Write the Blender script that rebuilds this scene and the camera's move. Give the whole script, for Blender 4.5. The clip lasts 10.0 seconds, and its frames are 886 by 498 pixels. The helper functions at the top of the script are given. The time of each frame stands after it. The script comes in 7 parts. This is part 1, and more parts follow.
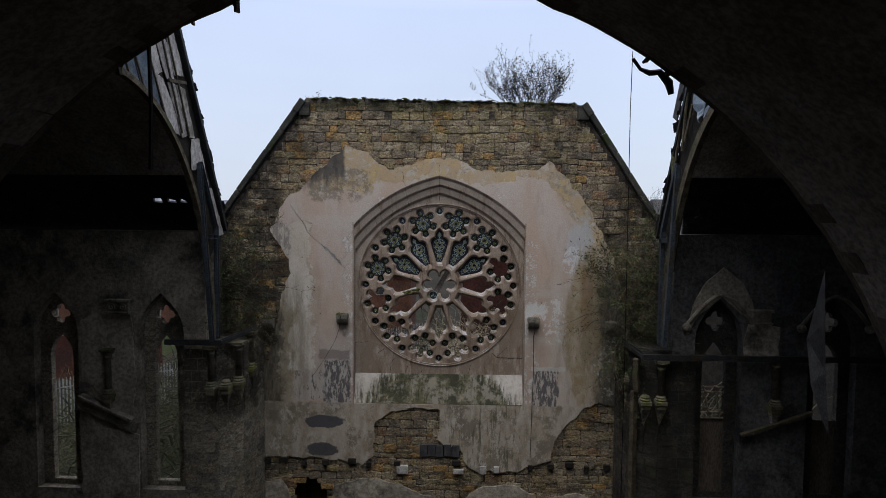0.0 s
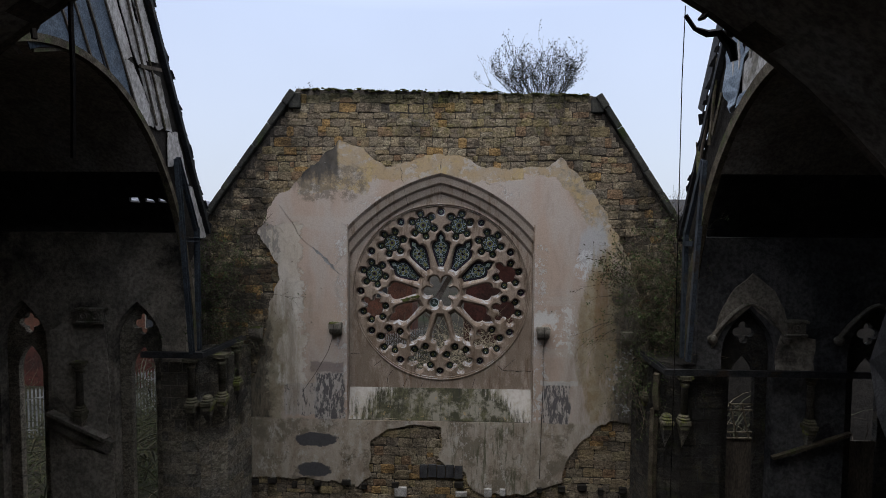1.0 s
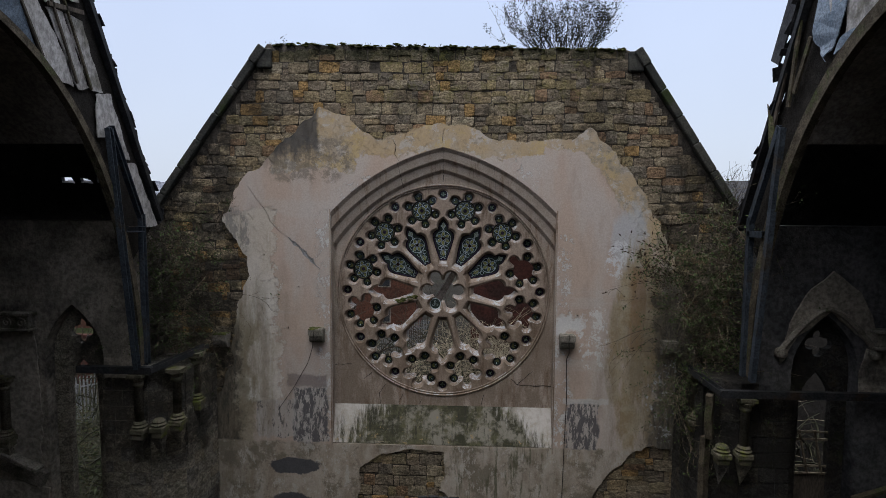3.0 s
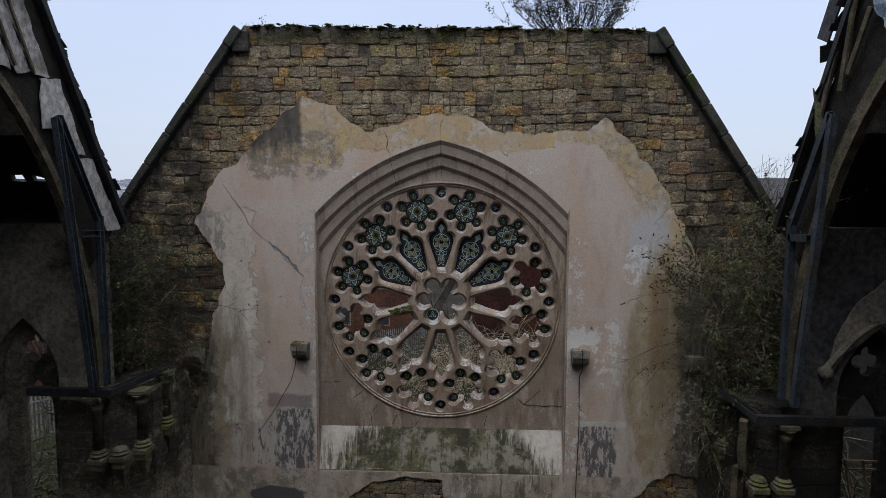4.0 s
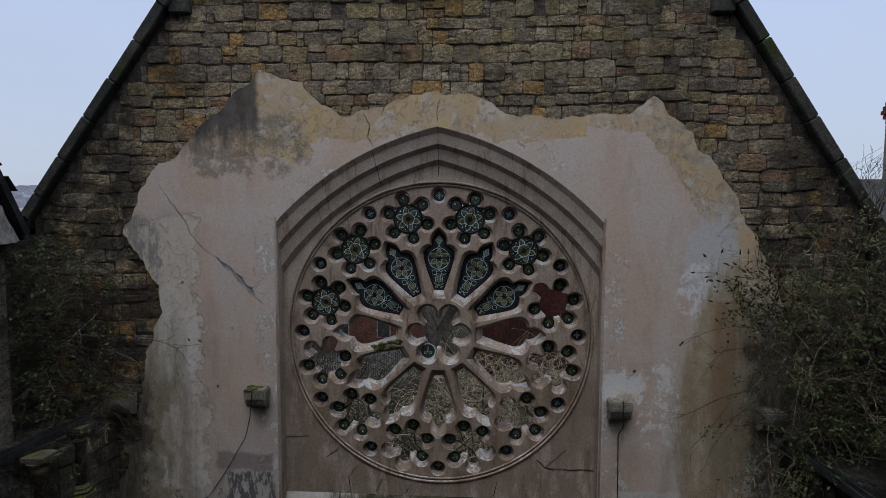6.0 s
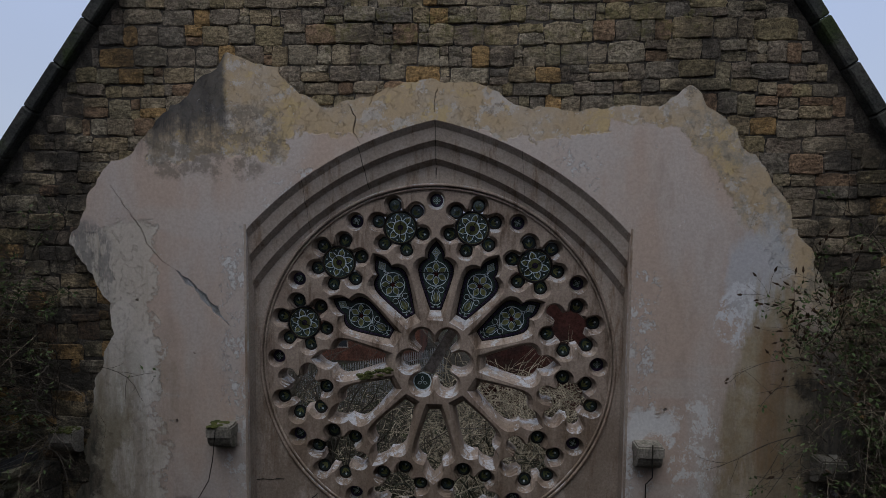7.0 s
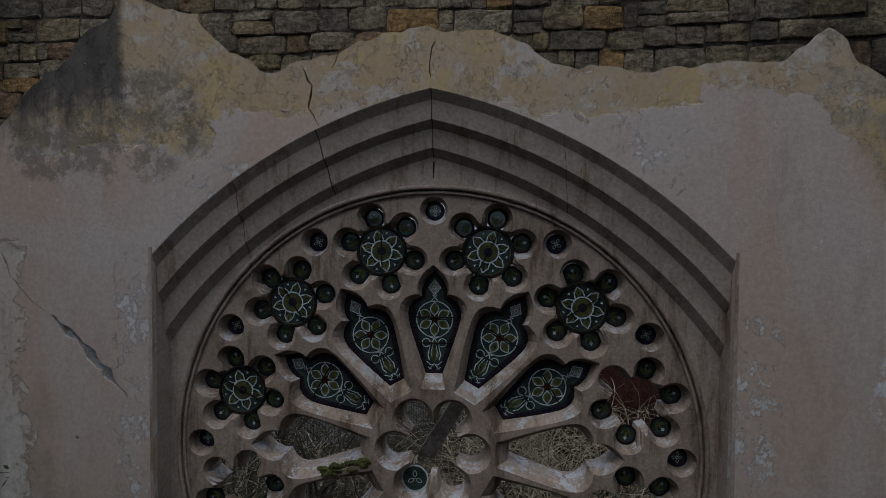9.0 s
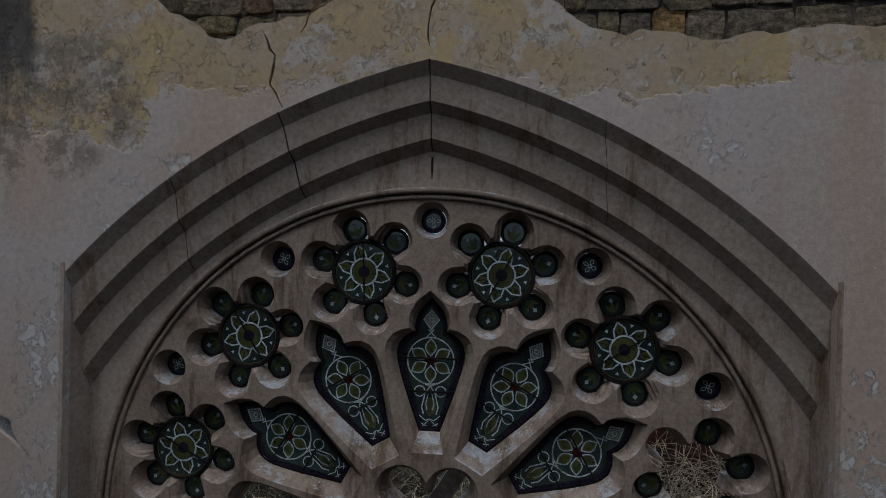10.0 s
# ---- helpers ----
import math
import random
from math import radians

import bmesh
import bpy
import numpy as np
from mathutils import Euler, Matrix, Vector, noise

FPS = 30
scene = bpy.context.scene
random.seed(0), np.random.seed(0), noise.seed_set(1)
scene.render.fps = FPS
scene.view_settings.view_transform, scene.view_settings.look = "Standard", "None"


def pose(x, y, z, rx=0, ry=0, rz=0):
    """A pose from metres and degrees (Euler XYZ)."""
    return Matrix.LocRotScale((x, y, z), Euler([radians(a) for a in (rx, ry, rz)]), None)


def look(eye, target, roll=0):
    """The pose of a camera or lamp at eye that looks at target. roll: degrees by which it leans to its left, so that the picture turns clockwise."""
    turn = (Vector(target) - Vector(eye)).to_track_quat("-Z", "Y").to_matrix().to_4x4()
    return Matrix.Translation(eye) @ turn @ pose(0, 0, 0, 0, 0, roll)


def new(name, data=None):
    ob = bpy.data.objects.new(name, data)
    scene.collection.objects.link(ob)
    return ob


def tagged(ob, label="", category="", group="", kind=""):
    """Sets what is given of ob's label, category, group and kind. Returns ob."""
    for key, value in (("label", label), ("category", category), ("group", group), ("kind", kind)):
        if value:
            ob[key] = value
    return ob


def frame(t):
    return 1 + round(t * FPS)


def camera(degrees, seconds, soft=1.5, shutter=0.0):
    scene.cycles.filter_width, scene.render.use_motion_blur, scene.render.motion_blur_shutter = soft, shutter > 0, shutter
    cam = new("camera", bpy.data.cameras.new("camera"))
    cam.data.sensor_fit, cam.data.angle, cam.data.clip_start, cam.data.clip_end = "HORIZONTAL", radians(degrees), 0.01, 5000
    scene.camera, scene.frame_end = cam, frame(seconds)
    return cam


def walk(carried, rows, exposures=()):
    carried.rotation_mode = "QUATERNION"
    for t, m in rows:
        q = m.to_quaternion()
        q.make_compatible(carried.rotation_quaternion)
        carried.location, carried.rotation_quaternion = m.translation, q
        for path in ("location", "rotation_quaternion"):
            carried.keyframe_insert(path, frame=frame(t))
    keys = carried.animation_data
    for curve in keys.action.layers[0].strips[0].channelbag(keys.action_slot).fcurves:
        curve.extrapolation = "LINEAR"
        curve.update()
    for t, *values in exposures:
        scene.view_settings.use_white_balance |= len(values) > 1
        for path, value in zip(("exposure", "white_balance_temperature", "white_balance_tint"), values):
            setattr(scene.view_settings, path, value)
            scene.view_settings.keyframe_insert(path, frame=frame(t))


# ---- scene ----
from mathutils import geometry

cam = camera(76.6, 10.0, 0.65)
PATH = [
    (0, (0.61, -0.111, 10.232), (0.55, 1.886, 10.123), 0.4),
    (0.5, (0.605, 0.531, 10.232), (0.539, 2.527, 10.123), 0.4),
    (1, (0.599, 1.178, 10.233), (0.529, 3.174, 10.128), 0.4),
    (1.5, (0.593, 1.836, 10.234), (0.512, 3.832, 10.13), 0.4),
    (2, (0.589, 2.5, 10.236), (0.505, 4.495, 10.129), 0.4),
    (2.5, (0.589, 3.163, 10.236), (0.501, 5.155, 10.084), 0.4),
    (2.7, (0.59, 3.427, 10.237), (0.499, 5.419, 10.078), 0.4),
    (4, (0.6, 5.131, 10.248), (0.502, 7.122, 10.084), 0.2),
    (4.5, (0.601, 5.784, 10.252), (0.496, 7.774, 10.09), 0.3),
    (5, (0.599, 6.425, 10.255), (0.491, 8.416, 10.099), 0.3),
    (5.5, (0.598, 7.056, 10.259), (0.483, 9.047, 10.109), 0.4),
    (5.7, (0.599, 7.309, 10.26), (0.481, 9.299, 10.109), 0.2),
    (7, (0.608, 8.955, 10.261), (0.474, 10.946, 10.137), 0.6),
    (7.5, (0.609, 9.588, 10.262), (0.47, 11.58, 10.148), 0.7),
    (8, (0.6, 10.219, 10.262), (0.451, 12.211, 10.164), 0.7),
    (8.5, (0.58, 10.843, 10.263), (0.414, 12.835, 10.181), 0.8),
    (9, (0.547, 11.45, 10.263), (0.365, 13.441, 10.198), 0.4),
    (10, (0.474, 12.615, 10.262), (0.274, 14.605, 10.254), 1.2),
]
walk(cam, [(t, look(eye, target, roll)) for t, eye, target, roll in PATH],
     [(0, 0.1, 6500, 10), (4.0, 0.08, 6450, 10), (5.0, -0.01, 6350, 10), (5.7, -0.14, 6250, 10), (7.0, -0.45, 6150, 11), (8.0, -0.68, 6150, 10), (9.0, -0.80, 6100, 9), (10.0, -0.78, 6050, 9)])

# ---- world, sun, exposure ----
world = bpy.data.worlds.new("overcast")
scene.world = world
world.use_nodes = True
wt = world.node_tree
wt.nodes.clear()
w_out = wt.nodes.new("ShaderNodeOutputWorld")
w_bg = wt.nodes.new("ShaderNodeBackground")
w_sky = wt.nodes.new("ShaderNodeTexSky")
w_sky.sky_type, w_sky.sun_disc = "NISHITA", False
w_sky.sun_elevation, w_sky.sun_rotation = radians(32), radians(200)
w_sky.dust_density, w_sky.air_density = 3.0, 1.0
w_coord = wt.nodes.new("ShaderNodeTexCoord")
w_sep = wt.nodes.new("ShaderNodeSeparateXYZ")
w_ramp = wt.nodes.new("ShaderNodeValToRGB")
w_ramp.color_ramp.elements[0].position, w_ramp.color_ramp.elements[0].color = 0.0, (6.8, 7.5, 8.7, 1)
w_ramp.color_ramp.elements[1].position, w_ramp.color_ramp.elements[1].color = 0.34, (6.5, 7.6, 10.2, 1)
w_top = w_ramp.color_ramp.elements.new(1.0)
w_top.color = (27.0, 27.8, 29.6, 1)
w_noise = wt.nodes.new("ShaderNodeTexNoise")
w_noise.inputs["Scale"].default_value, w_noise.inputs["Detail"].default_value = 2.2, 5.0
w_map = wt.nodes.new("ShaderNodeMapRange")
w_map.inputs["To Min"].default_value, w_map.inputs["To Max"].default_value = 0.90, 1.10
w_mul = wt.nodes.new("ShaderNodeMix")
w_mul.data_type, w_mul.blend_type = "RGBA", "MULTIPLY"
w_mul.inputs["Factor"].default_value = 1.0
w_mix = wt.nodes.new("ShaderNodeMix")
w_mix.data_type = "RGBA"
w_mix.inputs["Factor"].default_value = 0.85
w_bg.inputs["Strength"].default_value = 0.10
wl = wt.links.new
wl(w_coord.outputs["Generated"], w_sep.inputs[0])
wl(w_sep.outputs["Z"], w_ramp.inputs["Fac"])
wl(w_coord.outputs["Generated"], w_noise.inputs["Vector"])
wl(w_noise.outputs["Fac"], w_map.inputs["Value"])
wl(w_ramp.outputs["Color"], w_mul.inputs["A"])
wl(w_map.outputs["Result"], w_mul.inputs["B"])
wl(w_sky.outputs["Color"], w_mix.inputs["A"])
wl(w_mul.outputs["Result"], w_mix.inputs["B"])
wl(w_mix.outputs["Result"], w_bg.inputs["Color"])
wl(w_bg.outputs["Background"], w_out.inputs["Surface"])

sun = new("sun", bpy.data.lights.new("sun", "SUN"))
sun.data.energy, sun.data.angle, sun.data.color = 1.5, radians(40), (1.0, 0.97, 0.93)
sun.matrix_world = look((-6, 2, 48), (0, 16, 8))


# ---- materials ----
class Nodes:
    """A small builder for node materials."""

    def __init__(self, name, rough=0.9, spec=0.25, metal=0.0):
        self.mat = bpy.data.materials.new(name)
        self.mat.use_nodes = True
        self.t = self.mat.node_tree
        self.b = self.t.nodes["Principled BSDF"]
        self.b.inputs["Roughness"].default_value = rough
        self.b.inputs["Specular IOR Level"].default_value = spec
        self.b.inputs["Metallic"].default_value = metal
        self.geo = self.t.nodes.new("ShaderNodeNewGeometry")
        self.info = self.t.nodes.new("ShaderNodeObjectInfo")

    def put(self, value, socket):
        if isinstance(value, bpy.types.NodeSocket):
            self.t.links.new(value, socket)
        elif isinstance(value, tuple) and len(value) == 3 and socket.type == "RGBA":
            socket.default_value = (*value, 1)
        else:
            socket.default_value = value

    def place(self, scale=(1, 1, 1)):
        n = self.t.nodes.new("ShaderNodeMapping")
        n.inputs["Scale"].default_value = scale
        self.t.links.new(self.geo.outputs["Position"], n.inputs["Vector"])
        return n.outputs["Vector"]

    def noise(self, scale, detail=6.0, rough=0.6, stretch=(1, 1, 1), warp=0.0):
        n = self.t.nodes.new("ShaderNodeTexNoise")
        n.inputs["Scale"].default_value, n.inputs["Detail"].default_value = scale, detail
        n.inputs["Roughness"].default_value, n.inputs["Distortion"].default_value = rough, warp
        self.t.links.new(self.place(stretch), n.inputs["Vector"])
        return n.outputs["Fac"]

    def cracks(self, scale, width=0.02):
        n = self.t.nodes.new("ShaderNodeTexVoronoi")
        n.feature = "DISTANCE_TO_EDGE"
        n.inputs["Scale"].default_value = scale
        self.t.links.new(self.place(), n.inputs["Vector"])
        return self.ramp(n.outputs["Distance"], 0.0, width, 1.0, 0.0)

    def ramp(self, v, a, b, lo=0.0, hi=1.0):
        n = self.t.nodes.new("ShaderNodeMapRange")
        n.interpolation_type = "SMOOTHSTEP"
        for k, x in (("Value", v), ("From Min", a), ("From Max", b), ("To Min", lo), ("To Max", hi)):
            self.put(x, n.inputs[k])
        return n.outputs["Result"]

    def math(self, op, a, b=0.0):
        n = self.t.nodes.new("ShaderNodeMath")
        n.operation = op
        self.put(a, n.inputs[0])
        self.put(b, n.inputs[1])
        return n.outputs[0]

    def mix(self, f, a, b, how="MIX"):
        n = self.t.nodes.new("ShaderNodeMix")
        n.data_type, n.blend_type = "RGBA", how
        self.put(f, n.inputs["Factor"])
        self.put(a, n.inputs["A"])
        self.put(b, n.inputs["B"])
        return n.outputs["Result"]

    def axis(self, k):
        n = self.t.nodes.new("ShaderNodeSeparateXYZ")
        self.t.links.new(self.geo.outputs["Position"], n.inputs[0])
        return n.outputs[k]

    def patch(self, x0, x1, z0, z1, soft=0.25, ragged=0.5, scale=2.5, stretch=(1, 1, 1)):
        """1 inside a stain in the wall's plane, with ragged borders."""
        w = self.math("MULTIPLY", self.math("SUBTRACT", self.noise(scale, 7, 0.65, stretch), 0.5), ragged * 2)
        x = self.math("ADD", self.axis("X"), w)
        z = self.math("ADD", self.axis("Z"), w)
        a = self.math("MULTIPLY", self.ramp(x, x0 - soft, x0 + soft), self.ramp(x, x1 - soft, x1 + soft, 1.0, 0.0))
        b = self.math("MULTIPLY", self.ramp(z, z0 - soft, z0 + soft), self.ramp(z, z1 - soft, z1 + soft, 1.0, 0.0))
        return self.math("MULTIPLY", a, b)

    def bump(self, h, strength=0.4, dist=0.02):
        n = self.t.nodes.new("ShaderNodeBump")
        n.inputs["Strength"].default_value, n.inputs["Distance"].default_value = strength, dist
        self.put(h, n.inputs["Height"])
        self.t.links.new(n.outputs["Normal"], self.b.inputs["Normal"])

    def done(self, colour, rough=None):
        self.put(colour, self.b.inputs["Base Color"])
        if rough is not None:
            self.put(rough, self.b.inputs["Roughness"])
        return self.mat


def plain(name, a, b, scale=6.0, rough=0.85, bump=0.3, dist=0.01, stretch=(1, 1, 1), metal=0.0, spec=0.08, c=None):
    """Two tones broken at two scales, with fine relief."""
    n = Nodes(name, rough, spec, metal)
    big = n.ramp(n.noise(scale, 5, 0.6, stretch), 0.35, 0.65)
    fine = n.noise(scale * 9, 6, 0.7, stretch)
    col = n.mix(big, a, b)
    if c is not None:
        col = n.mix(n.ramp(n.noise(scale * 0.45, 6, 0.7), 0.52, 0.66), col, c)
    col = n.mix(0.75, col, n.ramp(fine, 0.34, 0.66, 0.5, 1.4), "MULTIPLY")
    n.bump(n.math("ADD", fine, big), bump, dist)
    return n.done(col)


def stone_material(name, tones, moss=0.3, dark=0.0, lay=(1, 1, 2.3)):
    """Squared rubble: each stone its own tone, with bedding lines, soot and some moss."""
    n = Nodes(name, 0.92, 0.15)
    r = n.info.outputs["Random"]
    ramp = n.t.nodes.new("ShaderNodeValToRGB")
    ramp.color_ramp.interpolation = "CONSTANT"
    while len(ramp.color_ramp.elements) < len(tones):
        ramp.color_ramp.elements.new(0.5)
    for k, (e, tone) in enumerate(zip(ramp.color_ramp.elements, tones)):
        e.position, e.color = k / len(tones), (*tone, 1)
    n.t.links.new(r, ramp.inputs["Fac"])
    bed = n.noise(6.0, 9, 0.74, lay, 1.2)
    fine = n.noise(30, 8, 0.85)
    soot = n.ramp(n.noise(0.75, 7, 0.68), 0.50 - dark, 0.70 - dark)
    col = n.mix(1.0, ramp.outputs["Color"], n.ramp(bed, 0.36, 0.62, 0.50, 1.42), "MULTIPLY")
    col = n.mix(0.9, col, n.ramp(fine, 0.38, 0.62, 0.45, 1.45), "MULTIPLY")
    col = n.mix(n.math("MULTIPLY", n.ramp(n.noise(3.1, 6, 0.7), 0.52, 0.66), 0.3), col, (0.15, 0.115, 0.07))
    col = n.mix(n.math("MULTIPLY", n.ramp(n.noise(8.0, 7, 0.8), 0.62, 0.70), 0.6), col, (0.30, 0.28, 0.22))
    col = n.mix(n.math("MULTIPLY", soot, 0.65), col, (0.024, 0.022, 0.020))
    col = n.mix(n.math("MULTIPLY", n.ramp(n.noise(1.3, 8, 0.75), 0.54, 0.66), moss), col, (0.055, 0.065, 0.022))
    # ragged darker areas low on both sides of the gable
    side_dark = n.math("MAXIMUM", n.patch(-7.5, -4.55, 5.0, 11.7, 0.25, 0.9, 0.9), n.patch(4.75, 7.5, 5.0, 11.2, 0.25, 0.9, 0.9))
    side_dark = n.math("MULTIPLY", side_dark, n.ramp(n.noise(1.9, 8, 0.72), 0.40, 0.52))
    col = n.mix(n.math("MULTIPLY", side_dark, 0.72), col, (0.026, 0.024, 0.022))
    top = n.ramp(n.math("ADD", n.axis("Z"), n.math("MULTIPLY", n.noise(1.5, 6, 0.7), 0.9)), 13.58, 13.98)
    col = n.mix(n.math("MULTIPLY", top, 0.8), col, (0.030, 0.034, 0.016))
    lichen = n.math("MULTIPLY", n.patch(-1.6, 3.4, 12.35, 13.5, 0.3, 0.6, 1.2), n.ramp(n.noise(5.5, 9, 0.8), 0.50, 0.60))
    col = n.mix(n.math("MULTIPLY", lichen, 0.5), col, (0.20, 0.185, 0.055))
    n.bump(n.math("ADD", n.math("MULTIPLY", bed, 1.3), n.math("MULTIPLY", fine, 0.9)), 1.0, 0.06)
    return n.done(col)


def plaster_material():
    """Taupe lime plaster in coats: an ochre older coat above, whitewash at the sides, black and brown patches below."""
    n = Nodes("buff_plaster", 0.93, 0.12)
    X, Z = n.axis("X"), n.axis("Z")
    fine, grit = n.noise(26, 7, 0.75), n.noise(85, 3, 0.6)
    chip, flake = n.noise(4.2, 10, 0.8, (1, 1, 0.8)), n.noise(8.5, 10, 0.74)
    mid, cloud = n.noise(2.6, 8, 0.7), n.noise(0.8, 5, 0.55, (1.5, 1, 0.45))
    streak = n.noise(2.2, 9, 0.75, (3.0, 1, 0.35))
    dabs = n.noise(3.4, 10, 0.80, (2.4, 1, 0.75))

    def lay(col, mask, tone, amount=1.0):
        return n.mix(n.math("MULTIPLY", mask, amount), col, tone)

    def both(a, b):
        return n.math("MULTIPLY", a, b)

    def either(a, b):
        return n.math("MAXIMUM", a, b)

    def blob(cx, cz, rx, rz, soft=0.06, ragged=1.2, scale=1.6, stretch=(1, 1, 1)):
        """1 inside a ragged round stain."""
        dx = n.math("DIVIDE", n.math("SUBTRACT", X, cx), rx)
        dz = n.math("DIVIDE", n.math("SUBTRACT", Z, cz), rz)
        d = n.math("SQRT", n.math("ADD", n.math("MULTIPLY", dx, dx), n.math("MULTIPLY", dz, dz)))
        d = n.math("ADD", d, n.math("MULTIPLY", n.math("SUBTRACT", n.noise(scale, 9, 0.68, stretch), 0.5), ragged * 2))
        return n.ramp(d, 1 - soft, 1 + soft, 1.0, 0.0)

    def beyond(x0, z0, x1, z1, reach, soft=0.05, ragged=0.5, scale=1.8):
        """1 on the outer side of a line, from reach within it."""
        k = math.hypot(x1 - x0, z1 - z0)
        a, b = (z0 - z1) / k, (x1 - x0) / k
        d = n.math("ADD", n.math("MULTIPLY", n.math("SUBTRACT", X, x0), a), n.math("MULTIPLY", n.math("SUBTRACT", Z, z0), b))
        d = n.math("ADD", d, n.math("MULTIPLY", n.math("SUBTRACT", n.noise(scale, 9, 0.7), 0.5), ragged * 2))
        return n.ramp(d, -reach - soft, -reach + soft)

    # the topcoat: taupe, clouded with grey in tall soft fields
    col = n.mix(n.ramp(cloud, 0.40, 0.60), (0.415, 0.325, 0.266), (0.425, 0.370, 0.333))
    col = lay(col, n.ramp(n.noise(1.7, 6, 0.6, (1.3, 1, 0.6)), 0.52, 0.70), (0.325, 0.262, 0.216), 0.55)
    col = lay(col, n.ramp(streak, 0.58, 0.70), (0.25, 0.21, 0.175), 0.30)
    col = lay(col, n.ramp(n.noise(0.7, 4, 0.5, (0.5, 1, 2.2)), 0.56, 0.66), (0.44, 0.405, 0.375), 0.4)
    # older coat along the top
    old = either(n.patch(-4.1, 2.2, 11.28, 13.2, 0.02, 0.42, 2.1), beyond(2.2, 11.45, 3.35, 11.35, -0.02, 0.02, 0.35, 1.7))
    old = either(old, n.patch(-3.85, -1.9, 10.96, 12.6, 0.02, 0.30, 2.2))
    rim = both(beyond(3.15, 12.0, 5.15, 9.15, 0.42, 0.03, 0.42, 1.5), n.ramp(X, 2.6, 3.0))
    old = either(old, rim)
    ochre = n.mix(n.ramp(n.noise(1.5, 9, 0.66), 0.40, 0.60), (0.385, 0.292, 0.178), (0.375, 0.312, 0.235))
    ochre = n.mix(n.ramp(n.noise(3.0, 10, 0.72), 0.545, 0.56), ochre, (0.415, 0.372, 0.322))
    ochre = lay(ochre, n.ramp(n.noise(2.3, 10, 0.76), 0.57, 0.585), (0.43, 0.325, 0.16), 0.8)
    ochre = lay(ochre, n.ramp(n.noise(5.2, 10, 0.76), 0.585, 0.60), (0.22, 0.18, 0.13), 0.75)
    ochre = lay(ochre, n.ramp(flake, 0.635, 0.645), (0.47, 0.455, 0.43), 0.9)
    col = lay(col, old, ochre, 0.94)
    col = lay(col, both(rim, n.ramp(n.noise(2.6, 10, 0.78), 0.48, 0.56)), (0.225, 0.205, 0.165), 0.7)
    # brown and black soot under the broken tip
    brown = both(blob(-3.0, 11.22, 1.0, 0.52, 0.10, 0.9, 1.6), n.ramp(n.noise(3.4, 10, 0.80), 0.44, 0.53))
    col = lay(col, brown, (0.16, 0.138, 0.11), 0.72)
    soot = n.math("MULTIPLY", n.ramp(n.math("ADD", X, n.math("MULTIPLY", n.math("SUBTRACT", mid, 0.5), 0.22)), -2.80, -2.70, 1.0, 0.0), n.ramp(n.math("ADD", Z, n.math("MULTIPLY", n.math("SUBTRACT", streak, 0.5), 1.5)), 10.95, 11.6))
    col = lay(col, soot, n.mix(n.ramp(mid, 0.4, 0.62), (0.040, 0.040, 0.043), (0.085, 0.080, 0.074)), 0.93)
    # whitewash on one side of the window, flaked along its border
    side = n.math("ADD", X, n.math("ADD", n.math("MULTIPLY", n.math("SUBTRACT", n.noise(1.5, 10, 0.72), 0.5), 1.5), n.math("MULTIPLY", n.math("SUBTRACT", flake, 0.5), 0.25)))
    wash = both(n.ramp(side, -3.80, -3.765, 1.0, 0.0), n.patch(-5.6, -3.0, 5.6, 10.05, 0.05, 0.45, 1.5))
    pale = n.mix(n.ramp(n.noise(0.9, 5, 0.55, (1, 1, 0.6)), 0.38, 0.62), (0.58, 0.552, 0.51), (0.45, 0.40, 0.34))
    col = lay(col, wash, pale, 0.94)
    col = lay(col, both(wash, n.ramp(streak, 0.52, 0.64)), (0.30, 0.255, 0.20), 0.5)
    grey = both(blob(-4.75, 9.5, 0.45, 0.6, 0.15, 0.8, 1.6), n.ramp(n.noise(3.0, 9, 0.76, (2.0, 1, 0.7)), 0.46, 0.56))
    col = lay(col, grey, (0.16, 0.155, 0.15), 0.75)
    # pale blue-grey fields and flakes on the other side
    col = lay(col, blob(4.1, 9.55, 0.42, 0.75, 0.20, 0.9, 1.4, (1.5, 1, 0.6)), (0.385, 0.40, 0.425), 0.75)
    col = lay(col, both(n.ramp(chip, 0.50, 0.515), blob(3.95, 9.05, 0.42, 0.40, 0.1, 0.9, 1.6)), (0.52, 0.525, 0.535))
    col = lay(col, both(n.ramp(chip, 0.53, 0.54), blob(3.35, 7.2, 0.40, 0.75, 0.1, 0.9, 1.5)), (0.53, 0.52, 0.50))
    # chipped arrises beside the recess, scattered chips and nail holes
    edge = either(n.patch(-2.85, -2.4, 4.8, 10.0, 0.06, 0.20, 2.5), n.patch(2.4, 2.85, 4.8, 9.6, 0.06, 0.20, 2.5))
    chips = either(both(n.ramp(chip, 0.53, 0.54), edge), n.patch(2.55, 3.1, 7.40, 7.75, 0.04, 0.35, 2.6))
    chips = either(chips, n.ramp(n.noise(5.6, 10, 0.82), 0.640, 0.646))
    chips = either(chips, both(n.ramp(n.noise(7.0, 10, 0.8), 0.56, 0.57), either(n.patch(-2.2, -1.5, 10.1, 10.7, 0.1, 0.4, 2.0), n.patch(1.5, 2.2, 10.6, 11.2, 0.1, 0.4, 2.0))))
    col = lay(col, chips, (0.52, 0.51, 0.495))
    holes = n.ramp(n.noise(9.0, 2, 0.4), 0.80, 0.81)
    col = lay(col, holes, (0.05, 0.045, 0.04))
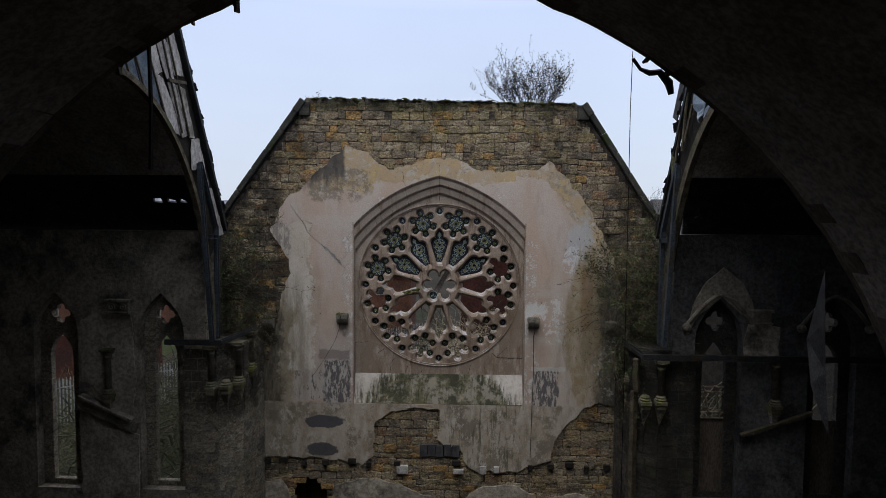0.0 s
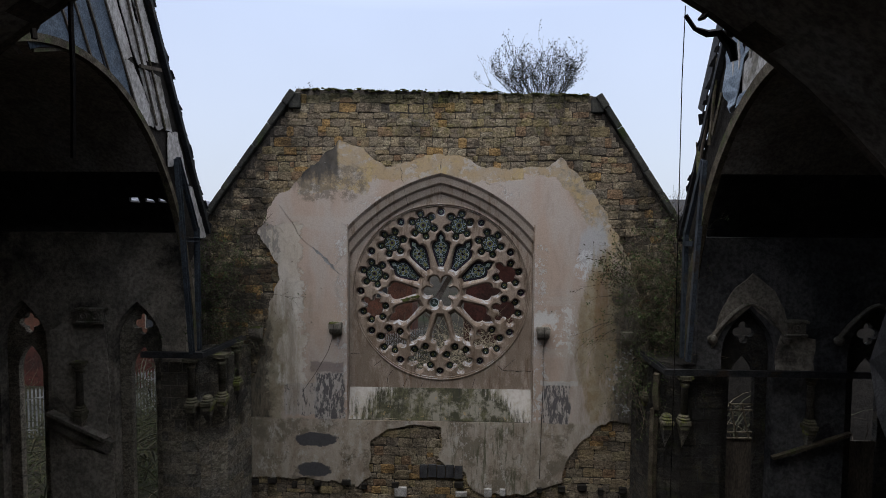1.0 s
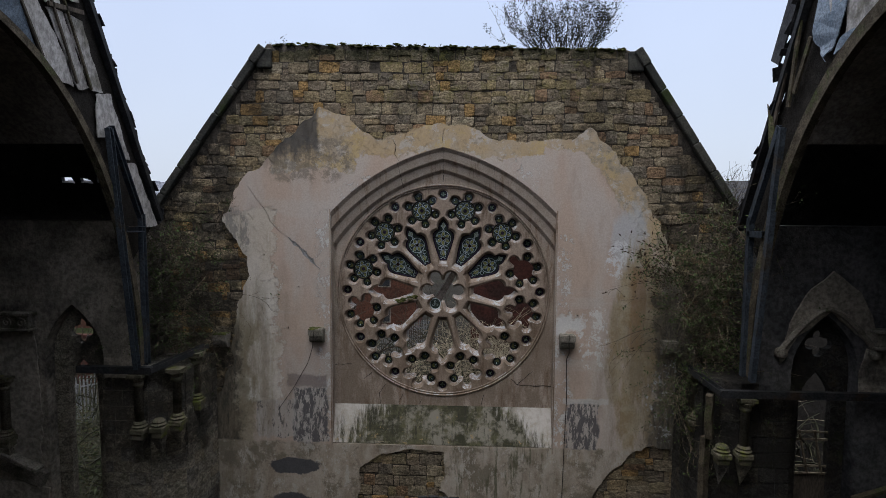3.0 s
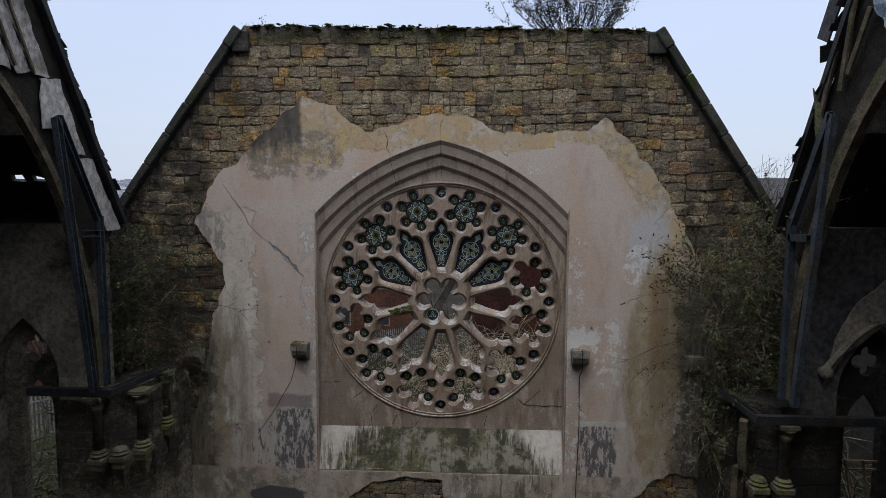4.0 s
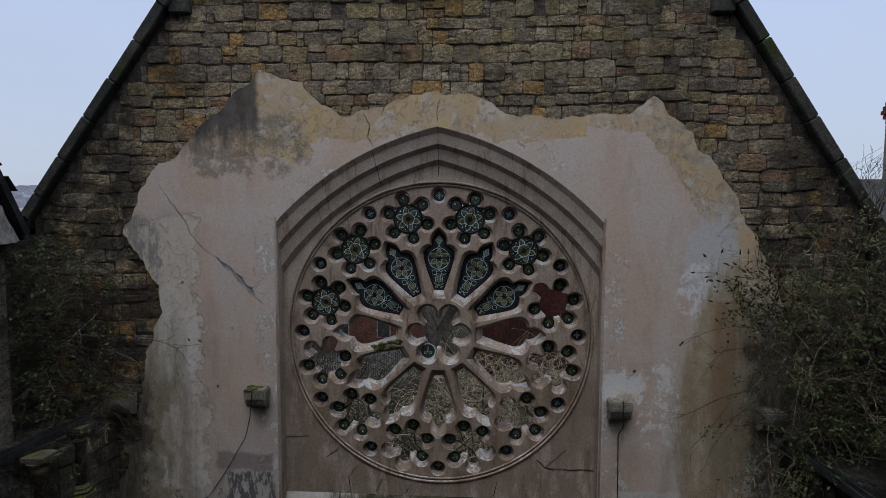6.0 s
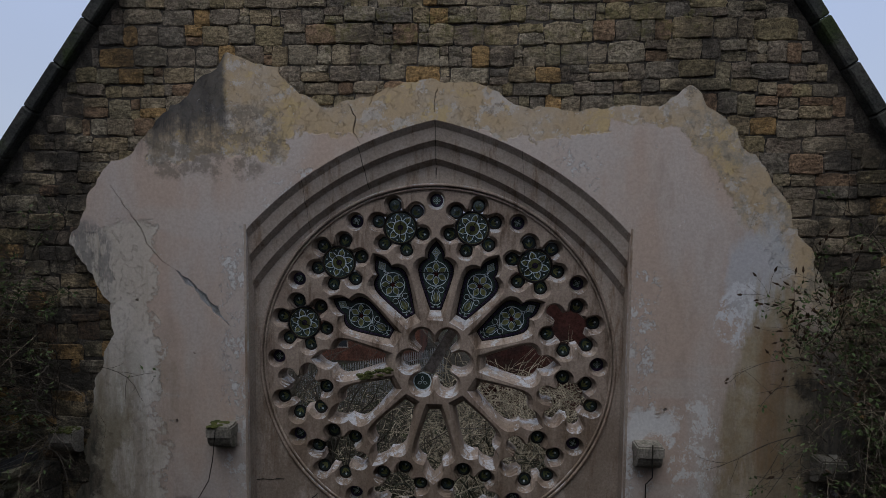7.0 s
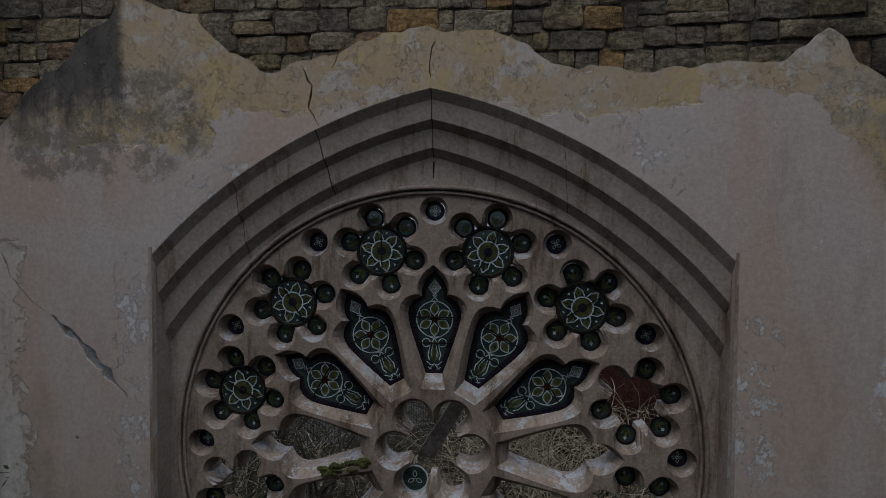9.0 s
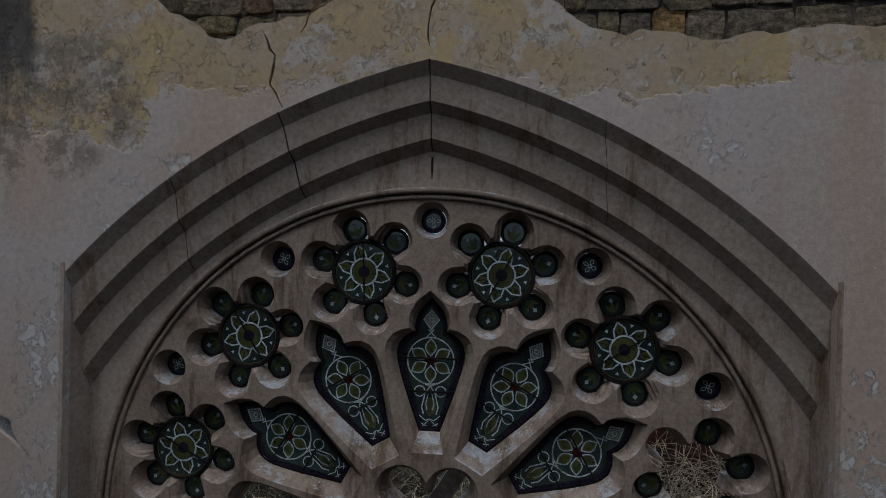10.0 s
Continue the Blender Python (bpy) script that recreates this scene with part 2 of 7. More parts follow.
    # ochre and brown runs, then black damp towards the corners
    run = both(blob(4.35, 7.0, 0.62, 2.3, 0.12, 0.8, 1.3, (2.0, 1, 0.5)), n.ramp(n.noise(1.9, 9, 0.74, (1.8, 1, 0.5)), 0.34, 0.50))
    col = lay(col, run, n.mix(n.ramp(mid, 0.4, 0.6), (0.245, 0.185, 0.10), (0.32, 0.272, 0.185)), 0.85)
    col = lay(col, n.patch(4.15, 4.42, 7.0, 8.9, 0.08, 0.25, 2.0, (2, 1, 0.4)), (0.20, 0.115, 0.055), 0.6)
    black = both(n.ramp(n.math("ADD", X, n.math("MULTIPLY", n.math("SUBTRACT", n.noise(2.0, 10, 0.76), 0.5), 1.5)), 4.55, 4.75), n.ramp(n.math("ADD", Z, n.math("MULTIPLY", n.math("SUBTRACT", streak, 0.5), 1.2)), 8.1, 9.1, 1.0, 0.0))
    col = lay(col, black, n.mix(n.ramp(dabs, 0.44, 0.58), (0.042, 0.042, 0.040), (0.13, 0.118, 0.095)), 0.92)
    col = lay(col, both(n.ramp(flake, 0.56, 0.575), blob(5.05, 5.9, 0.5, 0.95, 0.15, 0.6, 1.5)), (0.40, 0.41, 0.43), 0.9)
    left = n.ramp(n.math("ADD", X, n.math("MULTIPLY", n.math("SUBTRACT", n.noise(1.3, 9, 0.72, (1, 1, 0.6)), 0.5), 1.9)), -4.35, -4.15, 1.0, 0.0)
    left = both(left, n.ramp(n.math("ADD", Z, n.math("MULTIPLY", n.math("SUBTRACT", streak, 0.5), 1.6)), 7.3, 8.2, 1.0, 0.0))
    col = lay(col, left, n.mix(n.ramp(mid, 0.40, 0.62), (0.175, 0.15, 0.095), (0.29, 0.255, 0.185)), 0.82)
    corner = both(n.ramp(n.math("ADD", X, n.math("MULTIPLY", n.math("SUBTRACT", n.noise(1.8, 10, 0.76), 0.5), 1.3)), -4.72, -4.52, 1.0, 0.0), n.ramp(Z, 7.3, 7.9, 1.0, 0.0))
    col = lay(col, corner, n.mix(n.ramp(dabs, 0.42, 0.6), (0.040, 0.038, 0.033), (0.12, 0.105, 0.08)), 0.9)
    # lower wall: washed grey, mottled
    low = n.ramp(n.math("ADD", Z, n.math("MULTIPLY", n.math("SUBTRACT", mid, 0.5), 0.25)), 4.70, 4.78, 1.0, 0.0)
    col = lay(col, low, n.mix(n.ramp(n.noise(1.6, 9, 0.74, (1.6, 1, 0.7)), 0.38, 0.62), (0.235, 0.198, 0.15), (0.385, 0.345, 0.29)), 0.8)
    col = lay(col, both(low, n.ramp(n.noise(1.1, 9, 0.74), 0.50, 0.58)), (0.145, 0.125, 0.095), 0.75)
    col = lay(col, both(low, n.ramp(n.noise(3.3, 10, 0.78, (1.5, 1, 0.8)), 0.56, 0.575)), (0.43, 0.40, 0.36), 0.7)
    col = lay(col, both(both(low, n.patch(0.3, 2.5, 2.6, 5.2, 0.3, 0.5, 1.6)), n.ramp(n.noise(2.4, 9, 0.75, (3.5, 1, 0.35)), 0.52, 0.60)), (0.075, 0.080, 0.045), 0.75)
    # peeled fields with black dabs beside the window
    for x0, x1, z0, z1, thr in ((-3.42, -2.60, 4.74, 6.02, 0.485), (-4.25, -3.35, 4.85, 5.72, 0.555), (2.80, 3.52, 4.74, 5.82, 0.485)):
        f = n.patch(x0, x1, z0, z1, 0.03, 0.16, 3.2)
        col = lay(col, f, (0.385, 0.365, 0.35), 0.65)
        col = lay(col, both(f, n.ramp(dabs, thr - 0.015, thr + 0.02)), (0.060, 0.061, 0.068), 0.85)
    col = lay(col, n.patch(2.72, 3.75, 5.78, 5.90, 0.02, 0.10, 3.0), (0.46, 0.445, 0.43), 0.8)
    col = lay(col, n.patch(-3.55, -2.62, 6.02, 6.32, 0.03, 0.14, 2.5), (0.19, 0.16, 0.155), 0.75)
    for cx, cz, rx, rz in ((-3.38, 4.17, 0.55, 0.2), (-3.42, 3.32, 0.46, 0.2)):
        col = lay(col, blob(cx, cz, rx, rz, 0.08, 0.7, 2.2), (0.065, 0.066, 0.074), 0.95)
    # streaky and browner low down on both sides
    low_brown = either(n.patch(-5.2, -3.6, 4.8, 8.3, 0.4, 0.8, 1.0), n.patch(3.6, 5.2, 4.8, 8.0, 0.4, 0.8, 1.0))
    col = lay(col, both(low_brown, n.ramp(n.noise(1.5, 9, 0.74, (2.2, 1, 0.4)), 0.42, 0.62)), (0.205, 0.168, 0.118), 0.65)
    # dirt in the grain
    col = n.mix(0.45, col, n.ramp(fine, 0.34, 0.66, 0.86, 1.30), "MULTIPLY")
    col = n.mix(0.35, col, n.ramp(grit, 0.30, 0.70, 0.86, 1.12), "MULTIPLY")
    rough = either(either(wash, old), either(low, either(black, left)))
    relief = n.math("ADD", n.math("MULTIPLY", cloud, 1.0), n.math("ADD", n.math("MULTIPLY", fine, 0.16), n.math("MULTIPLY", grit, 0.05)))
    relief = n.math("SUBTRACT", relief, n.math("MULTIPLY", either(old, wash), 0.30))
    relief = n.math("SUBTRACT", relief, n.math("MULTIPLY", either(chips, holes), 0.30))
    relief = n.math("SUBTRACT", relief, n.math("MULTIPLY", rough, n.math("ADD", n.math("MULTIPLY", n.ramp(flake, 0.57, 0.59), 0.20), n.math("MULTIPLY", n.ramp(n.noise(2.4, 8, 0.66), 0.55, 0.56), 0.22))))
    n.bump(relief, 0.9, 0.025)
    return n.done(col)


def rose_material(name, a, b, stain, run, white):
    """Painted stone: buff paint with brown runs, whitened in patches on upper faces."""
    n = Nodes(name, 0.85, 0.2)
    mid, fine = n.noise(3.0, 7, 0.68), n.noise(30, 6, 0.7)
    col = n.mix(n.ramp(mid, 0.4, 0.65), a, b)
    col = n.mix(n.ramp(n.noise(1.4, 6, 0.7), 0.55, 0.72), col, stain)
    col = n.mix(n.math("MULTIPLY", n.ramp(n.noise(2.2, 9, 0.75, (2.5, 1, 0.4)), 0.50, 0.66), 0.75), col, run)
    # browner in ragged patches towards the foot of the window
    low_brown = n.math("MULTIPLY", n.patch(-2.6, 2.6, 5.0, 7.75, 0.4, 0.7, 1.1), n.ramp(n.noise(1.8, 9, 0.74, (1.8, 1, 0.6)), 0.36, 0.56))
    col = n.mix(n.math("MULTIPLY", low_brown, 0.62), col, (0.13, 0.092, 0.062))
    sep = n.t.nodes.new("ShaderNodeSeparateXYZ")
    n.t.links.new(n.geo.outputs["Normal"], sep.inputs[0])
    up = n.math("MULTIPLY", n.ramp(sep.outputs["Z"], 0.40, 0.65), n.ramp(n.noise(4.4, 10, 0.8), 0.50, 0.55))
    col = n.mix(up, col, (white, white, white * 1.02))
    col = n.mix(n.ramp(n.noise(5.0, 9, 0.8), 0.665, 0.68), col, (0.44, 0.43, 0.41))
    col = n.mix(0.6, col, n.ramp(fine, 0.34, 0.66, 0.68, 1.25), "MULTIPLY")
    n.bump(n.math("ADD", mid, fine), 0.4, 0.008)
    return n.done(col)


def sill_material():
    """White-painted sill, with moss and black algae."""
    n = Nodes("mossy_sill", 0.95, 0.1)
    streak = n.noise(2.4, 9, 0.78, (3.2, 1, 0.45))
    blot = n.noise(2.8, 9, 0.76)
    col = n.mix(n.ramp(n.noise(4, 8, 0.72), 0.4, 0.65), (0.50, 0.475, 0.445), (0.36, 0.325, 0.275))
    side = n.math("ADD", n.math("ABSOLUTE", n.axis("X")), n.math("MULTIPLY", n.math("SUBTRACT", streak, 0.5), 3.6))
    wet = n.ramp(n.math("ADD", side, n.math("MULTIPLY", n.math("SUBTRACT", n.axis("Z"), 5.2), 0.9)), 1.55, 2.25, 1.0, 0.0)
    green = n.mix(n.ramp(blot, 0.42, 0.60), (0.045, 0.045, 0.030), (0.100, 0.096, 0.056))
    green = n.mix(n.ramp(n.noise(1.5, 8, 0.7), 0.48, 0.60), green, (0.22, 0.205, 0.17))
    green = n.mix(n.ramp(n.noise(3.2, 10, 0.8, (4.0, 1, 0.5)), 0.53, 0.62), green, (0.04, 0.038, 0.03))
    col = n.mix(wet, col, green)
    col = n.mix(n.math("MULTIPLY", n.ramp(n.noise(4.4, 9, 0.78), 0.60, 0.64), wet), col, (0.30, 0.22, 0.115))
    n.bump(n.noise(14, 8, 0.75), 0.6, 0.02)
    return n.done(col)


def glass_material(name, tint, clearness=0.42):
    """Old pot glass, dirty and streaky: daylight from outside scatters through it."""
    n = Nodes(name, 0.2, 0.35)
    n.bump(n.noise(22, 3, 0.5), 0.3, 0.004)
    pick = n.ramp(n.noise(7, 3, 0.5), 0.40, 0.60)
    col = n.mix(pick, tint, (tint[0] * 0.6, tint[1] * 0.65, tint[2] * 0.75))
    col = n.mix(n.math("MULTIPLY", n.ramp(n.noise(26, 6, 0.8), 0.5, 0.64), 0.5), col, (0.02, 0.02, 0.016))
    n.done(n.mix(0.7, col, (0.01, 0.01, 0.01)), n.ramp(n.noise(12), 0.3, 0.7, 0.2, 0.55))
    lit = n.t.nodes.new("ShaderNodeBsdfTranslucent")
    n.put(col, lit.inputs["Color"])
    mix = n.t.nodes.new("ShaderNodeMixShader")
    mix.inputs["Fac"].default_value = 0.6
    out = n.t.nodes["Material Output"]
    n.t.links.new(n.b.outputs["BSDF"], mix.inputs[1])
    n.t.links.new(lit.outputs["BSDF"], mix.inputs[2])
    clear = n.t.nodes.new("ShaderNodeBsdfTransparent")
    clear.inputs["Color"].default_value = (*[min(1.0, 0.25 + 2.2 * v) for v in tint], 1)
    last = n.t.nodes.new("ShaderNodeMixShader")
    last.inputs["Fac"].default_value = clearness
    n.t.links.new(mix.outputs["Shader"], last.inputs[1])
    n.t.links.new(clear.outputs["BSDF"], last.inputs[2])
    n.t.links.new(last.outputs["Shader"], out.inputs["Surface"])
    return n.mat


M_PLASTER = plaster_material()
M_STONE = stone_material("rubble_stone", [(0.289, 0.232, 0.156), (0.340, 0.264, 0.161), (0.247, 0.208, 0.156), (0.401, 0.255, 0.110), (0.302, 0.251, 0.178), (0.289, 0.243, 0.156), (0.324, 0.264, 0.184),
                                          (0.383, 0.309, 0.203), (0.247, 0.197, 0.145), (0.298, 0.197, 0.121), (0.218, 0.186, 0.146), (0.357, 0.301, 0.215), (0.269, 0.219, 0.161), (0.340, 0.272, 0.153)], 0.3, 0.02)
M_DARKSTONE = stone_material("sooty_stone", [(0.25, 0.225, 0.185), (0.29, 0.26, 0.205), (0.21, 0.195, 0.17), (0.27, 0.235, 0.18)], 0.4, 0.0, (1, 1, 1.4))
# darker copy for the south side, its shade put into the tones
M_SHADESTONE = stone_material("shaded_stone", [(0.06, 0.056, 0.05), (0.075, 0.068, 0.058), (0.05, 0.048, 0.045)], 0.5, 0.06, (1, 1, 1.4))
M_VAULT = plain("vault_boards", (0.21, 0.187, 0.163), (0.14, 0.124, 0.108), 1.6, 0.9, 0.4, 0.01, c=(0.22, 0.21, 0.195))
M_MORTAR = plain("mortar", (0.115, 0.10, 0.082), (0.035, 0.031, 0.027), 5, 0.97, 0.8, 0.03)
M_ROSE = rose_material("painted_arch", (0.325, 0.268, 0.222), (0.38, 0.32, 0.27), (0.24, 0.185, 0.145), (0.15, 0.09, 0.05), 0.40)
M_TRACERY = rose_material("painted_tracery", (0.252, 0.196, 0.156), (0.315, 0.252, 0.203), (0.145, 0.104, 0.077), (0.075, 0.046, 0.027), 0.36)
M_RAG = plain("blue_rag", (0.145, 0.185, 0.235), (0.20, 0.24, 0.29), 2.5, 0.5, 0.25, 0.01, c=(0.10, 0.125, 0.16))
M_SILL = sill_material()
M_COPING = plain("coping_stone", (0.035, 0.036, 0.034), (0.062, 0.06, 0.052), 3, 0.95, 0.6, 0.02, c=(0.035, 0.045, 0.02))
M_GREYPLASTER = plain("grey_plaster", (0.34, 0.305, 0.255), (0.22, 0.20, 0.17), 1.1, 0.95, 0.5, 0.02, c=(0.075, 0.07, 0.062))
M_TRIM = plain("carved_stone", (0.22, 0.20, 0.17), (0.13, 0.12, 0.10), 4, 0.9, 0.5, 0.012, c=(0.06, 0.06, 0.04))
M_TIMBER = plain("dark_timber", (0.058, 0.049, 0.04), (0.095, 0.079, 0.064), 3, 0.85, 0.4, 0.01, (1, 1, 0.3))
M_RIB = plain("weathered_timber", (0.046, 0.038, 0.027), (0.10, 0.084, 0.062), 4, 0.9, 0.6, 0.015, c=(0.06, 0.07, 0.03))
M_BOARD = plain("grey_board", (0.37, 0.355, 0.345), (0.29, 0.275, 0.26), 1.6, 0.85, 0.25, 0.006, (1, 1, 0.6), c=(0.15, 0.14, 0.12))
M_FELT = plain("blue_felt", (0.065, 0.085, 0.112), (0.10, 0.125, 0.155), 3.5, 0.55, 0.4, 0.01, c=(0.06, 0.07, 0.085))
M_STEEL = plain("blue_grey_steel", (0.036, 0.045, 0.057), (0.064, 0.077, 0.095), 3, 0.5, 0.25, 0.005, metal=0.3, c=(0.06, 0.05, 0.04))
M_SLATE = plain("slate", (0.035, 0.036, 0.04), (0.06, 0.06, 0.063), 4, 0.7, 0.4, 0.01)
M_MOSS = plain("moss", (0.05, 0.06, 0.02), (0.09, 0.095, 0.03), 9, 1.0, 0.9, 0.03)
M_TWIG = plain("bare_twig", (0.07, 0.058, 0.045), (0.035, 0.03, 0.025), 9, 0.9, 0.3, 0.005)
M_DEADTWIG = plain("pale_dead_twig", (0.22, 0.18, 0.13), (0.075, 0.06, 0.044), 7, 0.9, 0.3, 0.005)
M_LEAF = plain("evergreen_leaf", (0.045, 0.066, 0.024), (0.085, 0.115, 0.045), 7, 0.55, 0.2, 0.004)
M_HEDGE = plain("hedge_leaf", (0.024, 0.032, 0.013), (0.042, 0.052, 0.022), 7, 0.6, 0.2, 0.004)
M_ORANGE = plain("orange_brick", (0.082, 0.036, 0.024), (0.048, 0.024, 0.017), 0.9, 0.9, 0.3, 0.01)
M_DARKLEAF = plain("dark_bud", (0.02, 0.02, 0.014), (0.035, 0.035, 0.02), 7, 0.7, 0.2, 0.004)
M_BEAM = plain("dark_steel", (0.022, 0.024, 0.027), (0.04, 0.04, 0.042), 3, 0.6, 0.4, 0.006, metal=0.2, c=(0.04, 0.028, 0.02))
M_IRON = plain("black_iron", (0.012, 0.012, 0.013), (0.03, 0.024, 0.02), 6, 0.6, 0.3, 0.004, metal=0.4)
M_LEAD = plain("painted_line", (0.46, 0.52, 0.54), (0.32, 0.38, 0.39), 5, 0.5, 0.1, 0.002)
M_GLASS = glass_material("stained_glass", (0.040, 0.064, 0.051), 0.13)
M_AMBER = glass_material("amber_glass", (0.55, 0.52, 0.17), 0.3)
M_RUBY = glass_material("ruby_glass", (0.40, 0.05, 0.04))
M_PURPLE = glass_material("purple_glass", (0.11, 0.06, 0.16), 0.22)
M_BRICK = plain("red_brick", (0.034, 0.013, 0.010), (0.050, 0.020, 0.016), 0.9, 0.9, 0.3, 0.01, c=(0.026, 0.014, 0.012))
M_GALV = plain("galvanised_steel", (0.19, 0.195, 0.20), (0.13, 0.135, 0.14), 2, 0.6, 0.2, 0.004)
M_GROUND = plain("rough_ground", (0.014, 0.012, 0.009), (0.022, 0.019, 0.014), 0.25, 1.0, 0.8, 0.1, c=(0.012, 0.016, 0.007))
M_PALETWIG = plain("straw_stem", (0.27, 0.23, 0.165), (0.10, 0.085, 0.06), 3, 0.9, 0.3, 0.005)
M_DIMPLASTER = plain("dim_plaster", (0.30, 0.272, 0.228), (0.19, 0.172, 0.146), 1.6, 0.95, 0.6, 0.02, c=(0.05, 0.047, 0.042))
M_REDPAINT = plain("red_painted_brick", (0.15, 0.036, 0.024), (0.10, 0.03, 0.022), 6, 0.8, 0.3, 0.01)
M_OLDBRICK = plain("sooty_brick", (0.075, 0.046, 0.038), (0.045, 0.034, 0.03), 5, 0.9, 0.5, 0.01, c=(0.10, 0.05, 0.036))
M_GREYSIDE = plain("grey_cement", (0.17, 0.15, 0.135), (0.12, 0.107, 0.097), 2, 0.9, 0.4, 0.01)
M_GAUGE = plain("grey_undercoat", (0.36, 0.37, 0.38), (0.22, 0.22, 0.22), 9, 0.95, 0.8, 0.02)
M_WHITE = plain("old_whitewash", (0.42, 0.41, 0.395), (0.26, 0.25, 0.235), 4, 0.8, 0.3, 0.01)
M_STRAW = plain("straw_twig", (0.075, 0.068, 0.034), (0.03, 0.028, 0.018), 7, 0.9, 0.3, 0.005)
M_LAWN = plain("lawn", (0.014, 0.019, 0.007), (0.022, 0.027, 0.011), 0.6, 1.0, 0.5, 0.05)
M_WINDOW = plain("dark_pane", (0.02, 0.022, 0.025), (0.03, 0.032, 0.035), 2, 0.15, 0.05, 0.002)
M_TOWN = plain("far_town", (0.10, 0.10, 0.115), (0.19, 0.19, 0.21), 0.02, 0.95, 0.1, 0.1)
M_HILL = plain("far_hill", (0.09, 0.095, 0.11), (0.13, 0.135, 0.15), 0.006, 1.0, 0.1, 0.5)
# distance haze put in as a weak bluish glow on hill and town
M_HILL.node_tree.nodes["Principled BSDF"].inputs["Emission Color"].default_value = (0.42, 0.48, 0.62, 1)
M_HILL.node_tree.nodes["Principled BSDF"].inputs["Emission Strength"].default_value = 0.24
M_TOWN.node_tree.nodes["Principled BSDF"].inputs["Emission Color"].default_value = (0.42, 0.48, 0.62, 1)
M_TOWN.node_tree.nodes["Principled BSDF"].inputs["Emission Strength"].default_value = 0.24
# near-black, stands in for deep shade in gaps and holes; also cracks
M_SHADOWHOLE = plain("shadow_lining", (0.02, 0.018, 0.016), (0.03, 0.027, 0.024), 5, 1.0, 0.5, 0.02)


# ---- mesh helpers ----
def part(name, bm, mat, parent=None, label="", smooth=False):
    me = bpy.data.meshes.new(name)
    bm.to_mesh(me)
    bm.free()
    me.materials.append(mat)
    if smooth:
        me.shade_smooth()
    ob = new(name, me)
    if parent is not None:
        ob.parent = parent
    if label:
        ob["label"] = label
    return ob


def thing(name, label, category, group="", kind=""):
    ob = new(name)
    return tagged(ob, label, category, group, kind)


def slab(loops, y0, y1, back=None):
    """A plate in the x-z plane from y0 (front) to y1 with the loops after the first as holes; back: the loops at y1, for splayed holes."""
    bm = bmesh.new()
    sides = []
    for k, (ls, y) in enumerate(((loops, y0), (back or loops, y1))):
        flat, edges = [], []
        for lp in ls:
            s = len(flat)
            flat += [Vector((p[0], p[1])) for p in lp]
            edges += [(s + i, s + (i + 1) % len(lp)) for i in range(len(lp))]
        vs, _, fs, orig, _, _ = geometry.delaunay_2d_cdt(flat, edges, [], 0, 1e-6)
        made = [bm.verts.new((v.x, y, v.y)) for v in vs]
        boxes = [(min(p[0] for p in lp), max(p[0] for p in lp), min(p[1] for p in lp), max(p[1] for p in lp)) for lp in ls]
        for f in fs:
            c = sum((vs[i] for i in f), Vector((0, 0))) / len(f)
            if not inside(c, ls[0]) or any(b[0] < c.x < b[1] and b[2] < c.y < b[3] and inside(c, lp) for b, lp in zip(boxes[1:], ls[1:])):
                continue
            try:
                face = bm.faces.new([made[i] for i in f])
                face.normal_update()
                if (face.normal.y > 0) != (k == 1):
                    face.normal_flip()
            except ValueError:
                pass
        where = {}
        for i, os in enumerate(orig):
            for o in os:
                where[o] = made[i]
        sides.append((where, ls))
    s = 0
    for j, lp in enumerate(loops):
        n = len(lp)
        for i in range(n):
            a, b = s + i, s + (i + 1) % n
            try:
                bm.faces.new((sides[0][0][a], sides[0][0][b], sides[1][0][b], sides[1][0][a]))
            except (ValueError, KeyError):
                pass
        s += n
    bmesh.ops.recalc_face_normals(bm, faces=bm.faces)
    return bm


def block(bm, c, size, m=None):
    r = bmesh.ops.create_cube(bm, size=1.0)["verts"]
    t = Matrix.Translation(c) @ (m or Matrix()) @ Matrix.Diagonal((*size, 1))
    bmesh.ops.transform(bm, matrix=t, verts=r)
    return r


def bar(bm, p, q, w, h=None, up=(0, 0, 1)):
    """A square-edged bar from p to q."""
    p, q = Vector(p), Vector(q)
    d = q - p
    x = d.normalized()
    y = Vector(up).cross(x)
    if y.length < 1e-4:
        y = Vector((0, 1, 0)).cross(x)
    y.normalize()
    z = x.cross(y)
    m = Matrix((x, y, z)).transposed()
    block(bm, (p + q) / 2, (d.length, w, h or w), m.to_4x4())


def channel(bm, p, q, w, d, t, up=(0, 1, 0)):
    """A steel channel: a web and two flanges."""
    p, q = Vector(p), Vector(q)
    x = (q - p).normalized()
    y = Vector(up).cross(x).normalized()
    z = x.cross(y)
    m = Matrix((x, y, z)).transposed().to_4x4()
    n = (q - p).length
    block(bm, (p + q) / 2 - z * d / 2, (n, w, t), m)
    for s in (-1, 1):
        block(bm, (p + q) / 2 + y * s * (w - t) / 2, (n, t, d), m)


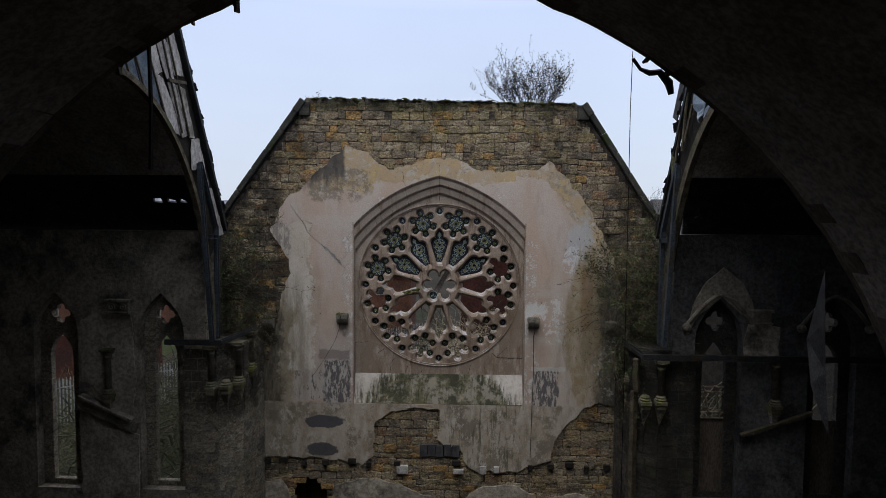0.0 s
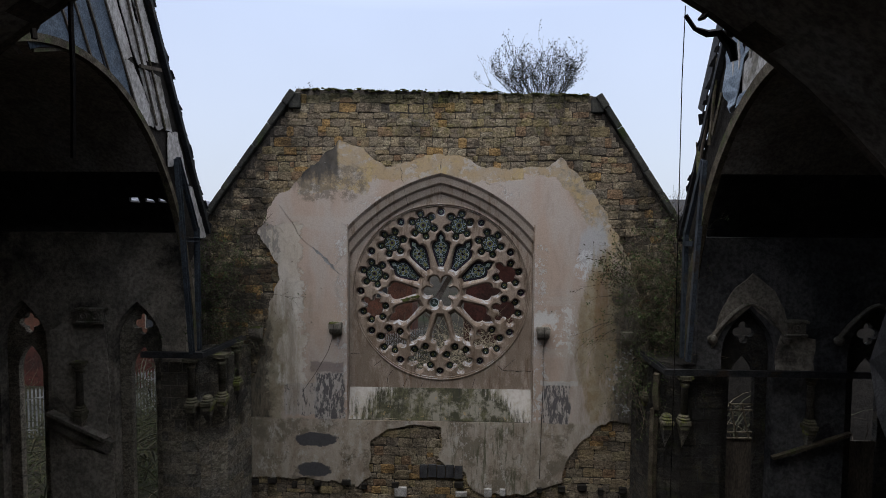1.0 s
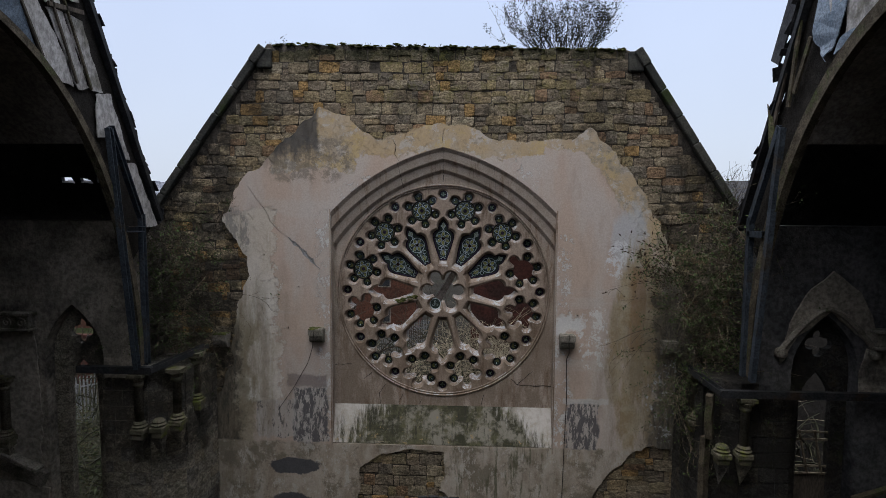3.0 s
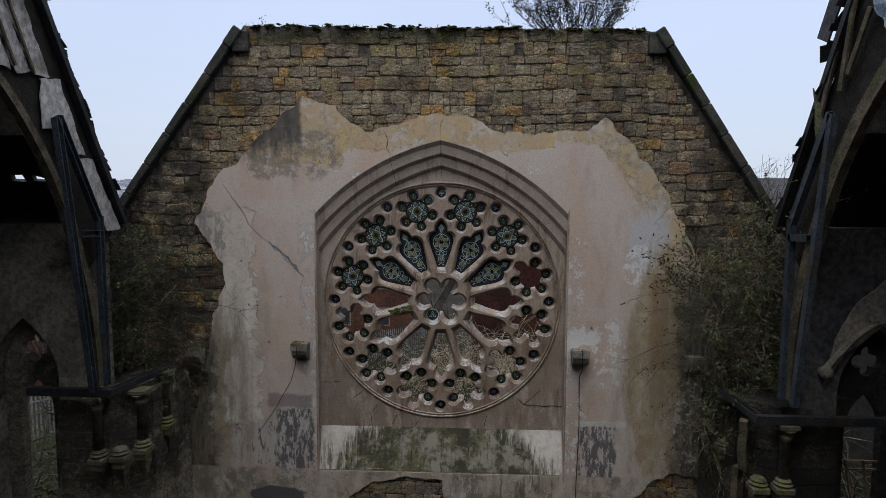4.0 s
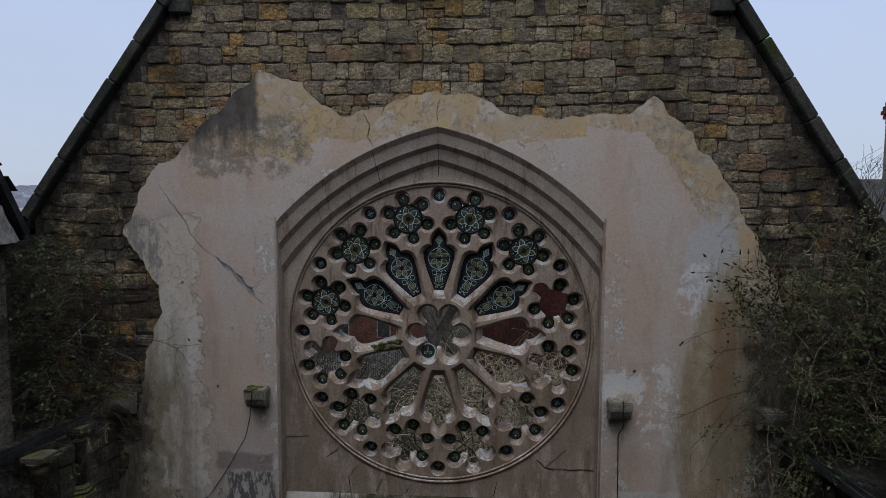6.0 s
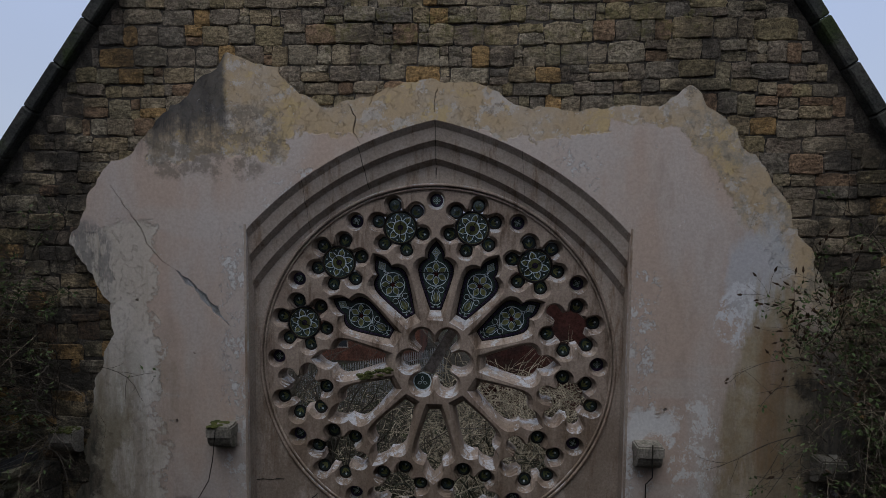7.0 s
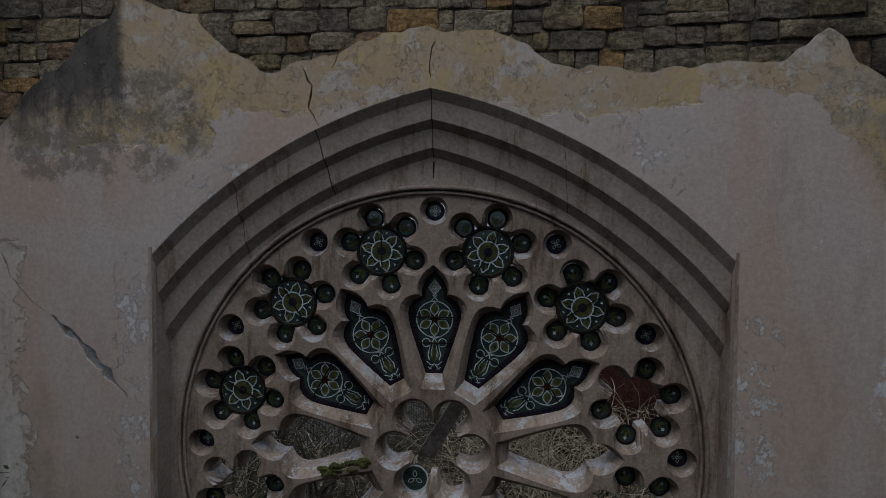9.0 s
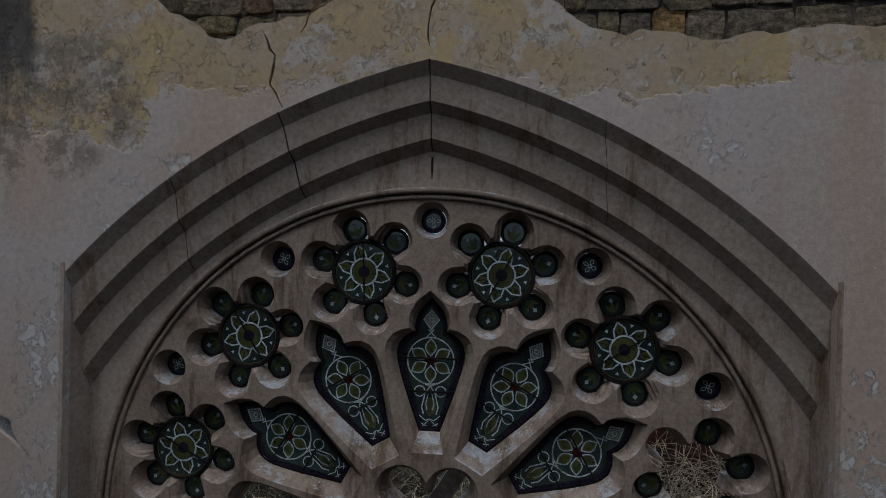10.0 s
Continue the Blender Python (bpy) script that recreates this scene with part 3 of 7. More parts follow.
def tube(bm, pts, radii, sides=5):
    rings = []
    for i, p in enumerate(pts):
        d = (Vector(pts[min(i + 1, len(pts) - 1)]) - Vector(pts[max(i - 1, 0)])).normalized()
        a = d.orthogonal().normalized()
        b = d.cross(a)
        rings.append([bm.verts.new(Vector(p) + (a * math.cos(k * math.tau / sides) + b * math.sin(k * math.tau / sides)) * radii[i]) for k in range(sides)])
    for r, s in zip(rings, rings[1:]):
        off = min(range(sides), key=lambda o: sum((r[k].co - s[(k + o) % sides].co).length for k in range(sides)))
        for k in range(sides):
            bm.faces.new((r[k], r[(k + 1) % sides], s[(k + 1 + off) % sides], s[(k + off) % sides]))
    bm.faces.new(rings[0][::-1])
    bm.faces.new(rings[-1])


def lathe(bm, c, prof, sides=16):
    """A turned shape from (radius, height) pairs."""
    rings = [[bm.verts.new((c[0] + r * math.cos(k * math.tau / sides), c[1] + r * math.sin(k * math.tau / sides), c[2] + h)) for k in range(sides)] for r, h in prof]
    for a, b in zip(rings, rings[1:]):
        for k in range(sides):
            bm.faces.new((a[k], a[(k + 1) % sides], b[(k + 1) % sides], b[k]))
    bm.faces.new(rings[0][::-1])
    bm.faces.new(rings[-1])


def ragged(pts, step, amp, rng, closed=True):
    """The outline with points every step, shaken by amp."""
    out = []
    n = len(pts)
    for i in range(n if closed else n - 1):
        a, b = Vector(pts[i]), Vector(pts[(i + 1) % n])
        k = max(1, int((b - a).length / step))
        for j in range(k):
            p = a.lerp(b, j / k)
            s = noise.noise(Vector((p.x * 3.1, p.y * 3.1, 7))) * 1.2 + noise.noise(Vector((p.x * 11, p.y * 11, 3))) * 0.6
            d = (b - a).normalized()
            out.append((p.x - d.y * s * amp, p.y + d.x * s * amp))
    return out


def inside(p, poly):
    x, y = p
    hit = False
    n = len(poly)
    for i in range(n):
        (x1, y1), (x2, y2) = poly[i], poly[(i + 1) % n]
        if (y1 > y) != (y2 > y) and x < (x2 - x1) * (y - y1) / (y2 - y1) + x1:
            hit = not hit
    return hit


def circle(cx, cz, r, n=24, turn=0.0):
    return [(cx + r * math.cos(turn + k * math.tau / n), cz + r * math.sin(turn + k * math.tau / n)) for k in range(n)]


# ---- the gable wall with its rose window ----
WALL = 16.2          # the plaster's face
HUB = 8.235            # height of the window's centre
ARC_X, ARC_Z, ARC_R = 1.06, 6.732, 4.848


def arch_line(off, xj=2.5, n=18):
    """The pointed arch over the window, set in by off, from one jamb to the other."""
    r = ARC_R - off
    a0 = math.atan2(math.sqrt(r * r - (xj + ARC_X) ** 2), -(xj + ARC_X))
    a1 = math.acos(-ARC_X / r)
    left = [(ARC_X + r * math.cos(a0 + (a1 - a0) * k / n), ARC_Z + r * math.sin(a0 + (a1 - a0) * k / n)) for k in range(n + 1)]
    return left + [(-x, z) for x, z in left[-2::-1]]


RECESS = [(-2.5, 4.72)] + arch_line(0) + [(2.5, 4.72)]
DOOR = [(-4.34, 0.02), (-3.32, 0.02), (-3.32, 2.0), (-3.5, 2.3), (-3.83, 2.5), (-4.16, 2.3), (-4.34, 2.0)]
PLASTER = [(-5.6, 3.05), (-4.3, 3.04), (-2.95, 3.03), (-2.27, 2.87), (-1.9, 3.15), (-1.87, 4.15), (-1.41, 4.5), (-0.65, 4.62), (0.1, 4.58),
           (0.05, 4.0), (-0.05, 3.65), (0.4, 3.45), (0.75, 3.3), (0.9, 2.85), (1.31, 2.7), (2.3, 2.75), (2.65, 2.9), (3.3, 3.1), (3.46, 3.7),
           (3.86, 4.3), (4.35, 4.7), (4.75, 4.83), (5.25, 4.76), (5.6, 4.1), (5.7, 6.0), (5.45, 7.6), (5.0, 9.31), (4.76, 9.66), (4.27, 10.63),
           (3.72, 11.37), (3.18, 11.86), (2.8, 11.67), (2.32, 11.62), (1.62, 11.58), (1.0, 11.66), (0.73, 11.84), (0.19, 11.97), (-0.4, 11.93),
           (-1.08, 11.7), (-1.36, 11.64), (-1.84, 11.84), (-2.05, 12.15), (-2.72, 12.3)]
PLASTER += [(-3.61, 11.56), (-4.06, 11.05), (-4.51, 10.75), (-4.96, 9.82), (-4.43, 9.0), (-4.42, 8.6), (-4.74, 7.5), (-4.83, 6.5), (-5.3, 5.6)]
rng = random.Random(4)
plaster_edge = ragged(ragged(PLASTER, 0.07, 0.05, rng), 0.024, 0.022, rng)

wall_east = thing("wall_east", "rubble stone gable wall with broken buff plaster round a rose window", "wall", kind="structure")
def top_z(x):
    """The broken top of the gable wall."""
    return 13.615 - 0.0225 * x + 0.05 * noise.noise(Vector((x * 2.6, 2, 1))) + 0.035 * noise.noise(Vector((x * 9.0, 5, 1)))


top_edge = [(-3.88 + 7.86 * k / 60, top_z(-3.88 + 7.86 * k / 60)) for k in range(61)]
gable_line = [(-6.5, 0.0), (6.3, 0.0), (6.26, 10.15)] + top_edge[::-1] + [(-6.46, 10.05)]
part("core", slab([gable_line, [(-2.53, 4.70)] + arch_line(-0.03, 2.53) + [(2.53, 4.70)], DOOR], WALL + 0.062, WALL + 0.46), M_MORTAR, wall_east, "recessed dark mortar between the stones")
part("outer_core", slab([gable_line, circle(0, HUB, 2.44, 72), DOOR], WALL + 0.46, WALL + 0.9), M_MORTAR, wall_east)


def crack(pts, w):
    """A thin jagged gap through the plaster."""
    line = []
    for (x0, z0), (x1, z1) in zip(pts, pts[1:]):
        k = max(2, int(math.hypot(x1 - x0, z1 - z0) / 0.05))
        line += [(x0 + (x1 - x0) * j / k + rng.uniform(-0.012, 0.012), z0 + (z1 - z0) * j / k + rng.uniform(-0.012, 0.012)) for j in range(k)]
    n = len(line)
    half = [w * (0.25 + math.sin(math.pi * (i + 0.5) / n)) * rng.uniform(0.5, 1.3) / 2 for i in range(n)]
    out, back = [], []
    for i, (x, z) in enumerate(line):
        a, b = line[max(0, i - 1)], line[min(n - 1, i + 1)]
        d = Vector((b[0] - a[0], b[1] - a[1])).normalized()
        out.append((x - d.y * half[i], z + d.x * half[i]))
        back.append((x + d.y * half[i], z - d.x * half[i]))
    return out + back[::-1]


CRACKS = [crack([(-1.10, 11.66), (-1.04, 11.5), (-1.055, 11.3), (-1.0, 11.2), (-0.93, 11.12)], 0.016), crack([(0.03, 11.86), (-0.02, 11.68), (0.01, 11.5)], 0.012),
          crack([(-3.47, 9.47), (-3.36, 9.36), (-3.18, 9.22), (-3.02, 9.03), (-2.84, 8.83), (-2.72, 8.72)], 0.085), crack([(-4.37, 10.62), (-4.2, 10.36), (-3.98, 10.08), (-3.86, 9.80), (-3.66, 9.58), (-3.49, 9.49)], 0.016),
          crack([(-0.75, 11.9), (-0.82, 11.7), (-0.9, 11.62)], 0.008), crack([(-3.24, 8.36), (-3.20, 8.30)], 0.03), crack([(-3.50, 7.42), (-3.46, 7.36)], 0.03),
          crack([(-4.05, 9.06), (-3.98, 9.05)], 0.04), crack([(3.0, 7.80), (3.02, 7.74)], 0.05)]
part("crack_fill", slab([ragged([(-3.6, 9.62), (-3.4, 9.6), (-2.62, 8.74), (-2.7, 8.60), (-3.1, 8.92)], 0.1, 0.02, rng)], WALL + 0.022, WALL + 0.056), M_GAUGE, wall_east, "pale grey undercoat in the crack")
part("plaster", slab([plaster_edge, RECESS] + CRACKS, WALL, WALL + 0.060), M_PLASTER, wall_east, "buff plaster with flaked, sooty and stained patches")
for low in ([(-3.15, 0.3), (5.4, 0.3), (5.3, 1.6), (4.2, 2.1), (3.0, 1.9), (2.2, 2.35), (1.2, 2.2), (0.6, 1.7), (-0.5, 2.0), (-1.2, 2.3), (-2.2, 2.45), (-3.1, 2.2)],
            [(-5.5, 0.3), (-4.5, 0.3), (-4.45, 1.9), (-4.7, 2.35), (-5.5, 2.2)]):
    part("lower_plaster", slab([ragged(low, 0.09, 0.05, rng)], WALL + 0.01, WALL + 0.060), M_GREYPLASTER, wall_east, "grey crumbling plaster low on the wall")
door = thing("door_1", "dark closed door deep in a pointed stone doorway", "door", kind="structure")
part("leaf", slab([[(x, z - 0.0) for x, z in DOOR]], WALL + 0.70, WALL + 0.76), M_TIMBER, door)

# reveals of the recess: jambs, three chamfered orders, spandrel, splayed sill
for s in (-1, 1):
    bm = bmesh.new()
    block(bm, (s * 2.516, WALL + 0.215, 7.35), (0.03, 0.44, 5.5))
    part("jamb", bm, M_ROSE, wall_east)
profile = [(0.0, -0.006), (0.066, 0.074), (0.086, 0.232), (0.166, 0.294), (0.186, 0.455), (0.272, 0.527), (0.278, 0.58)]
bm = bmesh.new()
rows = [[bm.verts.new((x, WALL - 0.004 + d, z)) for x, z in arch_line(o, 2.5, 24)] for d, o in profile]
for a, b in zip(rows, rows[1:]):
    for i in range(len(a) - 1):
        bm.faces.new((a[i], a[i + 1], b[i + 1], b[i]))
bmesh.ops.recalc_face_normals(bm, faces=bm.faces)
orders = part("arch_moulding", bm, M_ROSE, wall_east, "pointed arch of three chamfered stone orders")
for at, drift in ((-1.0, 0.05), (0.0, 0.0), (1.12, 0.03), (-1.75, 0.02)):
    bm = bmesh.new()
    pts = []
    for d, o in profile[:-1]:
        line = arch_line(o, 2.5, 24)
        x = at + drift * o * 4
        p = min(range(len(line) - 1), key=lambda i: abs((line[i][0] + line[i + 1][0]) / 2 - x))
        f = (x - line[p][0]) / (line[p + 1][0] - line[p][0])
        pts.append((x, WALL - 0.006 + d, line[p][1] + f * (line[p + 1][1] - line[p][1])))
    tube(bm, pts, [0.006 if at in (-1.0, 0.0) else 0.0025] * len(pts), 4)
    part("joint", bm, M_MORTAR, wall_east)
spandrel = [(-2.5, 5.5)] + arch_line(0.525, 2.5) + [(2.5, 5.5)]
part("spandrel", slab([spandrel, circle(0, HUB, 2.415, 96)], WALL + 0.268, WALL + 0.455), M_ROSE, wall_east)
bm = bmesh.new()
a = [bm.verts.new(p) for p in ((-2.5, WALL + 0.285, 5.63), (2.5, WALL + 0.285, 5.63), (2.5, WALL + 0.02, 4.74), (-2.5, WALL + 0.02, 4.74))]
b = [bm.verts.new(p) for p in ((-2.5, WALL + 0.45, 5.5), (2.5, WALL + 0.45, 5.5), (2.5, WALL + 0.45, 4.7), (-2.5, WALL + 0.45, 4.7))]
bm.faces.new(a)
bm.faces.new(b[::-1])
for i in range(4):
    bm.faces.new((a[i], b[i], b[(i + 1) % 4], a[(i + 1) % 4]))
bmesh.ops.recalc_face_normals(bm, faces=bm.faces)
part("sill", bm, M_SILL, wall_east, "white splayed sill overgrown with moss and algae")


# ---- rose window ----
def foiled(cx, cz, rc, d, a, n, turn, steps=72):
    """A round opening with n foils round it."""
    out = []
    for k in range(steps):
        t = k * math.tau / steps
        r = rc
        for j in range(n):
            p = (t - turn - j * math.tau / n + math.pi) % math.tau - math.pi
            if abs(p) < math.pi / 2 and d * abs(math.sin(p)) < a:
                r = max(r, d * math.cos(p) + math.sqrt(a * a - (d * math.sin(p)) ** 2))
        out.append((cx + r * math.cos(t), cz + r * math.sin(t)))
    return out


PETAL_GLASS = [(0.705, 0.072), (0.85, 0.125), (1.0, 0.178), (1.12, 0.216), (1.2, 0.236), (1.26, 0.241), (1.32, 0.228), (1.37, 0.19), (1.40, 0.145), (1.415, 0.112),
               (1.45, 0.117), (1.50, 0.108), (1.55, 0.086), (1.60, 0.050), (1.655, 0.0)]
PETAL_FACE = [(0.58, 0.112), (0.80, 0.186), (0.98, 0.242), (1.12, 0.283), (1.22, 0.305), (1.30, 0.312), (1.36, 0.298), (1.41, 0.258), (1.44, 0.205), (1.455, 0.140),
              (1.50, 0.147), (1.56, 0.138), (1.62, 0.108), (1.67, 0.062), (1.72, 0.0)]


def petal_outline(f):
    """Half widths by distance from the hub, from the glass (0) to the face of the stone (1)."""
    pts = [(a[1] + (b[1] - a[1]) * f, a[0] + (b[0] - a[0]) * f) for a, b in zip(PETAL_GLASS, PETAL_FACE)]
    return pts + [(-h, r) for h, r in pts[-2::-1]]


def petal(turn, f):
    """A cusped, pointed petal of the window, turned about the hub."""
    c, s = math.cos(turn), math.sin(turn)
    return [(x * c - r * s, HUB + x * s + r * c) for x, r in petal_outline(f)]


FACE, GLASS = WALL + 0.295, WALL + 0.425      # the tracery's face and its glass
RING_R, HOLE_R = 1.90, 2.21                  # distance of the roundels and of the small lights from the hub


def openings(f):
    """All openings of the tracery; f runs from the glass (0) to the stone's face (1)."""
    out = []
    for k in range(12):
        t = k * math.pi / 6
        out.append(petal(t, f))
        u = t + math.pi / 12
        out.append(foiled(-RING_R * math.sin(u), HUB + RING_R * math.cos(u), 0.225 + 0.045 * f, 0.315, 0.096 + 0.042 * f, 6, u + math.pi / 2, 84))
        out.append(circle(-HOLE_R * math.sin(t), HUB + HOLE_R * math.cos(t), 0.090 + 0.040 * f, 24))
    out.append(foiled(0, HUB, 0.255 + 0.02 * f, 0.352, 0.128 + 0.06 * f, 6, 0.0, 108))
    return out


rose = thing("rose_window", "round stone rose window, painted buff, with twelve petals and much of its glass gone", "window", kind="structure")
disc_line = [circle(0, HUB, 2.43, 96)]
# a hollow chamfer in three steps, then the straight back of the openings
steps = [(FACE, 1.0), (FACE + 0.012, 0.93), (FACE + 0.045, 0.52), (GLASS - 0.02, 0.10), (GLASS + 0.15, 0.0)]
for (y0, f0), (y1, f1) in zip(steps, steps[1:]):
    part("tracery", slab(disc_line + openings(f0), y0, y1, disc_line + openings(f1)), M_TRACERY, rose, "carved tracery with hollow-chamfered openings")


def ring(bm, cx, y, cz, r, tubes, n=96, sides=8):
    rr = []
    for k in range(n):
        a = k * math.tau / n
        rr.append([bm.verts.new((cx + (r + tubes * math.cos(b)) * math.cos(a), y + tubes * math.sin(b), cz + (r + tubes * math.cos(b)) * math.sin(a))) for b in [j * math.tau / sides for j in range(sides)]])
    for k in range(n):
        a, b = rr[k], rr[(k + 1) % n]
        for j in range(sides):
            bm.faces.new((a[j], a[(j + 1) % sides], b[(j + 1) % sides], b[j]))


bm = bmesh.new()
ring(bm, 0, WALL + 0.266, HUB, 2.418, 0.022)
ring(bm, 0, WALL + 0.285, HUB, 2.372, 0.017)
bmesh.ops.recalc_face_normals(bm, faces=bm.faces)
part("rim_moulding", bm, M_TRACERY, rose, "round roll moulding about the window", True)
bm = bmesh.new()
d = Vector((-0.966, 0, -0.259))
for k in range(40):
    p = Vector((0, FACE + 0.02, HUB)) + d * rng.uniform(0.62, 1.1) + Vector((0, rng.uniform(-0.02, 0.03), 0.045 + rng.uniform(-0.05, 0.03)))
    r = bmesh.ops.create_icosphere(bm, subdivisions=1, radius=1.0)["verts"]
    bmesh.ops.transform(bm, matrix=Matrix.Translation(p) @ Matrix.Diagonal((rng.uniform(0.03, 0.07), 0.03, rng.uniform(0.015, 0.03), 1)), verts=r)
part("moss", bm, M_MOSS, rose, "green moss on a worn spoke")
# cracks and joints in the stone under the window
for line in ([(-1.82, 6.17), (-1.62, 6.34)], [(-1.43, 5.6), (-1.46, 5.85), (-1.3, 6.06)], [(1.59, 6.24), (1.72, 6.1), (2.1, 6.09), (2.5, 6.08)], [(1.72, 6.1), (2.06, 6.42)],
             [(-1.01, 5.62), (-0.91, 5.83)], [(-0.52, 5.6), (-0.46, 5.74)], [(0.9, 5.6), (0.96, 5.85)], [(-2.5, 6.5), (-2.1, 6.52)], [(0.0, 10.72), (0.0, 10.88)]):
    bm = bmesh.new()
    pts = []
    for (x0, z0), (x1, z1) in zip(line, line[1:]):
        pts += [(x0 + (x1 - x0) * f / 4, WALL + 0.266, z0 + (z1 - z0) * f / 4 + rng.uniform(-0.012, 0.012)) for f in range(4)]
    pts.append((line[-1][0], WALL + 0.266, line[-1][1]))
    tube(bm, pts, [0.007 * rng.uniform(0.5, 1.5) for _ in pts], 4)
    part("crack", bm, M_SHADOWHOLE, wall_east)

# ---- crossing, transepts and nave ----
CY, ARCH_Z = 10.3, 7.0


def pointed(cx, half, z0, spring, top, n=7):
    """A lancet outline."""
    out = [(cx - half, z0), (cx + half, z0)]
    for k in range(n + 1):
        f = k / n
        out.append((cx + half * (1 - f ** 1.6), spring + (top - spring) * f ** 0.75))
    return out + [(2 * cx - x, z) for x, z in out[-2:2:-1]] + [(cx - half, spring)]


def ellipse(c, a, b, n=40, k0=0.0, k1=1.0):
    return [(c + a * math.cos(math.pi * (k0 + (k1 - k0) * k / n)), ARCH_Z + b * math.sin(math.pi * (k0 + (k1 - k0) * k / n))) for k in range(n + 1)]


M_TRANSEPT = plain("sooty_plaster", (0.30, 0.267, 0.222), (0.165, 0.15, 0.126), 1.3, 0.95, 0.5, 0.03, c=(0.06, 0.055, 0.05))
# south copy of the transept plaster, darkened to carry that side's shade
M_SOUTH = plain("shaded_plaster", (0.10, 0.099, 0.10), (0.052, 0.054, 0.058), 1.2, 0.95, 0.7, 0.03, c=(0.025, 0.025, 0.028))
WINDOWS = {-1: (-10.42, -7.48), 1: (7.46, 10.42)}
for s, title in ((-1, "wall_transept_north"), (1, "wall_transept_south")):
    w = thing(title, "dark stone transept wall with grey plaster and tall lancets", "wall", kind="structure")
    x0, x1 = sorted((s * 6.25, s * 14.0))
    outline = [(x0, 0), (x1, 0), (x1, 9.85), (x0, 9.85)]
    holes = [pointed(c, 0.62, 2.7, 7.05, 8.15) for c in WINDOWS[s]]
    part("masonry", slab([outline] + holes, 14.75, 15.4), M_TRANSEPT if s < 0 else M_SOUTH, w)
    for c in WINDOWS[s]:
        quatre = foiled(c, 7.54, 0.11, 0.15, 0.115, 4, math.pi / 2, 48)
        part("window_tracery", slab([pointed(c, 0.60, 2.71, 7.03, 8.12), pointed(c, 0.315, 2.85, 6.35, 6.98), quatre], 14.98, 15.14), M_DARKSTONE if s < 0 else M_SHADESTONE, w, "stone plate with a lancet and a quatrefoil")
    # corner pier
    bm = bmesh.new()
    pts = [(6.9, 14.76), (5.95, 14.76), (5.4, 15.15), (5.2, 16.19), (6.9, 16.19)]
    lo, hi = [bm.verts.new((s * x, y, 0)) for x, y in pts], [bm.verts.new((s * x, y, 6.78)) for x, y in pts]
    bm.faces.new(lo)
    bm.faces.new(hi[::-1])
    for i in range(5):
        bm.faces.new((lo[i], hi[i], hi[(i + 1) % 5], lo[(i + 1) % 5]))
    bmesh.ops.recalc_face_normals(bm, faces=bm.faces)
    stone = M_DARKSTONE if s < 0 else M_SHADESTONE
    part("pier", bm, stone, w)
    # squared blocks facing the pier, on one mesh
    bm = bmesh.new()
    block(bm, (0, 0, 0), (1, 1, 1))
    cube = bpy.data.meshes.new("stone_block")
    bm.to_mesh(cube)
    bm.free()
    cube.materials.append(stone)
    for (xa, ya), (xb, yb) in zip(pts[:4], pts[1:4]):
        p0, p1 = Vector((s * xa, ya, 0)), Vector((s * xb, yb, 0))
        d = (p1 - p0).normalized()
        out = Vector((d.y, -d.x, 0))
        if out.y > 0 or (abs(out.y) < 0.3 and out.x * s > 0):
            out = -out
        z = 0.05
        while z < 6.6:
            h, a = rng.uniform(0.24, 0.34), rng.uniform(-0.2, 0.0)
            n = (p1 - p0).length
            while a < n:
                b = a + rng.uniform(0.28, 0.55)
                lo, hi = max(a, 0.0), min(b, n)
                if hi - lo > 0.06:
                    c = p0 + d * (lo + hi) / 2 + out * rng.uniform(0.0, 0.012) + Vector((0, 0, z + h / 2))
                    ob = new("stone_block", cube)
                    ob.parent = w
                    turn = Matrix((d, Vector((0, 0, 1)).cross(d), Vector((0, 0, 1)))).transposed().to_4x4()
                    ob.matrix_local = Matrix.Translation(c) @ turn @ Matrix.Diagonal((hi - lo - 0.02, 0.05, min(h, 6.75 - z) - 0.02, 1))
                a = b
            z += h

    bm = bmesh.new()
    block(bm, (s * 9.9, 5.5, 4.9), (8.2, 0.7, 9.8))
    part("near_wall", bm, M_GREYPLASTER, w)
    bm = bmesh.new()
    block(bm, (s * 6.78, 15.98, 4.9), (0.7, 1.2, 9.78))
    part("return_wall", bm, stone, w)
    bm = bmesh.new()
    block(bm, (s * 14.3, 10.3, 9.0), (0.6, 11.2, 18.0))
    part("end_wall", bm, M_GREYPLASTER, w)

# transept ceilings: what is left of the boarded barrels, high up
for s, title in ((-1, "ceiling_north"), (1, "ceiling_south")):
    bm = bmesh.new()
    for r in (0.0, 0.07):
        line = [bm.verts.new((s * 6.0, y, z)) for y, z in ellipse(CY, 4.13 + r, 5.97 + r)]
        mid = [bm.verts.new((s * 9.6, y, z)) for y, z in ellipse(CY, 4.13 + r, 5.97 + r)]
        line2 = [bm.verts.new((s * 14.0, y, z)) for y, z in ellipse(CY, 4.13 + r, 5.97 + r)]
        for i in range(40):
            if (line[i].co.z + line[i + 1].co.z) / 2 > 11.3:
                bm.faces.new((line[i], line[i + 1], mid[i + 1], mid[i]))
                bm.faces.new((mid[i], mid[i + 1], line2[i + 1], line2[i]))
    ob = part(title, bm, M_VAULT)
    tagged(ob, "dark boarded barrel ceiling of the transept", "ceiling", kind="structure")

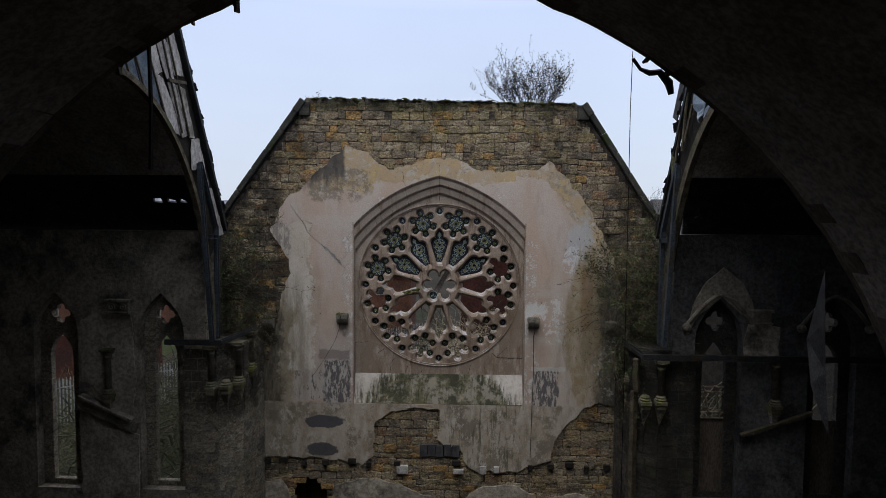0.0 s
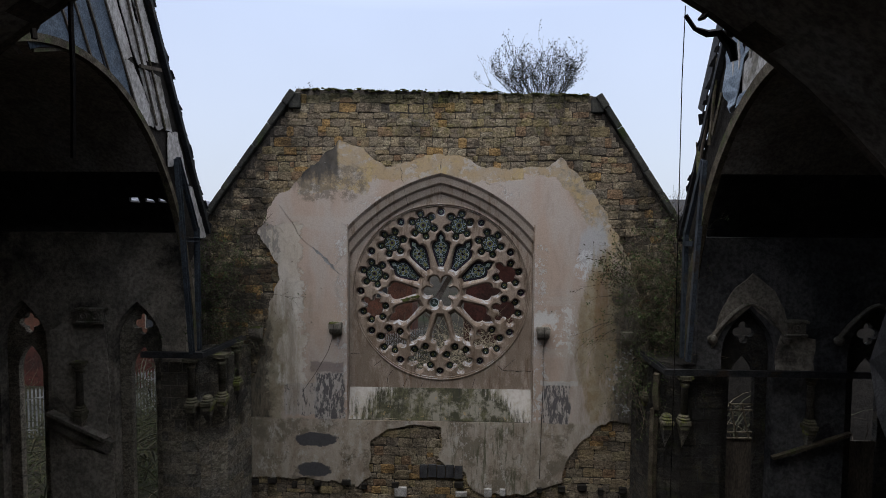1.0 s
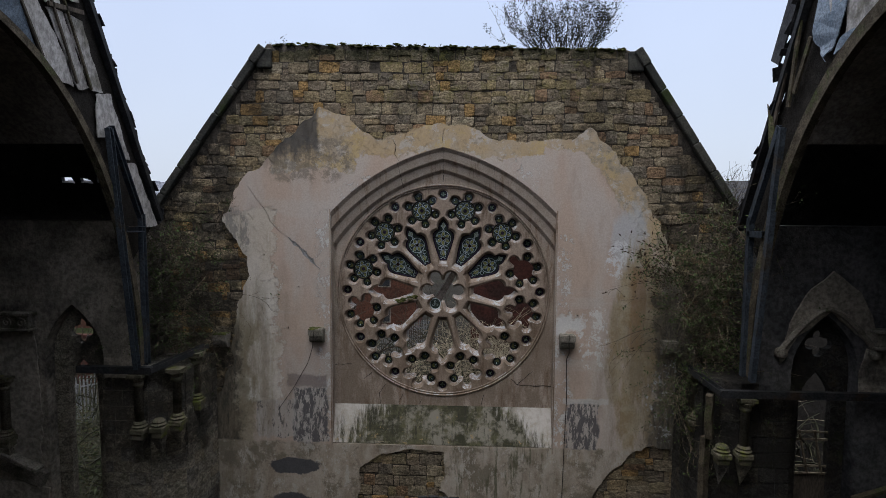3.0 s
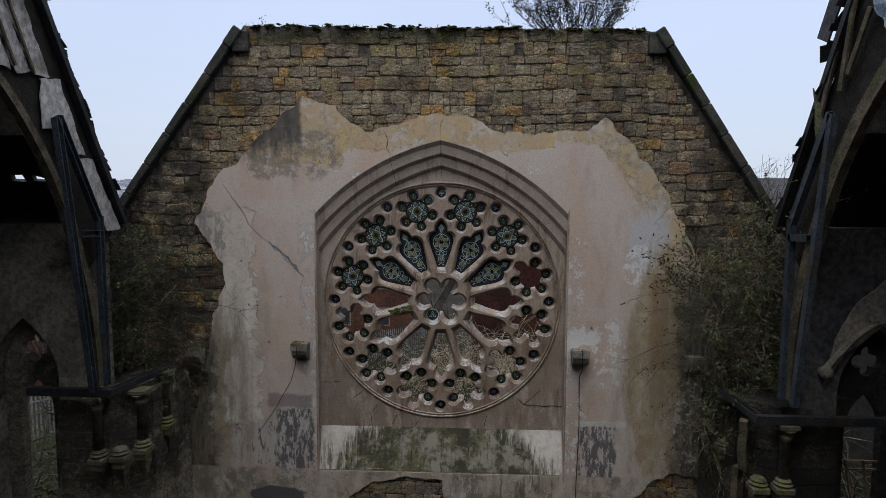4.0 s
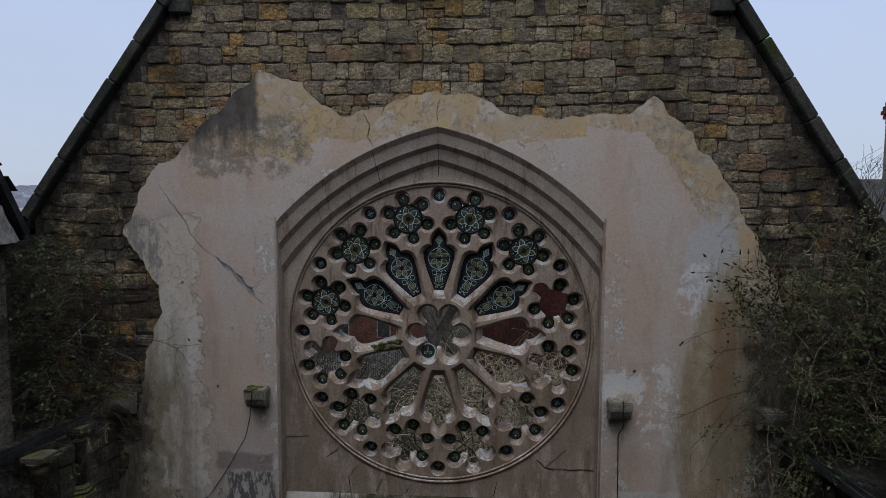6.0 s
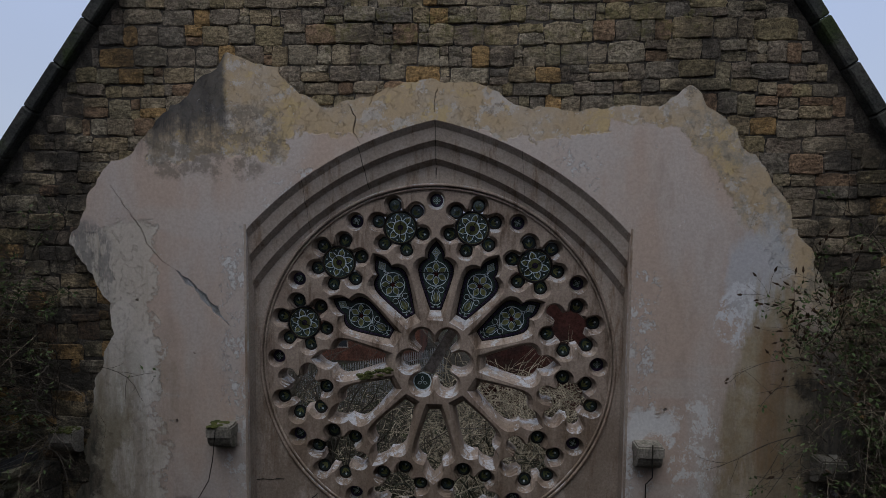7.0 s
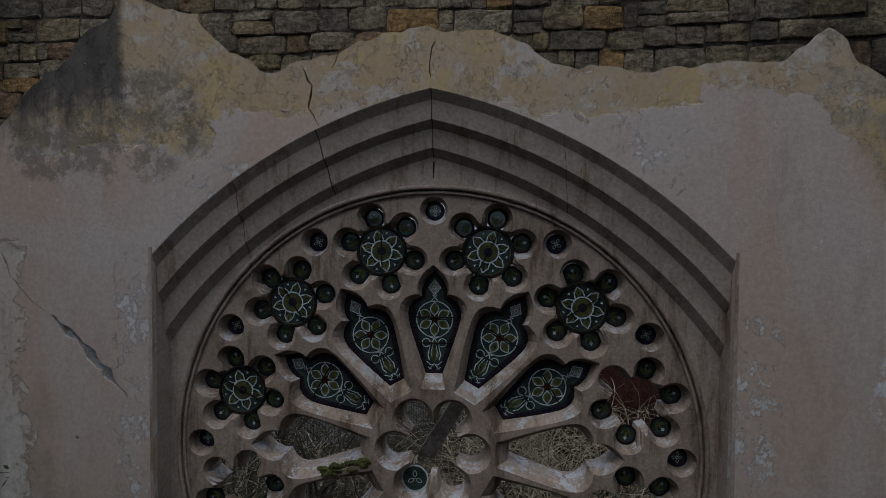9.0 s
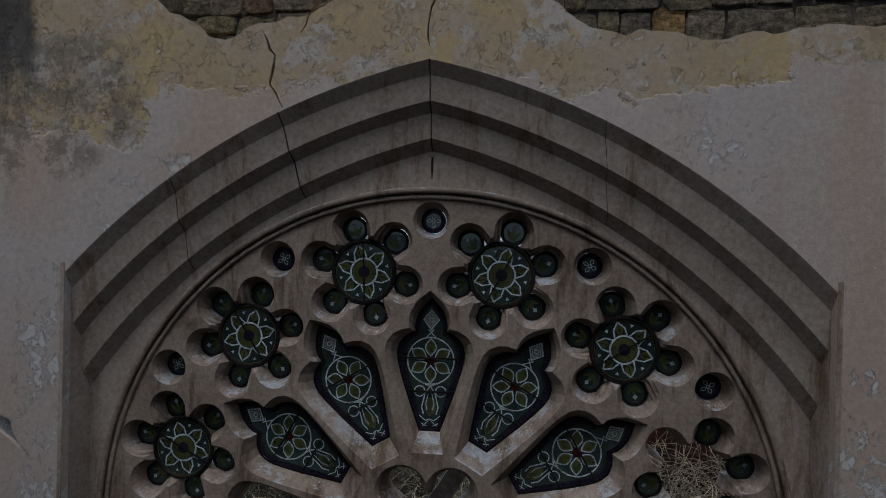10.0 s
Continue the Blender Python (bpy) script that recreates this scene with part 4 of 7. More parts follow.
# transept roofs: two steep slopes each
RIDGE, EAVE_Y, EAVE_Z = 19.75, 15.55, 9.75
for s, title in ((-1, "roof_north"), (1, "roof_south")):
    roof = thing(title, "steep slated transept roof, broken off along its open end", "roof", kind="structure")
    for q in (1, -1):
        ye = CY + q * (EAVE_Y - CY)
        up = Vector((0, CY - ye, RIDGE - EAVE_Z))
        n = up.length
        up.normalize()
        x0, x1 = sorted((s * 6.05, s * 14.6))
        loops = [[(x0, 0), (x1, 0), (x1, n), (x0, n)]]
        if s < 0 and q > 0:
            loops += [[(a, 0.98), (b, 0.96), (b - 0.03, 1.10 - c), (a + 0.02, 1.10)] for a, b, c in ((-7.82, -7.55, 0.0), (-7.42, -7.16, 0.06), (-7.08, -6.87, 0.07))]
        if s > 0 and q > 0:
            loops = [[(6.75, 0), (x1, 0), (x1, n), (x0, n), (x0, 3.0), (6.35, 2.6), (6.5, 1.4)]]
        out = up.cross(Vector((1, 0, 0))) * -q
        bm = slab(loops, -0.11, -0.01)
        bmesh.ops.transform(bm, matrix=Matrix(((1, 0, 0, 0), (0, out.y, up.y, ye), (0, out.z, up.z, EAVE_Z), (0, 0, 0, 1))), verts=bm.verts)
        bmesh.ops.recalc_face_normals(bm, faces=bm.faces)
        part("slope", bm, M_SLATE, roof)

# nave: barrel, walls, end
nave = thing("wall_nave", "dark nave walls closing the place behind", "wall", kind="structure")
for s in (-1, 1):
    bm = bmesh.new()
    block(bm, (s * 5.95, -0.6, 4.5), (0.7, 12.9, 9.0))
    part("side_wall", bm, M_GREYPLASTER, nave)
bm = bmesh.new()
block(bm, (0, -7.3, 9.5), (12.6, 0.6, 19.0))
part("west_wall", bm, M_GREYPLASTER, nave)


def nave_arch(r=0.0, n=40, k0=0.0, k1=1.0):
    """The nave's arch: a little more pointed than an ellipse."""
    out = []
    for k in range(n + 1):
        a = math.pi * (k0 + (k1 - k0) * k / n)
        c, s = math.cos(a), math.sin(a)
        out.append((-0.2 + (5.75 + r) * math.copysign(abs(c) ** (2 / 1.8), c), ARCH_Z + (5.85 + r) * abs(s) ** (2 / 1.8)))
    return out


bm = bmesh.new()
for r in (0.0, 0.08):
    a = [bm.verts.new((x, 5.85, z)) for x, z in nave_arch(r)]
    b = [bm.verts.new((x, -7.0, z)) for x, z in nave_arch(r)]
    for i in range(40):
        bm.faces.new((a[i], a[i + 1], b[i + 1], b[i]))
tagged(part("ceiling_nave", bm, M_VAULT), "dark boarded barrel ceiling of the nave", "ceiling", kind="structure")
roof = thing("roof_nave", "steep slated nave roof, broken open at the crossing", "roof", kind="structure")
for s in (-1, 1):
    bm = bmesh.new()
    bm.faces.new([bm.verts.new(p) for p in ((s * 6.6, 5.8, 8.6), (s * 6.6, -7.6, 8.6), (0, -7.6, 19.2), (0, 5.8, 19.2))])
    bmesh.ops.solidify(bm, geom=bm.faces[:], thickness=0.12)
    part("slope", bm, M_SLATE, roof)
end = [(-6.4, 8.7), (-5.75, 8.7)] + nave_arch(0.1, 40, 0.88, 0.12) + [(5.35, 8.7), (6.4, 8.7), (0, 19.1)]
part("end_boarding", slab([end], 5.72, 5.80), M_TIMBER, roof)

# ground
ground_bm = bmesh.new()


def height(x, y):
    """The lie of the land: level round the church, falling a little away from it."""
    d = math.hypot(x, y - 10)
    z = 0.0
    if d > 40:
        z += 1.2 * noise.noise(Vector((x * 0.02, y * 0.02, 1)))
        z -= 2.5 * max(0.0, min(1.0, (d - 40) / 120))
    return z


radii = [0, 6, 12, 18, 24, 30, 40, 52, 70, 95, 130, 180, 250, 340, 470, 640, 860, 1100, 1400, 1700, 2200, 3200, 4600]
prev = None
for r in radii:
    if r == 0:
        prev = [ground_bm.verts.new((0, 10, 0))]
        continue
    cur = []
    for k in range(72):
        a = k * math.tau / 72
        x, y = r * math.cos(a), 10 + r * math.sin(a)
        cur.append(ground_bm.verts.new((x, y, height(x, y) - 0.02)))
    for k in range(72):
        if len(prev) == 1:
            ground_bm.faces.new((prev[0], cur[k], cur[(k + 1) % 72]))
        else:
            ground_bm.faces.new((prev[k], cur[k], cur[(k + 1) % 72], prev[(k + 1) % 72]))
    prev = cur
tagged(part("ground", ground_bm, M_GROUND, None, "", True), "rough overgrown ground reaching to far hills", "ground", kind="structure")


# ---- coping, stones and fittings of the gable ----
for s, lo, hi in ((-1, Vector((-6.80, 0, 9.86)), Vector((-4.02, 0, 13.68))), (1, Vector((6.61, 0, 9.86)), Vector((4.19, 0, 13.56)))):
    d = (hi - lo).normalized()
    out = Vector((s * d.z, 0, abs(d.x)))
    y = Vector((0, 16.62, 0))
    stops = [0.0, 0.16, 0.31, 0.47, 0.62, 0.77, 0.915]
    for k, (f0, f1) in enumerate(zip(stops, stops[1:])):
        bm = bmesh.new()
        th = 0.155 + 0.02 * rng.random()
        sink = out * (-th / 2 - 0.012 * rng.random())
        bar(bm, lo.lerp(hi, f0 + 0.0006) + y + sink, lo.lerp(hi, f1 - 0.0006) + y + sink, 1.02 + 0.03 * rng.random(), th, out)
        bmesh.ops.bevel(bm, geom=bm.edges[:], offset=0.02, segments=1, affect="EDGES")
        part("coping_slab", bm, M_COPING, wall_east)
    bm = bmesh.new()
    bar(bm, lo.lerp(hi, 0.912) + y - out * 0.1, hi + y - out * 0.1, 1.08, 0.20, out)
    bmesh.ops.bevel(bm, geom=bm.edges[:], offset=0.025, segments=1, affect="EDGES")
    part("coping_end", bm, M_COPING, wall_east)
    bm = bmesh.new()
    block(bm, (hi.x - s * 0.09, 16.60, hi.z - 0.30), (0.32, 0.94, 0.42))
    bmesh.ops.bevel(bm, geom=bm.edges[:], offset=0.025, segments=1, affect="EDGES")
    part("kneeler", bm, M_COPING, wall_east, "squared block under the end of the coping")
bm = bmesh.new()
rg = random.Random(11)
for k in range(520):
    x = rg.uniform(-3.9, 3.95)
    z = top_z(x) + 0.005
    r = bmesh.ops.create_icosphere(bm, subdivisions=1, radius=1.0)["verts"]
    y = rg.choice((16.25, 16.35, 16.5, 16.8)) + rg.uniform(-0.05, 0.05)
    bmesh.ops.transform(bm, matrix=Matrix.Translation((x, y, z + rg.uniform(-0.04, 0.02))) @ Matrix.Diagonal((rg.uniform(0.03, 0.10), rg.uniform(0.03, 0.07), rg.uniform(0.010, 0.028), 1)), verts=r)
for k in range(900):
    x, y = rg.uniform(-3.9, 3.95), rg.uniform(16.2, 16.9)
    z = top_z(x)
    h, a = rg.uniform(0.02, 0.07), rg.uniform(-0.06, 0.06)
    bm.faces.new([bm.verts.new(p) for p in ((x - 0.006, y, z), (x + 0.006, y, z), (x + a, y + rg.uniform(-0.05, 0.02), z + h))])
tagged(part("moss_and_grass", bm, M_MOSS), "moss and short grass along the broken wall top", "grass", kind="stuff")


def stone_mesh(seed):
    """A squared rubble stone one unit wide, high and deep, its face towards -y, rough and rounded at the arrises."""
    r = random.Random(seed)
    bm = bmesh.new()
    n = 12
    per = []
    for k in range(n):
        side, f = divmod(k, 3)
        f = f / 3
        p = [(-0.5 + f, -0.5), (0.5, -0.5 + f), (0.5 - f, 0.5), (-0.5, 0.5 - f)][side]
        per.append(p)
    per = [(x * (0.95 if k % 3 == 0 else 1.0), z * (0.92 if k % 3 == 0 else 1.0)) for k, (x, z) in enumerate(per)]
    jit = [(r.uniform(-0.03, 0.03), r.uniform(-0.05, 0.045)) for _ in range(n)]
    back = [bm.verts.new(((x + jx) * 0.99, 0.5, (z + jz) * 0.99)) for (x, z), (jx, jz) in zip(per, jit)]
    mid = [bm.verts.new((x + jx, -0.22 + r.uniform(-0.08, 0.08), z + jz)) for (x, z), (jx, jz) in zip(per, jit)]
    inn = [bm.verts.new(((x + jx) * 0.92, -0.46 + r.uniform(-0.07, 0.07), (z + jz) * 0.87)) for (x, z), (jx, jz) in zip(per, jit)]
    core = [bm.verts.new((x, -0.5 + r.uniform(-0.07, 0.05), r.uniform(-0.1, 0.1))) for x in (-0.25, 0.25)]
    for a, b in ((back, mid), (mid, inn)):
        for k in range(n):
            bm.faces.new((a[k], a[(k + 1) % n], b[(k + 1) % n], b[k]))
    for k in range(n):
        x0, x1 = per[k][0], per[(k + 1) % n][0]
        c0, c1 = core[0 if x0 < 0.0 else 1], core[0 if x1 < 0.0 else 1]
        if c0 is c1:
            bm.faces.new((inn[k], inn[(k + 1) % n], c0))
        else:
            bm.faces.new((inn[k], inn[(k + 1) % n], c1))
            bm.faces.new((inn[k], c1, c0))
    bmesh.ops.recalc_face_normals(bm, faces=bm.faces)
    me = bpy.data.meshes.new("stone")
    bm.to_mesh(me)
    bm.free()
    me.materials.append(M_STONE)
    return me


def courses(x0, x1, z0, z1, rg):
    """Squared rubble brought to courses: centre x, z, width, height of each stone."""
    out, z = [], z0
    while z < z1:
        h = rg.choice((0.16, 0.19, 0.21, 0.23, 0.25, 0.27))
        x = x0 - rg.random() * 0.3
        while x < x1:
            w = rg.choice((0.12, 0.20, 0.26, 0.31, 0.36, 0.42, 0.46)) * rg.uniform(0.85, 1.15)
            lift = 0.07 * noise.noise(Vector((x * 0.8, z * 0.7, 0))) + rg.uniform(-0.012, 0.012)
            if h > 0.16 and rg.random() < (0.75 if w < 0.17 else 0.16):
                f = rg.uniform(0.4, 0.6)
                out += [(x + w / 2, z + lift + h * f / 2, w, h * f), (x + w / 2, z + lift + h * (f + 1) / 2, w, h * (1 - f))]
            else:
                out.append((x + w / 2, z + h / 2 + lift, w, h))
            x += w
        z += h
    return out


def bare(x, z):
    return inside((x, z), gable_line) and not inside((x, z), plaster_edge) and not inside((x, z), [(-2.55, 4.6), (-2.55, 10.0), (0, 11.6), (2.55, 10.0), (2.55, 4.6)]) and not inside((x, z), DOOR)


STONES = [stone_mesh(k) for k in range(28)]
rg = random.Random(21)
joined = bmesh.new()
count = 0
for x, z, w, h in courses(-6.5, 6.45, 0.2, 13.5, rg):
    probe = [(x + a * w, z + b * h) for a in (-0.5, 0, 0.5) for b in (-0.5, 0, 0.5)]
    if not any(bare(*p) for p in probe) or z > 13.62 or inside((x, z), DOOR):
        continue
    # leave the two putlog holes open
    if abs(abs(x) - 1.5) < 0.09 + w / 2 and 13.10 < z + h / 2 - 0.03 and z - h / 2 + 0.03 < 13.30:
        side = 1 if abs(x) > 1.5 else -1
        lim = 1.5 + side * 0.08
        cut = abs(lim - (abs(x) - side * w / 2))
        if w - cut < 0.08:
            continue
        w -= cut
        x = math.copysign(abs(x) + side * cut / 2, x)
    # trim against the coping and the wall top
    out = abs(x) + w / 2
    if z > 10:
        edge = (4.02 + (13.68 - z - h / 2) * 0.727 if x < 0 else 4.19 + (13.56 - z - h / 2) * 0.654) - 0.20 - 0.12 * rg.random()
    else:
        edge = 6.3
    if abs(x) - w / 2 > edge - 0.08:
        continue
    if out > edge:
        cut = out - edge
        w -= cut
        x -= math.copysign(cut / 2, x)
    over = z + h / 2 - top_z(x) - 0.01
    if over > 0:
        if over > h - 0.06:
            continue
        h -= over
        z -= over / 2
    d = rg.uniform(0.07, 0.10)
    m = Matrix.Translation((x, WALL + 0.105 - d / 2 + 0.02, z)) @ Matrix.Rotation(rg.uniform(-0.035, 0.035), 4, "Y") @ Matrix.Diagonal((w, d, h + 0.002, 1))
    me = rg.choice(STONES)
    if z > 11.1 and count < 300:
        ob = new("stone", me)
        ob.parent = wall_east
        ob.matrix_local = m
        count += 1
    else:
        k = len(joined.verts)
        joined.from_mesh(me)
        joined.verts.ensure_lookup_table()
        bmesh.ops.transform(joined, matrix=m, verts=joined.verts[k:])


def island_stone():
    """The joined stones: tone by island."""
    mat = M_STONE.copy()
    mat.name = "rubble_stone_joined"
    t = mat.node_tree
    info = next(n for n in t.nodes if n.bl_idname == "ShaderNodeObjectInfo")
    geo = next(n for n in t.nodes if n.bl_idname == "ShaderNodeNewGeometry")
    for link in list(info.outputs["Random"].links):
        t.links.new(geo.outputs["Random Per Island"], link.to_socket)
    return mat


M_STONES = island_stone()
ob = part("lower_stones", joined, M_STONES, wall_east, "weathered stones laid bare where the plaster has fallen")
ob["kind"] = "stuff"


# ---- stained glass ----
def ribbon(bm, pts, w, y, closed=False, at=None):
    """A flat strip along a line in the x-z plane, mitred at its corners."""
    at = at or Matrix()
    n = len(pts)
    ps = [Vector(p) for p in pts]
    rows = []
    for i in range(n):
        a = ps[i - 1] if closed or i > 0 else ps[i]
        b = ps[(i + 1) % n] if closed or i < n - 1 else ps[i]
        d0, d1 = (ps[i] - a), (b - ps[i])
        d = (d0.normalized() if d0.length > 1e-6 else Vector((0, 0))) + (d1.normalized() if d1.length > 1e-6 else Vector((0, 0)))
        d = d.normalized() if d.length > 1e-4 else Vector((-d0.y, d0.x)).normalized()
        ref = d1 if d1.length > 1e-6 else d0
        grow = min(1.8, 1 / max(0.3, abs(d.dot(ref.normalized()))))
        m = Vector((-d.y, d.x)) * w / 2 * grow
        rows.append([bm.verts.new(at @ Vector((q.x, y, q.y))) for q in (ps[i] + m, ps[i] - m)])
    for i in range(n if closed else n - 1):
        a, b = rows[i], rows[(i + 1) % n]
        bm.faces.new((a[0], a[1], b[1], b[0]))


def turned(u):
    """Local x across and z outwards from the hub, turned by u about it."""
    c, s = math.cos(u), math.sin(u)
    return Matrix(((c, 0, -s, 0), (0, 1, 0, 0), (s, 0, c, HUB), (0, 0, 0, 1)))


def sheet(bm, pts, y, at):
    bm.faces.new([bm.verts.new(at @ Vector((x, y, z))) for x, z in pts])


def lens(cx, cz, a, r0, r1, w, n=6):
    """A pointed leaf from r0 to r1 in direction a (from the z axis)."""
    out = []
    for k in range(2 * n):
        f = k / n if k <= n else 2 - k / n
        h = w * math.sin(math.pi * f) * (1 if k <= n else -1)
        r = r0 + (r1 - r0) * f
        out.append((cx + r * math.sin(a) + h * math.cos(a), cz + r * math.cos(a) - h * math.sin(a)))
    return out


GLAZED = (0, 1, 10, 11, 2)      # roundels whose middle pane is still there
EMPTY_FOIL = {(3, 1), (3, 2), (4, 4), (5, 0), (5, 1), (6, 0), (6, 5), (7, 2), (7, 3), (8, 1), (8, 2), (8, 3), (9, 4)}
for k in range(12):
    u = (k + 0.5) * math.pi / 6
    at0 = turned(u)
    for j in range(6):
        if (k, j) in EMPTY_FOIL:
            continue
        a = j * math.pi / 3
        at = at0 @ Matrix.Translation((0.313 * math.sin(a), 0, RING_R + 0.313 * math.cos(a))) @ Matrix.Rotation(a, 4, "Y")
        bm = bmesh.new()
        sheet(bm, circle(0, 0, 0.095, 20), GLASS, at)
        pane = part("foil_pane", bm, M_GLASS, rose)
        bm = bmesh.new()
        ribbon(bm, circle(0, 0, 0.084, 20), 0.024, GLASS - 0.004, True, at)
        part("came", bm, M_IRON, pane)
        bm = bmesh.new()
        for q in (-0.62, 0.0, 0.62):
            sheet(bm, lens(0, -0.058, q, 0.0, 0.088, 0.014), GLASS - 0.003, at)
        part("leaf_fan", bm, M_AMBER, pane, "amber glass leaves")
        # opaque pale diamond: the daylight through it is put into its colour
        bm = bmesh.new()
        sheet(bm, [(0, 0.012), (0.017, 0.030), (0, 0.050), (-0.017, 0.030)], GLASS - 0.005, at)
        part("diamond", bm, M_LEAD, pane, "opaque diamond, painted pale for the daylight through it")
    if k in GLAZED:
        at = at0 @ Matrix.Translation((0, 0, RING_R))
        y = GLASS - 0.045
        bm = bmesh.new()
        sheet(bm, circle(0, 0, 0.222, 40), y, at)
        pane = part("roundel_pane", bm, M_GLASS, rose, "leaded stained glass disc with a six-pointed star")
        bm = bmesh.new()
        c = at @ Vector((0, 0, 0))
        ring(bm, c.x, y - 0.004, c.z, 0.222, 0.016, 40, 6)
        part("iron_ring", bm, M_IRON, pane)
        bm = bmesh.new()
        for q in range(6):
            a = q * math.pi / 3
            tip = (0.196 * math.sin(a), 0.196 * math.cos(a))
            for e in (-1, 1):
                b = a + e * 0.46
                m = a + e * 0.26
                ribbon(bm, [(0.098 * math.sin(b), 0.098 * math.cos(b)), (0.152 * math.sin(m), 0.152 * math.cos(m)), tip], 0.010, y - 0.004, False, at)
            b = a + math.pi / 6
            sheet(bm, [(0.158 * math.sin(b), 0.158 * math.cos(b)), (0.182 * math.sin(b + 0.07), 0.182 * math.cos(b + 0.07)), (0.182 * math.sin(b - 0.07), 0.182 * math.cos(b - 0.07))], y - 0.004, at)
        ribbon(bm, circle(0, 0, 0.096, 30), 0.013, y - 0.0045, True, at)
        part("lead_star", bm, M_LEAD, pane, "pale star painted on the glass")
        bm = bmesh.new()
        for q in range(6):
            sheet(bm, lens(0, 0, q * math.pi / 3, 0.10, 0.194, 0.030), y - 0.002, at)
        ribbon(bm, circle(0, 0, 0.064, 24), 0.050, y - 0.0025, True, at)
        ribbon(bm, circle(0, 0, 0.203, 40), 0.006, y - 0.002, True, at)
        part("amber_light", bm, M_AMBER, pane, "amber glass in the star")
        bm = bmesh.new()
        sheet(bm, circle(0, 0, 0.036, 16), y - 0.003, at)
        part("purple_hub", bm, M_PURPLE, pane, "purple glass centre")
        bm = bmesh.new()
        for q in range(12):
            a = q * math.pi / 6
            ribbon(bm, [(0.103 * math.sin(a), 0.103 * math.cos(a)), (0.215 * math.sin(a), 0.215 * math.cos(a))], 0.004, y - 0.003, False, at)
        ribbon(bm, circle(0, 0, 0.086, 28), 0.004, y - 0.005, True, at)
        ribbon(bm, circle(0, 0, 0.039, 16), 0.004, y - 0.005, True, at)
        part("came", bm, M_IRON, pane)
        bm = bmesh.new()
        bar(bm, at @ Vector((-0.05, y - 0.012, -0.215)), at @ Vector((0.05, y - 0.012, 0.215)), 0.009)
        part("stay_bar", bm, M_IRON, pane)

for k in range(12):
    at = turned(k * math.pi / 6) @ Matrix.Translation((0, 0, HOLE_R))
    bm = bmesh.new()
    sheet(bm, circle(0, 0, 0.090, 20), GLASS, at)
    pane = part("small_pane", bm, M_GLASS, rose)
    bm = bmesh.new()
    ribbon(bm, circle(0, 0, 0.072, 20), 0.034, GLASS - 0.003, True, at)
    part("purple_border", bm, M_PURPLE, pane)
    bm = bmesh.new()
    for q in range(4):
        ribbon(bm, lens(0, 0, q * math.pi / 2, 0.012, 0.050, 0.012), 0.005, GLASS - 0.005, True, at)
    ribbon(bm, circle(0, 0, 0.010, 8), 0.007, GLASS - 0.006, True, at)
    part("lead_cross", bm, M_LEAD, pane)

